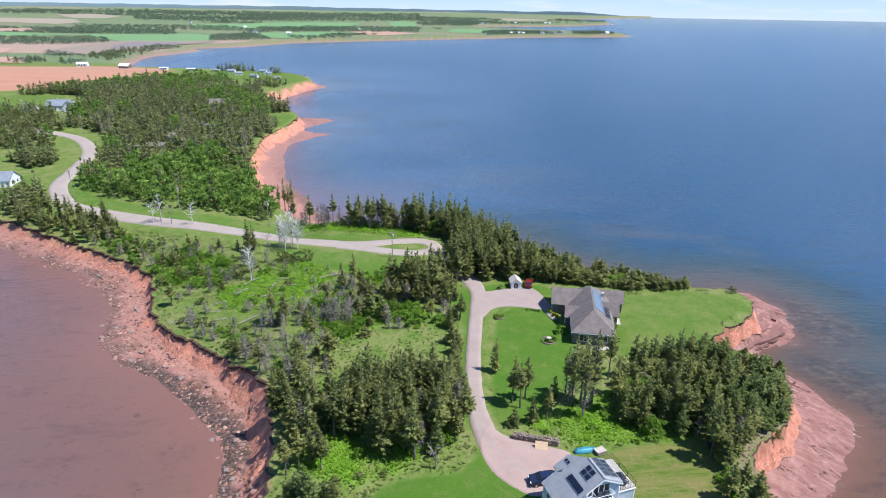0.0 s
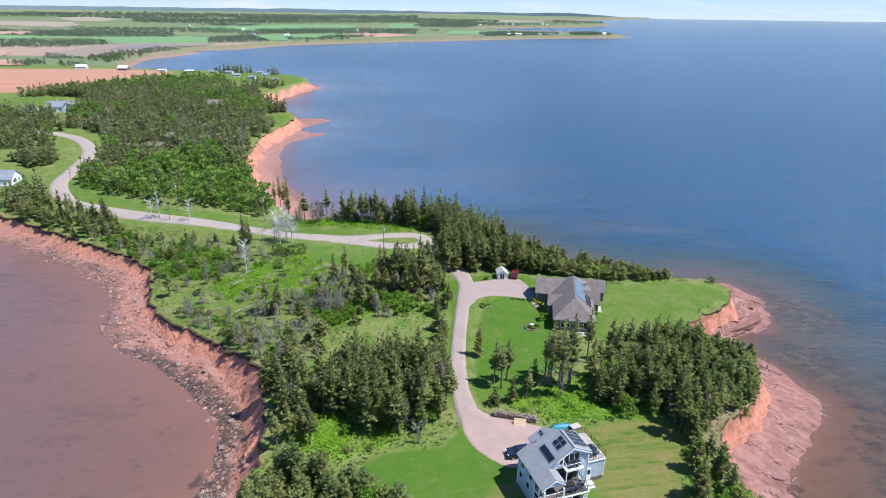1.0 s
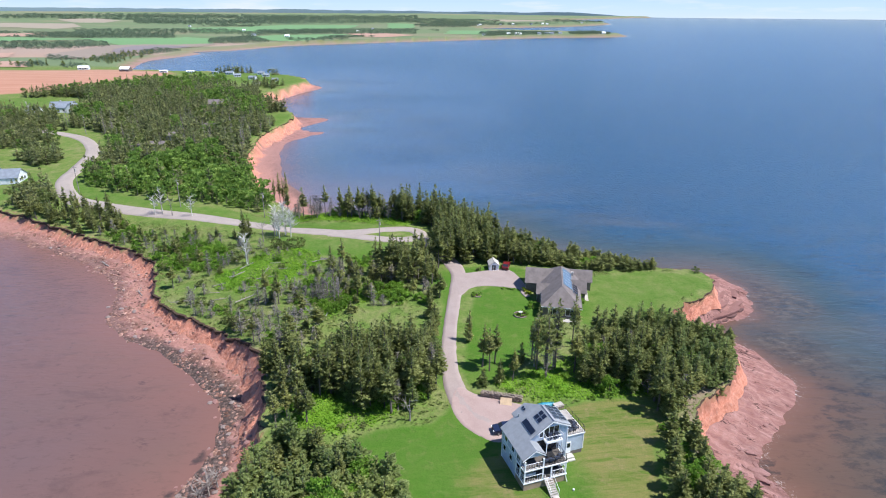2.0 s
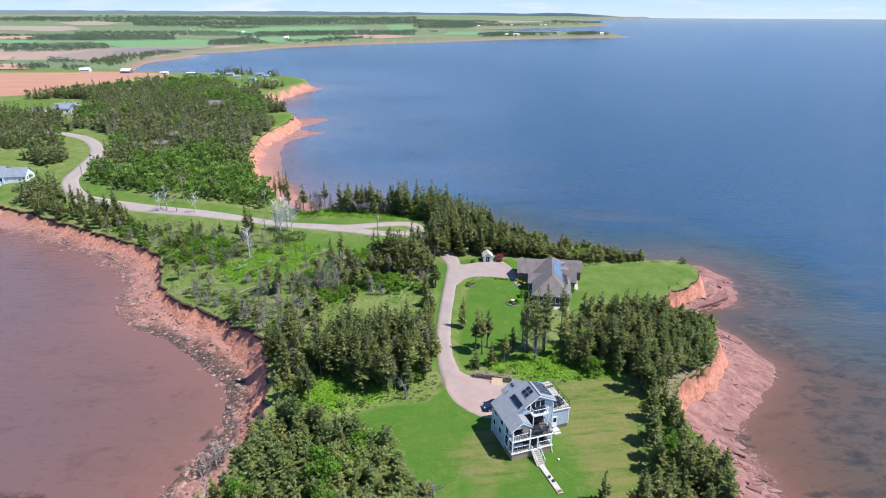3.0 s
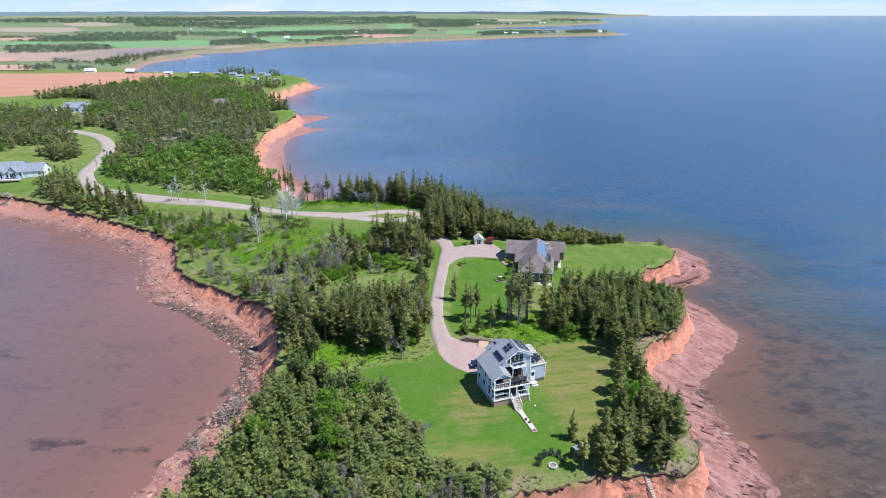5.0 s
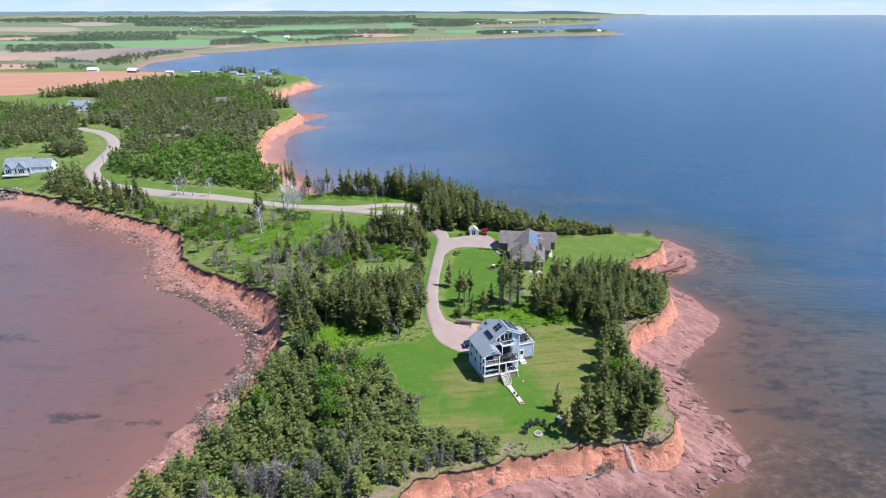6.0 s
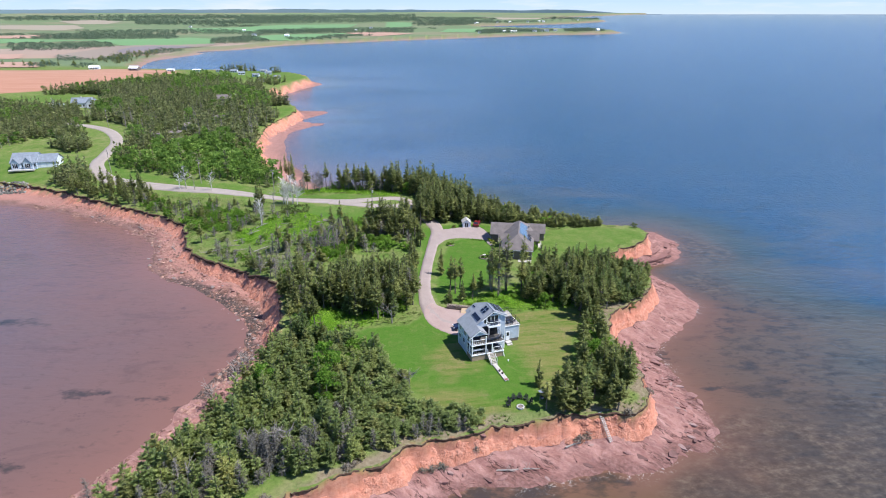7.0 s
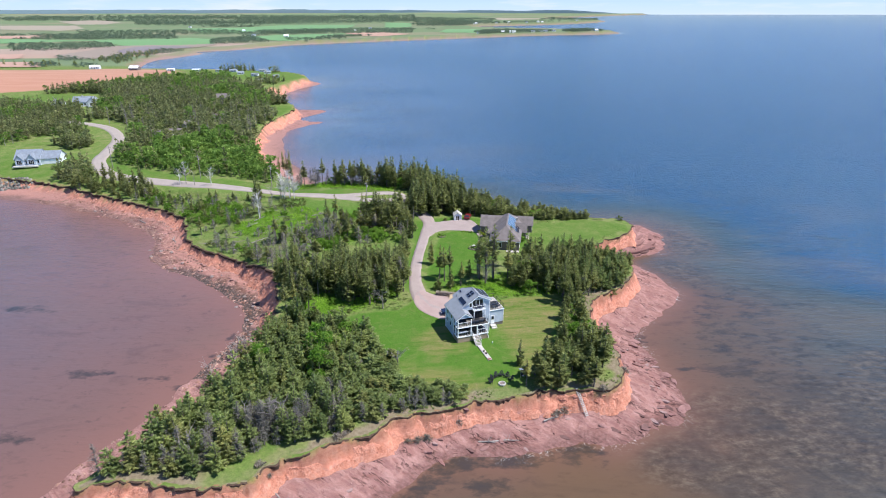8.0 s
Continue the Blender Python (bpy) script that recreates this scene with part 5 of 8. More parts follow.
for x, y in scatter(GROVE_NORTH, 1.6, RS):
    s = RS.uniform(0.85, 1.2)
    k = (2, 4, 6)[RS.randint(3)] if x > 30 else (0, 1, 2, 3)[RS.randint(4)] if x > -12 else (0, 3, 5, 4)[RS.randint(4)]
    low = 0.5 if x > 34 else 0.68 if x > 20 else 0.95 if x > -10 else 0.74
    if x < -12 and RS.rand() < 0.35:
        continue
    rest.append(("lite%d" % k if RS.rand() > 0.06 else "broad1", x, y, at_ground(x, y), s, s * low * RS.uniform(0.85, 1.1), RS.uniform(0, 6.28)))
for x, y in scatter([(-34, 174), (-16, 173), (-6, 170), (-4, 176), (-18, 181), (-46, 185), (-50, 181)], 2.2, RS):
    s = RS.uniform(0.8, 1.1)
    rest.append((("grey%d" % RS.randint(3)) if RS.rand() < 0.5 else "lite%d" % (3, 5, 4)[RS.randint(3)], x, y, at_ground(x, y), s, s, RS.uniform(0, 6.28)))
wood("north_wood", rest, "dense dark spruce belt along the north cliff")

# Scrub between the bay cliff and the road: thin spruces, dead ones, bushes.
SCRUB = [(-66, 124), (-61, 140), (-46, 146), (-32, 134), (-14, 134), (1, 129), (2, 117), (2, 108), (-8, 104), (-18, 98), (-24, 90), (-32, 90), (-39, 97), (-52, 109)]
OPEN = ((-45, 130, 9), (-37, 136, 8), (-33, 126, 6), (-51, 122, 6), (-6, 103, 9), (-14, 98, 6), (-2, 110, 6), (-58, 124, 6), (-70, 130, 6))
BUSHY = ((-66, 143, 8), (-60, 136, 6), (-15, 138, 5), (-12, 119, 4), (-6, 118, 4), (-20, 110, 4), (-26, 124, 4))
DEAD = ((-24, 118, 5), (-24, 112, 5), (-36, 111, 4), (-53, 117, 5), (-30, 104, 4))
rest = []
for x, y in scatter(SCRUB, 1.85, RS):
    r = RS.rand()
    back = step01(100, 112, y) * step01(-24, -34, x)
    kind = "lite%d" % (3, 5, 6, 4, 6)[RS.randint(5)]
    if r < 0.34 + 0.1 * back:
        kind = "grey%d" % RS.randint(3)
    elif r < 0.74 + 0.16 * back:
        kind = ("broad2", "scrub1", "scrub0", "scrub1", "grey2")[RS.randint(5)]
    if any(math.hypot(x - u, y - v) < w for u, v, w in BUSHY) and RS.rand() < 0.8:
        kind = ("broad2", "broad1", "scrub0", "broad2")[RS.randint(4)]
    elif any(math.hypot(x - u, y - v) < w for u, v, w in DEAD) and RS.rand() < 0.65:
        kind = "grey%d" % RS.randint(3)
    elif any(math.hypot(x - u, y - v) < w for u, v, w in OPEN):
        if RS.rand() < 0.84:
            continue
        kind = ("scrub1", "grey2", "broad2")[RS.randint(3)]
    if RS.rand() < 0.25 * back or (x > -20 and x < -4 and 100 < y < 110 and RS.rand() < 0.8):
        continue
    s = RS.uniform(0.6, 1.1)
    rest.append((kind, x, y, at_ground(x, y), s, s * RS.uniform(0.6, 0.85), RS.uniform(0, 6.28)))
for x, y in scatter([(-7, 138), (-2, 143), (4, 136), (3, 128), (-6, 122), (-12, 126), (-12, 133)], 1.9, RS):
    s = RS.uniform(0.85, 1.15)
    rest.append((("lite%d" % RS.randint(6)) if RS.rand() < 0.85 else "grey0", x, y, at_ground(x, y), s, s * 0.9, RS.uniform(0, 6.28)))
for x, y in scatter([(-100, 170), (-85, 162), (-64, 157), (-50, 150), (-62, 141), (-70, 134), (-80, 141), (-98, 153), (-104, 160)], 2.0, RS):
    if RS.rand() < 0.75:
        s = RS.uniform(0.6, 1.0)
        rest.append((("scrub0", "broad2", "broad2", "lite6", "grey2")[RS.randint(5)], x, y, at_ground(x, y), s, s, RS.uniform(0, 6.28)))
for x, y in scatter([(-145, 181), (-121, 184), (-108, 180), (-100, 170), (-104, 163), (-118, 164), (-140, 174)], 2.4, RS):
    s = RS.uniform(0.75, 1.05)
    rest.append((("lite%d" % RS.randint(7)) if RS.rand() < 0.8 else "scrub0", x, y, at_ground(x, y), s, s * 0.9, RS.uniform(0, 6.28)))
for x, y in scatter([(16.5, 76.5), (24, 77.5), (32, 75.5), (37, 80), (34, 88), (27, 89), (22, 84), (15, 81)], 3.2, RS):
    s = RS.uniform(0.35, 0.6)
    rest.append(("broad2", x, y, at_ground(x, y), s, s * 0.55, RS.uniform(0, 6.28)))
for zone, gap in ((2, 4.6), (4, 2.2), (5, 2.0), (3, 2.0), (6, 3.2)):
    for x, y in scatter(LUSH[zone], gap, RS):
        s = RS.uniform(0.35, 0.8)
        rest.append((("broad2", "broad2", "broad1", "scrub1")[RS.randint(4)] if zone != 2 else ("broad2", "scrub1", "grey2")[RS.randint(3)], x, y, at_ground(x, y), s, s * RS.uniform(0.6, 1.0), RS.uniform(0, 6.28)))
wood("scrub_wood", rest, "thin scrub of spruce, alder and grey dead trees")

# Woods across the neck and on the mainland.
FOREST = [(-138, 214), (-117, 201), (-100, 192), (-85, 191), (-72, 188), (-58, 183), (-60, 198), (-71, 217), (-80, 238), (-88, 260), (-91, 285), (-95, 312), (-94, 337), (-104, 352), (-113, 378), (-100, 388), (-128, 428), (-143, 470), (-183, 505), (-200, 560), (-262, 550), (-290, 480), (-305, 455), (-262, 440), (-236, 396), (-214, 330), (-190, 318), (-170, 296), (-156, 274), (-150, 246)]
LEFT_WOOD = [(-213, 246), (-211, 272), (-199, 277), (-192, 290), (-204, 302), (-222, 312), (-250, 330), (-265, 366), (-300, 376), (-330, 340), (-320, 270), (-250, 240)]
rest = []
for x, y in scatter(FOREST, 3.2, RS, keep_out=((-138, 275, 7), (-134, 288, 4), (-126, 327, 5), (-150, 395, 5), (-243, 378, 13), (-238, 366, 10))):
    n = fbm(np.array([x / 26]), np.array([y / 26]), 2)[0] + 0.8 * step01(252, 205, y) * step01(-142, -118, x) + 0.6 * step01(440, 520, y) * step01(-160, -190, x)
    kind = "farspruce%d" % RS.randint(3)
    if n > 0.30 and RS.rand() < 0.9 or RS.rand() < 0.02:
        kind = "farbroad%d" % RS.randint(2)
    elif RS.rand() < 0.10 + 0.30 * step01(240, 275, y) * step01(380, 330, y):
        kind = ("fargrey", "fargrey", "faroliv")[RS.randint(3)]
    s = RS.uniform(0.7, 1.45) * (1.0 if y > 230 else 0.9)
    rest.append((kind, x, y, at_ground(x, y), s, s * RS.uniform(0.8, 1.15), RS.uniform(0, 6.28)))
for x, y in scatter(LEFT_WOOD, 3.1, RS, keep_out=((-172, 215, 19), (-232, 356, 9))):
    s = RS.uniform(0.75, 1.15)
    n = fbm(np.array([x / 18 + 4]), np.array([y / 18]), 2)[0]
    kind = "farspruce%d" % RS.randint(3) if n < 0.02 else ("farbroad0", "farbroad1", "farbroad0", "fargrey")[RS.randint(4)]
    rest.append((kind, x, y, at_ground(x, y), s, s * 0.95, RS.uniform(0, 6.28)))
for poly, gap in (([(-188, 250), (-187, 262), (-180, 266), (-168, 252), (-167, 243), (-174, 240)], 3.0), ([(-153, 197), (-148, 206), (-141, 198), (-131, 187), (-140, 182), (-151, 188)], 3.0), ([(-205, 318), (-222, 335), (-240, 366), (-262, 366), (-300, 376), (-290, 345), (-250, 322), (-225, 308)], 3.4), ([(-318, 442), (-262, 452), (-250, 486), (-305, 474)], 3.6), ([(-238, 372), (-226, 366), (-222, 392), (-232, 396)], 3.4), ([(-130, 420), (-118, 408), (-100, 388), (-112, 384), (-140, 400), (-160, 440), (-145, 470)], 3.6), ([(-168, 512), (-143, 512), (-140, 535), (-165, 540)], 4.5),
                  ([(-240, 640), (-205, 640), (-200, 655), (-240, 660)], 4.5), ([(-182, 628), (-170, 628), (-170, 636), (-182, 636)], 4.0), ([(-420, 770), (-440, 840), (-456, 925), (-470, 1000), (-520, 1010), (-500, 850)], 11.0), ([(-900, 690), (-600, 690), (-440, 705), (-440, 730), (-600, 760), (-900, 760)], 16.0)):
    for x, y in scatter(poly, gap, RS):
        s = RS.uniform(0.8, 1.2)
        rest.append(("farspruce%d" % RS.randint(3) if RS.rand() < 0.8 else "faroliv", x, y, at_ground(x, y), s, s, RS.uniform(0, 6.28)))
wood("mainland_wood", rest, "mixed spruce and birch woodland across the neck")
FAR_WOODS = (
    (11, 0.8, [(-926, 1295), (-864, 1307), (-812, 1289), (-783, 1352), (-717, 1309), (-651, 1206), (-658, 1168), (-687, 1095), (-783, 1090)]),
    (13, 0.9, [(-1079, 1640), (-1033, 1764), (-921, 1732), (-751, 1737), (-657, 1517), (-776, 1455), (-866, 1452), (-988, 1499)]),
    (17, 0.9, [(-1156, 1948), (-733, 2093), (-598, 1900), (-363, 2127), (-331, 1937), (-512, 1720), (-764, 1767), (-938, 1766), (-1049, 1793)]),
    (11, 0.8, [(-546, 1455), (-496, 1616), (-379, 1352), (-456, 1291), (-489, 1300)]),
    (15, 0.9, [(-604, 2005), (-452, 2186), (-101, 2236), (-84, 1870), (-310, 1812), (-457, 1750)]),
    (12, 0.8, [(-384, 1518), (-308, 1486), (-292, 1705), (-229, 1500), (-252, 1480), (-339, 1395)]),
    (8, 0.62, [(-511, 941), (-493, 984), (-534, 1142), (-460, 1081), (-462, 1020), (-466, 969), (-480, 896), (-450, 850), (-495, 859)]),
    (8, 0.55, [(-541, 766), (-527, 794), (-472, 718), (-482, 690)]),
    (8, 0.55, [(-458, 723), (-444, 755), (-420, 705), (-429, 690)]),
    (8, 0.55, [(-602, 929), (-541, 897), (-503, 859), (-546, 846)]),
    (27, 1.5, [(-1473, 2996), (-1074, 3080), (-149, 3307), (-135, 3007), (-875, 2503), (-1229, 2493)]),
    (34, 1.8, [(-2311, 3280), (-1651, 3779), (-177, 3937), (-160, 3562), (-1157, 3321), (-2022, 2863)]),
    (20, 1.2, [(25, 2941), (565, 3012), (800, 3240), (500, 2960), (180, 2760), (100, 2560), (60, 2500), (-111, 2470)]),
    (9, 0.9, [(113, 1940), (189, 2103), (385, 2042), (325, 1930), (180, 1835), (120, 1790)]),
    (8, 1.0, [(407, 2043), (485, 2130), (534, 2000), (480, 1965), (400, 1950)]),
)
rest = []
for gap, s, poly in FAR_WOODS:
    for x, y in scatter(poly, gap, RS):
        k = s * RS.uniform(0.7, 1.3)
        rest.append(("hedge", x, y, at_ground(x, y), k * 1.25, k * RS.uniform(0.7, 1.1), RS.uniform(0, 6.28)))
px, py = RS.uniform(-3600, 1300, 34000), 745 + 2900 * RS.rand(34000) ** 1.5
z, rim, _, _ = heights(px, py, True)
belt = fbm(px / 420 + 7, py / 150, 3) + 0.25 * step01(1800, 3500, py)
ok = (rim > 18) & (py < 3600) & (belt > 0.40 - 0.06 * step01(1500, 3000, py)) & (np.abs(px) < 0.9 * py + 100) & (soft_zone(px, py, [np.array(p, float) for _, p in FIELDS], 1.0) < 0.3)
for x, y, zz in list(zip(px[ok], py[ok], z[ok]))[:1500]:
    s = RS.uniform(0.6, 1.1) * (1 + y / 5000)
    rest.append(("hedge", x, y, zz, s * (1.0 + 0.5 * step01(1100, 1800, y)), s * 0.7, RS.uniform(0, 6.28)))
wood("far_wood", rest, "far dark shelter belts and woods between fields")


# ---- rough grass, ferns and weeds ----
def tussocks():
    rs = np.random.RandomState(8)
    n = 90000
    x, y = rs.uniform(-105, 66, n), rs.uniform(14, 182, n)
    bed = [np.array(scatter(p, 0.36, rs)) for p in LUSH]
    x, y = np.concatenate([x] + [b[:, 0] for b in bed]), np.concatenate([y] + [b[:, 1] for b in bed])
    n = len(x)
    z, rim, sea, _ = heights(x, y, True)
    lawn = soft_zone(x, y, LAWNS, 0.3)
    lush = soft_zone(x, y, LUSH, 2.0)
    on_drive = dist_line(x, y, spline([(2, 148), (6.2, 138), (8.6, 130), (8, 121), (7, 110), (6.2, 98), (6, 88), (6.9, 79), (10, 72)], 4)) < 3.0
    on_road = dist_line(x, y, spline([(-131, 195), (-97, 179.5), (-57, 167), (-22, 158.5), (-5, 158)], 4)) < 6.5
    yard_ = (x > 7) & (x < 32) & (y > 48) & (y < 74) | (x > 7) & (x < 14) & (y < 80) & (y > 60) | (x > 8) & (x < 42) & (y > 102) & (y < 136)
    ok = (rim > 0.3) & (y > 31) & (lawn < 0.2) & ~on_drive & ~on_road & ~yard_ & (fbm(x / 5, y / 5, 3) + 0.75 * lush + 0.15 > rs.uniform(-0.3, 0.9, n))
    x, y, z, lush = x[ok], y[ok], z[ok], lush[ok]
    by = {0: [], 1: []}
    for k in range(3):
        a, up = rs.uniform(0, 6.283, len(x)), rs.uniform(0.1, 0.7, len(x))
        d = unit(np.stack([np.cos(a), np.sin(a), up], -1))
        side = unit(np.stack([-np.sin(a), np.cos(a), rs.uniform(-0.3, 0.3, len(x))], -1))
        ln = rs.uniform(0.25, 0.6, len(x)) * (1 - 0.15 * lush)
        c = np.stack([x, y, z + 0.06 + lush * np.clip(0.25 + 1.3 * fbm(x / 2.2, y / 2.2, 3), 0, 0.8) * rs.rand(len(x))], -1) + d * (ln * 0.35)[:, None]
        v, q = tufts(c, d, side, ln, ln * rs.uniform(0.4, 0.8, len(x)))
        for m, sel in ((0, lush < 0.4), (1, lush >= 0.4)):
            by[m].append(v.reshape(-1, 3, 3)[sel].reshape(-1, 3))
    for m, nm, mt, lb in ((0, "rough_grass", MEADOW, "tussocky olive rough grass on the plateau"), (1, "ferns", FERN, "bright green ferns and raspberry canes")):
        v = np.concatenate(by[m])
        tagged(new(nm, fast_mesh(nm, v, np.arange(len(v)).reshape(-1, 3), mt)), lb, "grass", kind="stuff")


tussocks()


# ---- building materials ----
def board_material(name, col, pitch, axis=2, rough=0.7):
    """Painted lap boards: fine shadow lines at the boards' pitch as relief, with faint weathering."""
    m, nt, b = material(name, rough, 0, 0.3)
    v = local(nt)
    w = nt.nodes.new("ShaderNodeTexWave")
    w.wave_profile, w.bands_direction = "SAW", "XYZ"[axis]
    w.inputs["Scale"].default_value = 0.314 / pitch * 0.5
    wire(nt, v, w.inputs["Vector"])
    n = noise_tex(nt, v, 1.3, 4)
    c = ramp(nt, n, [(0.3, tuple(k * 0.86 for k in col)), (0.7, tuple(min(1, k * 1.08) for k in col))])
    wire(nt, c, b.inputs["Base Color"])
    bump(nt, b, w.outputs["Fac"], 0.6, 0.03)
    return m


SIDING = board_material("pale_blue_siding", (0.47, 0.525, 0.60), 0.15)
WHITE_SIDING = board_material("white_siding", (0.72, 0.73, 0.75), 0.15)
GREY_SIDING = board_material("weathered_grey_siding", (0.30, 0.29, 0.28), 0.15)
TAUPE_SIDING = board_material("taupe_siding", (0.17, 0.145, 0.13), 0.15)
SKIRT = board_material("weathered_skirt_boards", (0.34, 0.255, 0.175), 0.14, 0)
WHITE = plain("white_trim_paint", (0.80, 0.80, 0.80), 0.5, vary=0.08)
METAL_ROOF = board_material("grey_metal_roof", (0.265, 0.275, 0.288), 0.45, 1, 0.42)
SHINGLE = plain("brown_grey_shingles", (0.165, 0.140, 0.132), 0.9, vary=0.3, scale=0.8, grain=9, bumpy=0.5)
SLATE = plain("blue_grey_shingles", (0.21, 0.235, 0.27), 0.8, vary=0.25, scale=0.8, grain=8, bumpy=0.4)
GLASS = plain("dark_window_glass", (0.018, 0.022, 0.028), 0.06, vary=0.2, bumpy=0, spec=0.6)
SOLAR = plain("solar_cells", (0.012, 0.016, 0.030), 0.12, vary=0.3, bumpy=0, spec=0.6)
SOLAR_BLUE = plain("blue_glass_collector", (0.10, 0.15, 0.22), 0.10, vary=0.3, bumpy=0, spec=0.8)
ALU = plain("aluminium_frame", (0.45, 0.46, 0.47), 0.4, 0.8, vary=0.1)
DECK = plain("weathered_deck_boards", (0.42, 0.38, 0.34), 0.85, vary=0.25, scale=2, grain=14)
# Porch floor boards, with the porch's shade put into a darker brown.
SHADED_DECK = plain("shaded_deck_boards", (0.125, 0.110, 0.098), 0.85, vary=0.3, scale=2, grain=14)
NEWWOOD = plain("pale_new_lumber", (0.56, 0.41, 0.26), 0.8, vary=0.2, scale=2, grain=20)
OLDWOOD = plain("split_grey_firewood", (0.27, 0.215, 0.175), 0.95, vary=0.55, scale=3, grain=15, bumpy=0.5)
BLACK = plain("black_resin", (0.022, 0.022, 0.024), 0.55, vary=0.3)
NAVY = plain("dark_cushion_fabric", (0.045, 0.055, 0.085), 0.9, vary=0.3)
PALE = plain("pale_cushion_fabric", (0.52, 0.54, 0.58), 0.9, vary=0.2)
TEAL = plain("faded_teal_hull", (0.045, 0.25, 0.33), 0.45, vary=0.25)
CAR_BLUE = plain("dark_blue_car_paint", (0.014, 0.022, 0.055), 0.22, vary=0.2, bumpy=0, spec=0.6)
CAR_RED = plain("red_car_paint", (0.17, 0.014, 0.016), 0.25, vary=0.2, bumpy=0, spec=0.6)
RUBBER = plain("tyre_rubber", (0.016, 0.016, 0.017), 0.85)
CONCRETE = plain("pale_concrete", (0.48, 0.45, 0.41), 0.9, vary=0.25, scale=1.5, grain=20)
FLOWER = leaf_material("yellow_green_shrub", (0.13, 0.20, 0.02), (0.27, 0.32, 0.03), (0.42, 0.42, 0.06), 0.3)


def thing(name, x, y, z, turn, label, cat, group="", scale=1.0):
    e = new(name)
    e.empty_display_size = 0.3
    e.matrix_world = Matrix.Translation((x, y, z)) @ Matrix.Rotation(radians(turn), 4, "Z") @ Matrix.Scale(scale, 4)
    return tagged(e, label, cat, group)


def prism(profile, y0, y1):
    """A solid with an outline in x and z, drawn out along y."""
    bm = bmesh.new()
    a = [bm.verts.new((x, y0, z)) for x, z in profile]
    b = [bm.verts.new((x, y1, z)) for x, z in profile]
    bm.faces.new(a)
    bm.faces.new(b[::-1])
    for i in range(len(a)):
        j = (i + 1) % len(a)
        bm.faces.new((a[j], a[i], b[i], b[j]))
    bmesh.ops.recalc_face_normals(bm, faces=bm.faces)
    return bm


def window(house, side, s, at, z, w, h, panes=1, name="window", frame_mat=None):
    """A framed window on a wall. side: f, b (walls of constant y), l, r (constant x); s: its middle along the wall; at: the wall's plane."""
    out = {"f": (0, -1), "b": (0, 1), "l": (-1, 0), "r": (1, 0)}[side]
    al = (1, 0) if side in "fb" else (0, 1)

    def bar(bm, a0, a1, z0, z1, d0, d1):
        xs = sorted((at * abs(out[0]) + out[0] * d0 + al[0] * a0, at * abs(out[0]) + out[0] * d1 + al[0] * a1))
        ys = sorted((at * abs(out[1]) + out[1] * d0 + al[1] * a0, at * abs(out[1]) + out[1] * d1 + al[1] * a1))
        box(bm, xs[0], xs[1], ys[0], ys[1], z0, z1)

    fr = bmesh.new()
    t = 0.09
    bar(fr, s - w / 2 - t, s - w / 2, z - t, z + h + t, -0.02, 0.05)
    bar(fr, s + w / 2, s + w / 2 + t, z - t, z + h + t, -0.02, 0.05)
    bar(fr, s - w / 2, s + w / 2, z + h, z + h + t, -0.02, 0.05)
    bar(fr, s - w / 2, s + w / 2, z - t, z, -0.02, 0.07)
    for k in range(1, panes):
        c = s - w / 2 + w * k / panes
        bar(fr, c - 0.04, c + 0.04, z, z + h, -0.02, 0.04)
    root = part(name, fr, frame_mat or WHITE, house)
    for k in range(panes):
        gl = bmesh.new()
        bar(gl, s - w / 2 + w * k / panes + (0.04 if k else 0), s - w / 2 + w * (k + 1) / panes - (0.04 if k < panes - 1 else 0), z, z + h, -0.02, 0.015)
        part("pane", gl, GLASS, root)
    return root


def railing(house, a, b, z, h=1.0, step=0.4, mat_=None, name="railing"):
    """Posts, two rails and balusters between two points of a deck."""
    mat_ = mat_ or WHITE
    bm = bmesh.new()
    a, b = Vector((*a, z)), Vector((*b, z))
    up = Vector((0, 0, h))
    n = max(2, int((b - a).length / 1.7) + 1)
    for k in range(n):
        p = a.lerp(b, k / (n - 1))
        tube(bm, p, p + up * 1.05, 0.042, n=4)
    tube(bm, a + up, b + up, 0.036, n=4)
    tube(bm, a + up * 0.12, b + up * 0.12, 0.026, n=4)
    m = int((b - a).length / step)
    for k in range(1, m):
        p = a.lerp(b, k / m)
        tube(bm, p + up * 0.12, p + up, 0.016, n=3)
    return part(name, bm, mat_, house)


def solar(house, corner, along, up, rows, cols, mat_=None, gap=0.04):
    """A field of panels lying on a roof slope: corner, the vectors of one panel along and up the slope."""
    c, u, v = Vector(corner), Vector(along), Vector(up)
    n = u.cross(v).normalized() * (1 if u.cross(v).z > 0 else -1)
    for i in range(cols):
        for j in range(rows):
            p = c + u * i + v * j + n * 0.09
            uu, vv = u * (1 - gap / u.length), v * (1 - gap / v.length)
            fr = slab([p, p + uu, p + uu + vv, p + vv], 0.05)
            panel = part("solar_panel", fr, ALU, house)
            e = 0.05
            du, dv = u.normalized() * e, v.normalized() * e
            q = p + n * 0.012
            part("glass_sheet", slab([q + du + dv, q + uu - du + dv, q + uu + vv - du - dv, q + vv + du - dv], 0.01), mat_ or SOLAR, panel)


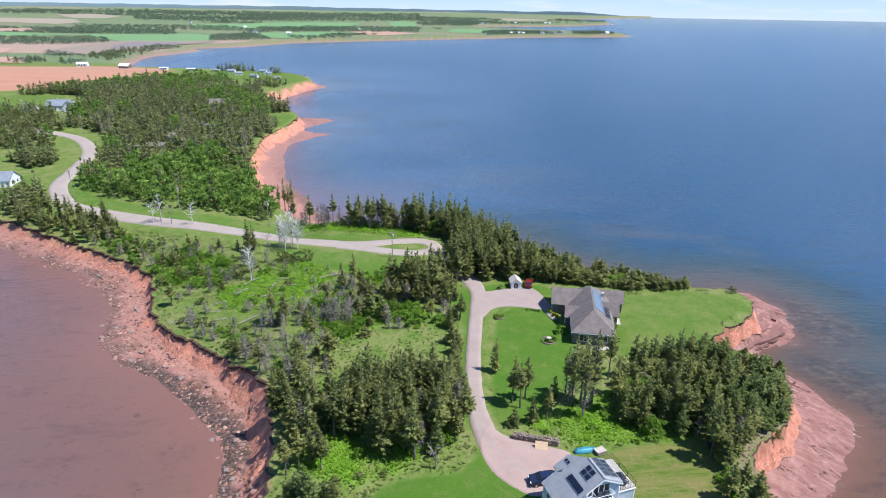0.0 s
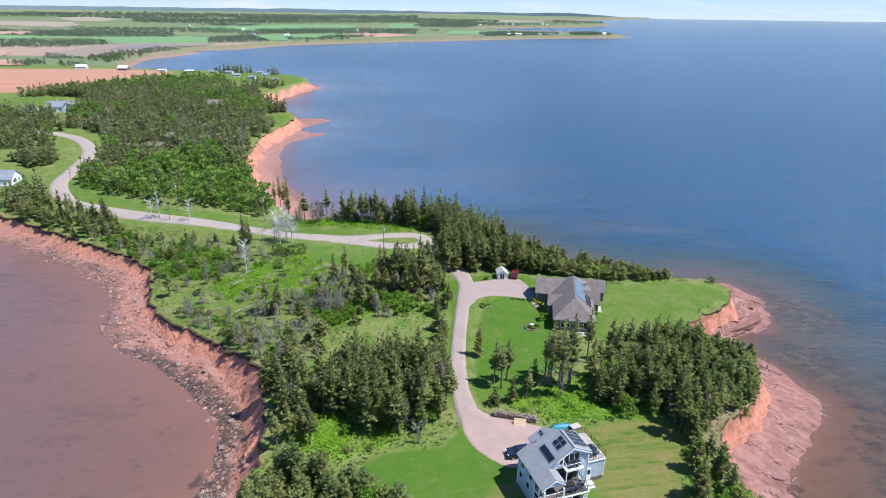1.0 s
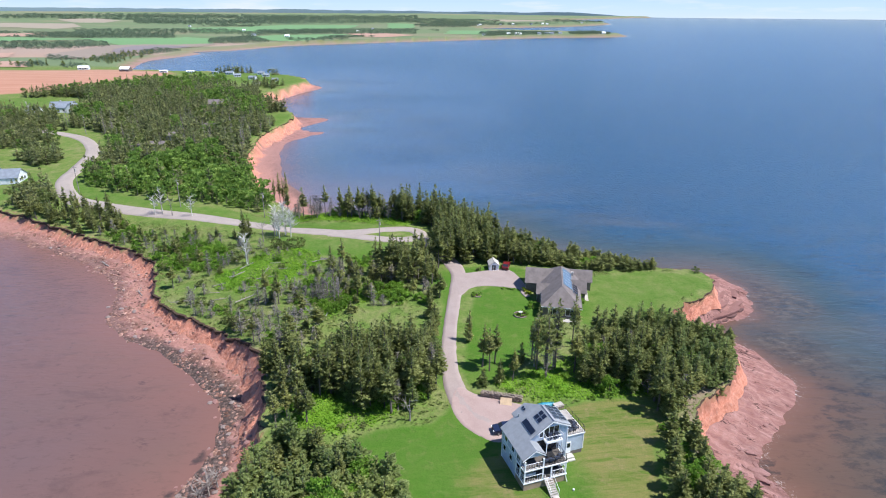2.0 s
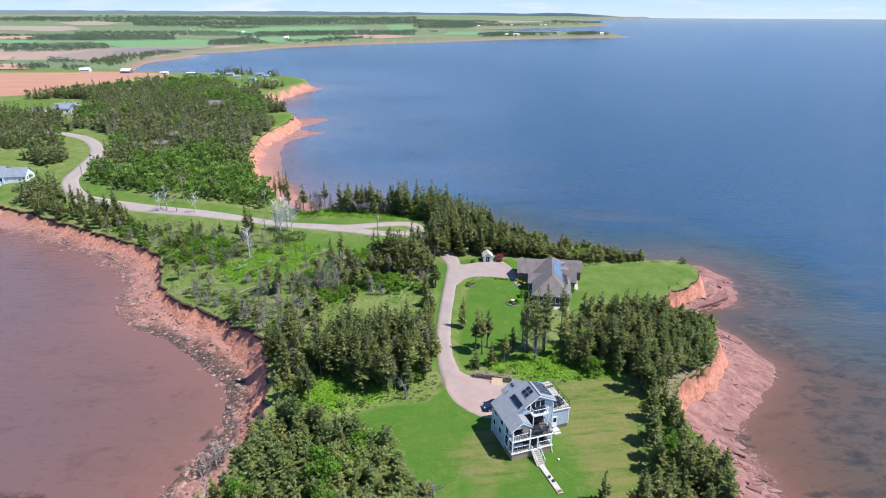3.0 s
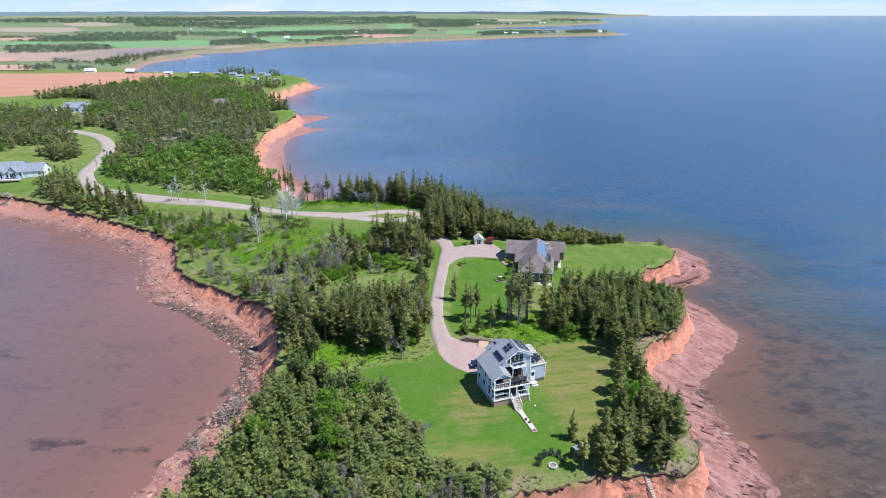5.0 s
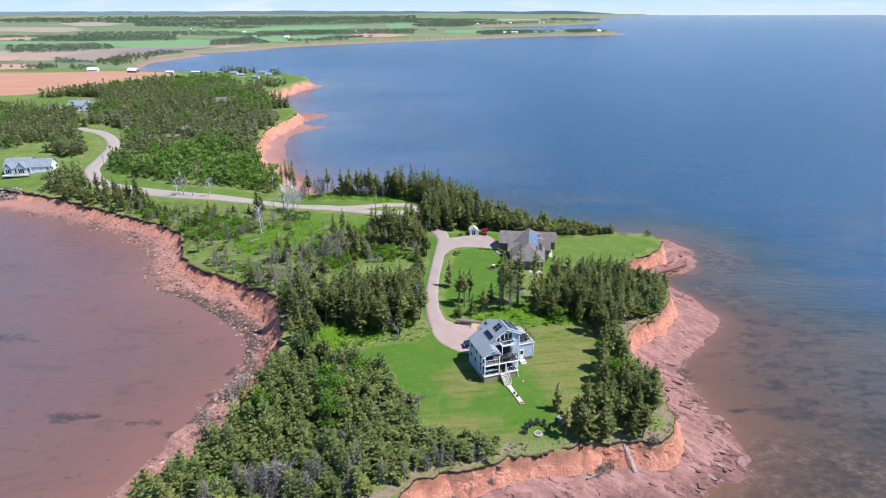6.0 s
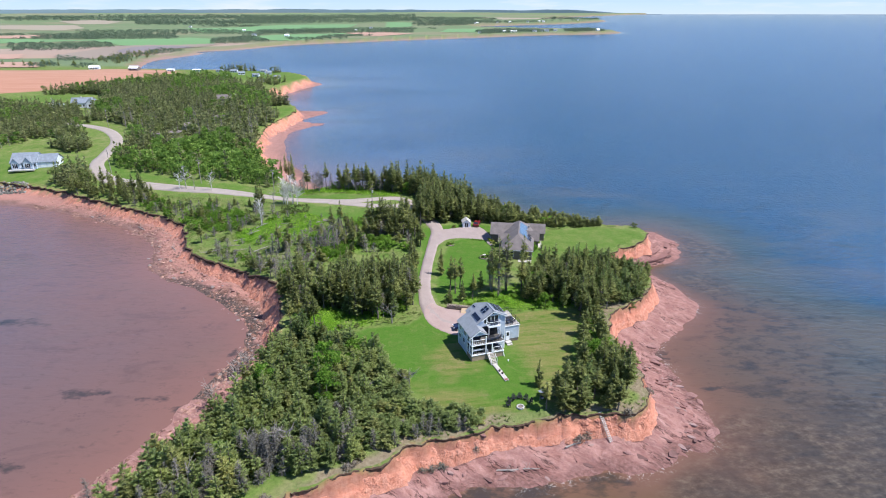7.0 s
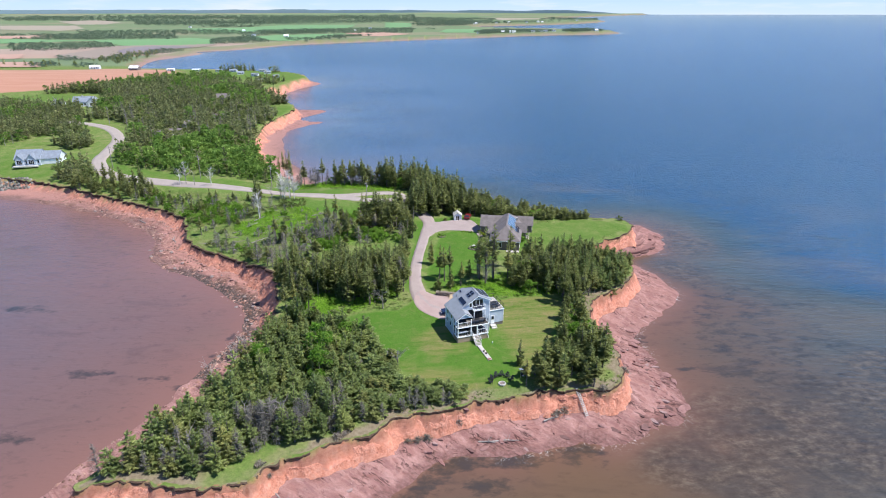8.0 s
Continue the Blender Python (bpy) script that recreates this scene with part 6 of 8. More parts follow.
# ---- the pale blue house on the point ----
def blue_house():
    h = thing("house", 16.45, 53.95, at_ground(19, 58) - 0.05, 19, "pale blue sided three-storey house with grey metal roof and stacked porches", "house")
    ridge_u, ridge_z, eave_z, sl = 5.5, 9.2, 5.45, 0.682
    wall = [(0.05, -0.3), (8.2, -0.3), (8.2, 7.74), (ridge_u, ridge_z - 0.12), (0.05, eave_z - 0.1)]
    part("wall", prism(wall, 2.8, 6.3), SIDING, h)
    part("rear_wall", prism([(0.05, -0.3), (8.2, -0.3), (8.2, 6.0), (4.0, eave_z + 4.0 * sl - 0.7), (2.1, eave_z + 2.1 * sl - 0.16), (0.05, eave_z - 0.1)], 6.3, 7.8), SIDING, h)
    part("rear_wall", prism([(2.1, -0.3), (8.2, -0.3), (8.2, 5.9), (4.0, eave_z + 4.0 * sl - 0.9), (2.1, eave_z + 2.1 * sl - 0.2)], 7.8, 8.6), SIDING, h)
    roof_l = lambda u, v: (u, v, eave_z + sl * u)
    part("roof_slope", slab([roof_l(-0.25, 0.3), roof_l(1.75, 0.3), roof_l(1.75, 2.5), roof_l(ridge_u, 2.45), roof_l(ridge_u, 6.4), roof_l(4.0, 8.85), roof_l(1.9, 8.85), roof_l(1.9, 8.0), roof_l(-0.25, 8.0)], 0.16), METAL_ROOF, h)
    rr = lambda u, v: (u, v, ridge_z - 0.48 * (u - ridge_u))
    part("roof_slope", slab([rr(ridge_u, 2.45), rr(8.45, 2.45), rr(8.45, 7.0), rr(ridge_u, 6.4)], 0.16), METAL_ROOF, h)
    part("roof_slope", slab([rr(ridge_u, 6.4), rr(8.45, 7.0), (8.45, 8.85, 6.1), roof_l(4.0, 8.85)], 0.16), METAL_ROOF, h)
    pz = eave_z + sl * 1.75
    part("porch_roof", slab([(1.75, 0.3, pz), (3.35, 0.3, pz - 1.05), (3.35, 2.8, pz - 1.05), (1.75, 2.8, pz)], 0.14), METAL_ROOF, h)
    part("ridge_cap", tube(bmesh.new(), (ridge_u, 2.45, ridge_z + 0.01), (ridge_u, 6.4, ridge_z + 0.01), 0.09, n=6), METAL_ROOF, h)
    # Fascia boards
    fb = bmesh.new()
    for a, b in (((-0.25, eave_z - 0.17 - 0.16), (1.75, pz - 0.17)), ((1.75, pz - 0.17), (3.35, pz - 1.22))):
        slab([(a[0], 0.27, a[1]), (b[0], 0.27, b[1]), (b[0], 0.31, b[1]), (a[0], 0.31, a[1])], 0.16, fb)
    part("fascia", fb, WHITE, h, "white fascia")
    fb = bmesh.new()
    for a, b in (((3.0, eave_z + 3.0 * sl - 0.18), (ridge_u, ridge_z - 0.17)), ((ridge_u, ridge_z - 0.17), (8.45, ridge_z - 0.48 * 2.95 - 0.17))):
        slab([(a[0], 2.43, a[1]), (b[0], 2.43, b[1]), (b[0], 2.48, b[1]), (a[0], 2.48, a[1])], 0.2, fb)
    part("fascia", fb, WHITE, h, "white fascia")
    part("porch_gable", prism([(0.0, 5.3), (3.1, 5.3), (1.75, pz - 0.2)], 0.5, 0.58), SIDING, h)
    # Porch: skirt, decks, posts
    part("skirt", boxes((0.0, 6.75, 0.0, 0.08, -0.4, 1.25), (0.0, 0.08, 0.08, 2.8, -0.4, 1.25), (6.67, 6.75, 0.08, 2.8, -0.4, 1.25)), SKIRT, h, "weathered board skirt")
    part("deck", boxes((-0.12, 6.88, -0.12, 2.8, 1.29, 1.45)), WHITE, h)
    part("deck", boxes((-0.12, 6.88, -0.12, 2.8, 3.47, 3.65)), WHITE, h)
    part("deck_floor", boxes((0.0, 6.75, 0.0, 2.8, 1.45, 1.47)), SHADED_DECK, h)
    part("deck_floor", boxes((0.0, 6.75, 0.0, 2.8, 3.65, 3.67)), SHADED_DECK, h)
    for u, top in ((0.06, 5.25), (2.95, 5.15), (4.3, 3.4), (6.62, 3.4)):
        part("post", boxes((u - 0.09, u + 0.09, -0.06, 0.12, 1.47, top)), WHITE, h)
    part("post", boxes((-0.03, 0.15, 1.35, 1.53, 1.47, 5.15)), WHITE, h)
    for z in (1.47, 3.67):
        railing(h, (0.1, 0.0), (2.9, 0.0), z)
        railing(h, (0.06, 0.1), (0.06, 2.7), z)
        railing(h, (6.68, 0.05), (6.68, 2.75), z, mat_=BLACK if z > 3 else None)
    railing(h, (4.4, 0.0), (6.6, 0.0), 1.47)
    railing(h, (3.0, 0.0), (6.6, 0.0), 3.67, mat_=BLACK)
    # Brace at the right end of the lower porch
    part("brace", tube(tube(bmesh.new(), (6.6, 0.1, 3.3), (5.9, 1.6, 1.5), 0.05, n=4), (6.95, -0.3, -0.1), (6.65, 0.0, 1.2), 0.07, n=4), WHITE, h)
    # Windows and doors behind the porches
    # Sliding doors are widened and black-framed to deepen the porches' shade.
    for z in (1.5, 3.7):
        window(h, "f", 1.65, 2.8, z, 2.9, 1.7 if z > 3 else 1.9, 3, "sliding_door", BLACK)
        window(h, "f", 4.85, 2.8, z, 3.1, 2.05, 3, "sliding_door", BLACK)
    window(h, "f", 5.45, 2.8, 6.15, 2.35, 1.8, 3, "balcony_door")
    window(h, "f", 3.85, 2.8, 6.45, 0.5, 0.95)
    part("gable_vent", boxes((5.35, 5.65, 2.74, 2.8, 8.3, 8.55)), GLASS, h)
    for v, z in ((4.0, 3.9), (6.4, 3.9), (4.6, 1.9), (6.8, 1.9)):
        window(h, "l", v, 0.05, z, 0.8, 0.95)
    for u0, u1, v0, v1 in ((-0.01, 0.13, 2.74, 2.88), (-0.01, 0.13, 7.68, 7.82), (8.12, 8.26, 2.74, 2.88)):
        part("corner_board", boxes((u0, u1, v0, v1, -0.2, 5.1 if u0 < 1 else 6.9)), WHITE, h)
    part("belt_board", boxes((0.0, 0.045, 2.9, 7.7, 3.42, 3.58)), WHITE, h)
    # Balcony
    part("balcony", boxes((4.2, 6.9, 1.75, 2.8, 5.85, 6.08)), WHITE, h)
    for a, b in (((4.25, 1.8), (6.85, 1.8)), ((4.25, 1.8), (4.25, 2.75)), ((6.85, 1.8), (6.85, 2.75))):
        railing(h, a, b, 6.08, 0.95)
    for u in (4.3, 6.8):
        part("post", boxes((u - 0.06, u + 0.06, 1.78, 1.9, 3.67, 5.85)), WHITE, h)
    # Solar collectors on both slopes
    solar(h, roof_l(2.25, 2.95), (0, 3.2, 0), (0.86, 0, 0.86 * sl), 1, 1)
    solar(h, roof_l(3.85, 3.75), (0, 0.88, 0), (0.68, 0, 0.68 * sl), 2, 2)
    solar(h, roof_l(3.3, 7.5), (0, 0.5, 0), (0.42, 0, 0.42 * sl), 1, 2)
    for i in range(2):
        solar(h, rr(6.05 + 1.12 * i, 3.2), (0, 0.85, 0), (1.06, 0, -0.509), 1, 4)
    part("roof_vent", tube(bmesh.new(), (2.4, 7.4, 6.9), (2.4, 7.4, 7.6), 0.12, 0.1, 6), METAL_ROOF, h)
    # Side wing with a roof terrace
    part("wing_wall", boxes((8.2, 12.3, 4.6, 10.2, 0.75, 3.75)), SIDING, h)
    part("wing_skirt", boxes((8.22, 12.26, 4.64, 10.16, -0.4, 0.75)), TAUPE_SIDING, h, "brown-grey skirt board")
    part("terrace_fascia", boxes((8.2, 12.45, 4.45, 10.35, 3.75, 3.9)), WHITE, h)
    part("terrace_floor", boxes((8.2, 12.35, 4.55, 10.25, 3.9, 3.95)), DECK, h)
    for a, b in (((8.3, 4.55), (12.35, 4.55)), ((12.35, 4.55), (12.35, 10.25)), ((8.3, 10.25), (12.35, 10.25))):
        railing(h, a, b, 3.95, mat_=BLACK)
    part("corner_board", boxes((12.22, 12.36, 4.54, 4.68, 0.75, 3.75)), WHITE, h)
    part("corner_board", boxes((8.27, 8.41, 4.54, 4.6, 0.75, 3.75)), WHITE, h)
    d = part("door", boxes((9.35, 10.2, 4.53, 4.6, 0.55, 2.6)), WHITE, h)
    part("pane", boxes((9.5, 10.05, 4.5, 4.53, 1.6, 2.4)), GLASS, d)
    part("step", boxes((9.2, 10.4, 3.6, 4.53, 0.28, 0.45), (9.2, 10.4, 3.2, 3.6, -0.1, 0.22)), CONCRETE, h)
    # Front stair
    st = part("stair", boxes((3.2, 3.28, -2.35, -0.1, -0.2, 0.02)), WHITE, h)
    for u in (3.22, 4.42):
        part("stringer", slab([(u - 0.05, -0.1, 1.4), (u + 0.05, -0.1, 1.4), (u + 0.05, -2.4, 0.12), (u - 0.05, -2.4, 0.12)], 0.24), DECK, st)
    for i in range(8):
        part("tread", boxes((3.25, 4.4, -0.42 - 0.28 * i, -0.12 - 0.28 * i, 1.22 - 0.16 * i, 1.27 - 0.16 * i)), DECK, st)
    for u in (3.2, 4.45):
        rb = tube(bmesh.new(), (u, -0.1, 2.35), (u, -2.35, 1.05), 0.04, n=4)
        for s in (0.05, 0.5, 0.95):
            tube(rb, (u, -0.1 - 2.25 * s, 1.3 - 1.25 * s), (u, -0.1 - 2.25 * s, 2.35 - 1.3 * s), 0.04, n=4)
        part("handrail", rb, WHITE, st)
    return h


HOUSE = blue_house()
HM = HOUSE.matrix_world.copy()


def in_house(u, v, z):
    p = HM @ Vector((u, v, z))
    return p.x, p.y, p.z


BLEACHED = plain("bleached_boards", (0.50, 0.46, 0.42), 0.85, vary=0.3, scale=1.5, grain=14)


def walkway():
    w = thing("boardwalk", *in_house(3.82, -2.4, 0.16), 19, "pale wooden boardwalk leading from the porch stair over the lawn", "boardwalk")
    for i in range(38):
        part("plank", boxes((-0.42, 0.42, -0.16 - 0.155 * i, -0.02 - 0.155 * i, 0.06, 0.10)), BLEACHED, w)
    part("joist", boxes((-0.4, -0.33, -5.9, 0, -0.3, 0.06), (0.33, 0.4, -5.9, 0, -0.3, 0.06)), DECK, w)


walkway()
for k, (v, label) in enumerate(((-5.1, "small black plant pot standing on the boardwalk"), (-6.0, "small black plant pot standing on the boardwalk"))):
    pot = thing("plant_pot", *in_house(3.72 + 0.18 * k, v, 0.26), 0, label, "plant pot", "pots on the boardwalk")
    part("pot", tube(bmesh.new(), (0, 0, 0), (0, 0, 0.3), 0.17, 0.22, 10), BLACK, pot)
    part("soil", tube(bmesh.new(), (0, 0, 0.28), (0, 0, 0.31), 0.2, 0.19, 10), SOD_SOIL, pot)
mat = thing("doormat", *in_house(3.82, -7.9, 0.26), 19, "faded red doormat at the end of the boardwalk", "doormat")
part("mat", boxes((-0.36, 0.36, -0.28, 0.22, 0, 0.02), bevel=0.006), plain("faded_red_weave", (0.24, 0.085, 0.065), 0.95, vary=0.4), mat)
for x, y in ((23.7, 54.2),):
    pail = thing("bucket", x, y, at_ground(x, y), 0, "small white plastic bucket standing on the lawn", "bucket")
    part("body", tube(bmesh.new(), (0, 0, 0), (0, 0, 0.26), 0.11, 0.14, 12), WHITE, pail)
    part("lid", tube(bmesh.new(), (0, 0, 0.26), (0, 0, 0.285), 0.15, 0.15, 12), WHITE, pail)


def patio_chair(x, y, z, turn, label, cushion, frame_mat, group):
    c = thing("patio_chair", x, y, z, turn, label, "chair", group)
    part("seat", boxes((-0.34, 0.34, -0.36, 0.34, 0.30, 0.45), bevel=0.03), cushion, c)
    part("backrest", boxes((-0.34, 0.34, 0.26, 0.40, 0.45, 0.88), bevel=0.03), cushion, c)
    for s in (-1, 1):
        part("armrest", boxes((s * 0.38 - 0.05, s * 0.38 + 0.05, -0.36, 0.40, 0.55, 0.62)), frame_mat, c)
        for v in (-0.3, 0.34):
            part("leg", boxes((s * 0.38 - 0.03, s * 0.38 + 0.03, v - 0.03, v + 0.03, 0, 0.55)), frame_mat, c)
    return c


def patio_table(x, y, z, turn, label, mat_, r=0.45, high=0.45):
    t = thing("patio_table", x, y, z, turn, label, "table")
    part("tabletop", boxes((-r * 1.3, r * 1.3, -r, r, high - 0.05, high), bevel=0.015), mat_, t)
    for i in (-1, 1):
        for j in (-1, 1):
            part("leg", boxes((i * r * 1.15 - 0.03, i * r * 1.15 + 0.03, j * r * 0.85 - 0.03, j * r * 0.85 + 0.03, 0, high - 0.05)), BLACK, t)


def sofa(x, y, z, turn, w, label, cushion):
    s = thing("outdoor_sofa", x, y, z, turn, label, "sofa")
    part("base", boxes((-w / 2, w / 2, -0.38, 0.40, 0.06, 0.26)), BLACK, s)
    for k in range(int(w / 0.65)):
        a = -w / 2 + 0.08 + k * (w - 0.16) / int(w / 0.65)
        part("cushion", boxes((a, a + (w - 0.2) / int(w / 0.65), -0.36, 0.24, 0.26, 0.42), bevel=0.03), cushion, s)
        part("cushion", boxes((a, a + (w - 0.2) / int(w / 0.65), 0.22, 0.36, 0.42, 0.82), bevel=0.03), cushion, s)
    for k in (-1, 1):
        part("armrest", boxes((k * w / 2 - 0.06, k * w / 2 + 0.06, -0.38, 0.40, 0.26, 0.6)), BLACK, s)


for u, v, f, c in ((3.6, 0.7, 180, NAVY), (4.5, 0.6, 170, NAVY), (5.4, 0.7, 185, NAVY), (6.2, 1.0, 230, NAVY)):
    patio_chair(*in_house(u, v, 3.67), 19 + f, "black patio chair with dark cushions on the upper deck", c, BLACK, "upper deck chairs")
patio_table(*in_house(4.8, 1.55, 3.67), 19, "low black patio table on the upper deck", BLACK)
sofa(*in_house(1.5, 2.2, 3.67), 19, 2.0, "dark outdoor sofa in the shade of the upper porch", NAVY)
sofa(*in_house(1.3, 1.0, 1.47), 199, 2.0, "pale cushioned outdoor sofa on the lower porch", PALE)
patio_chair(*in_house(2.6, 1.8, 1.47), 19 + 60, "dark cushioned patio chair on the lower porch", NAVY, BLACK, "lower porch chairs")
patio_chair(*in_house(5.3, 1.2, 1.47), 19 - 20, "dark cushioned patio chair on the lower porch", NAVY, BLACK, "lower porch chairs")
patio_chair(*in_house(6.0, 0.9, 1.47), 19 + 10, "dark cushioned patio chair on the lower porch", NAVY, BLACK, "lower porch chairs")
for u, v, f in ((9.4, 5.4, 0), (10.3, 5.3, 0), (11.3, 5.5, 20), (11.6, 6.6, 90), (9.2, 6.6, -90)):
    patio_chair(*in_house(u, v, 3.95), 19 + f, "black patio chair with dark cushions on the roof terrace", NAVY, BLACK, "roof terrace chairs")
patio_table(*in_house(10.4, 6.5, 3.95), 19, "dark patio table on the roof terrace", BLACK, 0.6, 0.72)
patio_chair(*in_house(5.2, 2.3, 6.08), 19, "dark patio chair on the small balcony", NAVY, BLACK, "balcony chairs")
patio_chair(*in_house(6.2, 2.3, 6.08), 19, "dark patio chair on the small balcony", NAVY, BLACK, "balcony chairs")


def gabled(h, u0, u1, v0, v1, z0, eave, ridge, wall_mat, roof_mat, along="v", over=0.35, ends=True):
    """Walls and a pitched roof on a rectangle; the ridge runs along u or v."""
    if along == "v":
        m = (u0 + u1) / 2
        part("wall", prism([(u0, z0), (u1, z0), (u1, eave - 0.1), (m, ridge - 0.14), (u0, eave - 0.1)], v0, v1), wall_mat, h)
        k = (ridge - eave) / (m - u0)
        for a, s in ((u0, -1), (u1, 1)):
            part("roof_slope", slab([(a + s * over, v0 - over, eave - k * over), (m, v0 - over, ridge), (m, v1 + over, ridge), (a + s * over, v1 + over, eave - k * over)], 0.14), roof_mat, h)
    else:
        m = (v0 + v1) / 2
        bm = prism([(v0, z0), (v1, z0), (v1, eave - 0.1), (m, ridge - 0.14), (v0, eave - 0.1)], u0, u1)
        for vert in bm.verts:
            vert.co = Vector((vert.co.y, vert.co.x, vert.co.z))
        bmesh.ops.recalc_face_normals(bm, faces=bm.faces)
        part("wall", bm, wall_mat, h)
        k = (ridge - eave) / (m - v0)
        for a, s in ((v0, -1), (v1, 1)):
            part("roof_slope", slab([(u0 - over, a + s * over, eave - k * over), (u1 + over, a + s * over, eave - k * over), (u1 + over, m, ridge), (u0 - over, m, ridge)], 0.14), roof_mat, h)


def hipped(h, u0, u1, v0, v1, z0, eave, ridge, w0, w1, wall_mat, roof_mat, over=0.4):
    """Walls and a hip roof whose ridge runs along v from w0 to w1."""
    part("wall", boxes((u0, u1, v0, v1, z0, eave - 0.05)), wall_mat, h)
    m = (u0 + u1) / 2
    a, b, c, d = (u0 - over, v0 - over, eave), (u1 + over, v0 - over, eave), (u1 + over, v1 + over, eave), (u0 - over, v1 + over, eave)
    r0, r1 = (m, w0, ridge), (m, w1, ridge)
    for o in ([a, b, r0], [b, c, r1, r0], [c, d, r1], [d, a, r0, r1]):
        part("roof_slope", slab(o, 0.14), roof_mat, h)
    part("fascia", boxes((u0 - over, u1 + over, v0 - over - 0.03, v0 - over + 0.02, eave - 0.24, eave - 0.05), (u0 - over - 0.03, u0 - over + 0.02, v0 - over, v1 + over, eave - 0.24, eave - 0.05)), WHITE, h)


# ---- the brown-roofed bungalow ----
def bungalow():
    h = thing("bungalow", 26.6, 105.7, at_ground(30, 114) - 0.1, -9, "long brown-shingled bungalow with hip roof and rooftop solar collectors", "house")
    hipped(h, 0.3, 8.6, 0.3, 19.6, -0.3, 2.85, 6.0, 4.6, 16.2, TAUPE_SIDING, SHINGLE)
    gabled(h, -3.7, 4.4, 12.8, 20.2, -0.3, 2.75, 5.0, TAUPE_SIDING, SHINGLE, "u")
    gabled(h, -0.9, 2.5, 7.2, 11.0, -0.3, 2.7, 4.3, TAUPE_SIDING, SHINGLE, "u")
    gabled(h, 6.5, 11.9, 15.8, 20.4, -0.3, 2.7, 4.6, TAUPE_SIDING, SHINGLE, "u")
    gabled(h, 5.2, 10.2, 9.4, 13.4, -0.3, 2.7, 4.7, TAUPE_SIDING, SHINGLE, "u")
    window(h, "r", 11.4, 10.2, 0.5, 2.2, 1.7, 2)
    for v in (14.6, 18.2):
        d = part("garage_door", boxes((-3.78, -3.7, v - 1.25, v + 1.25, 0, 2.15)), WHITE, h, "white garage door")
        for k in range(1, 4):
            part("panel", boxes((-3.8, -3.78, v - 1.2, v + 1.2, 0.54 * k - 0.02, 0.54 * k + 0.02)), ALU, d)
    window(h, "l", 9.1, -0.9, 0.2, 1.0, 1.9, 1, "front_door")
    window(h, "l", 3.2, 0.3, 0.9, 1.6, 1.2, 2)
    window(h, "f", 2.6, 0.3, 0.8, 1.8, 1.4, 2)
    window(h, "f", 6.4, 0.3, 0.8, 1.8, 1.4, 2)
    for v in (3.0, 7.0):
        window(h, "r", v, 8.6, 0.4, 1.8, 1.8, 2)
    window(h, "r", 18, 11.9, 0.6, 2.4, 1.6, 3)
    k = (6.0 - 2.85) / 4.55
    for i in range(6):
        solar(h, (4.75, 6.2 + 1.55 * i, 6.0 - 0.3 * k), (0, 1.5, 0), (2.2, 0, -2.2 * k), 1, 1, SOLAR_BLUE)
    part("chimney", boxes((7.0, 7.5, 15.0, 15.5, 3.0, 5.0)), CONCRETE, h)
    part("terrace", boxes((8.7, 11.2, 10.0, 15.6, -0.25, 0.12)), DECK, h, "weathered patio deck")
    for i in range(4):
        solar(h, (7.05, 5.4 + 1.2 * i, 6.0 - 2.5 * k), (0, 1.12, 0), (1.25, 0, -1.25 * k), 1, 1)
    part("terrace", boxes((5.0, 8.6, -1.5, 0.2, -0.25, 0.1)), DECK, h, "weathered patio deck")


bungalow()
gz = at_ground(18.2, 132)
sh = thing("garden_shed", 16.9, 131.2, gz, 4, "small white garden shed with pale gable roof", "shed", scale=0.86)
gabled(sh, 0, 2.9, 0, 3.2, -0.1, 2.1, 3.2, WHITE_SIDING, CONCRETE, "v", 0.25)
window(sh, "f", 1.35, 0, 0.15, 1.2, 1.75, 2, "double_door")
window(sh, "l", 1.6, 0, 0.9, 0.7, 0.8)


def car(x, y, turn, paint, label):
    c = thing("car", x, y, at_ground(x, y) + 0.13, turn, label, "car")
    body = [(-2.15, 0.32), (2.15, 0.32), (2.2, 0.62), (2.05, 0.86), (1.15, 0.98), (0.55, 1.42), (-1.2, 1.46), (-1.95, 1.02), (-2.18, 0.9)]
    bm = prism(body, -0.88, 0.88)
    for v in bm.verts:
        if v.co.z > 1.2:
            v.co.y *= 0.8
    bmesh.ops.bevel(bm, geom=list(bm.edges), offset=0.05, segments=2, affect="EDGES")
    b = part("body", bm, paint, c, smooth=False)
    for s in (-1, 1):
        part("side_window", slab([(-1.15, s * 0.83, 1.0), (0.9, s * 0.83, 1.0), (0.5, s * 0.745, 1.36), (-1.1, s * 0.745, 1.38)], 0.02), GLASS, b)
    part("windscreen", slab([(1.10, -0.74, 1.04), (1.10, 0.74, 1.04), (0.62, 0.64, 1.41), (0.62, -0.64, 1.41)], 0.02), GLASS, b)
    part("rear_window", slab([(-1.96, -0.72, 1.06), (-1.96, 0.72, 1.06), (-1.30, 0.64, 1.44), (-1.30, -0.64, 1.44)], 0.02), GLASS, b)
    for s in (-1, 1):
        part("headlight", boxes((2.1, 2.19, s * 0.62 - 0.18, s * 0.62 + 0.18, 0.62, 0.78)), WHITE, b)
        part("tail_light", boxes((-2.22, -2.1, s * 0.68 - 0.14, s * 0.68 + 0.14, 0.74, 0.92)), CAR_RED, b)
        for u in (-1.3, 1.35):
            w = part("wheel", tube(bmesh.new(), (u, s * 0.70, 0.2), (u, s * 0.9, 0.2), 0.33, n=14), RUBBER, c)
            part("rim", tube(bmesh.new(), (u, s * 0.89, 0.2), (u, s * 0.915, 0.2), 0.2, n=10), ALU, w)
    return c


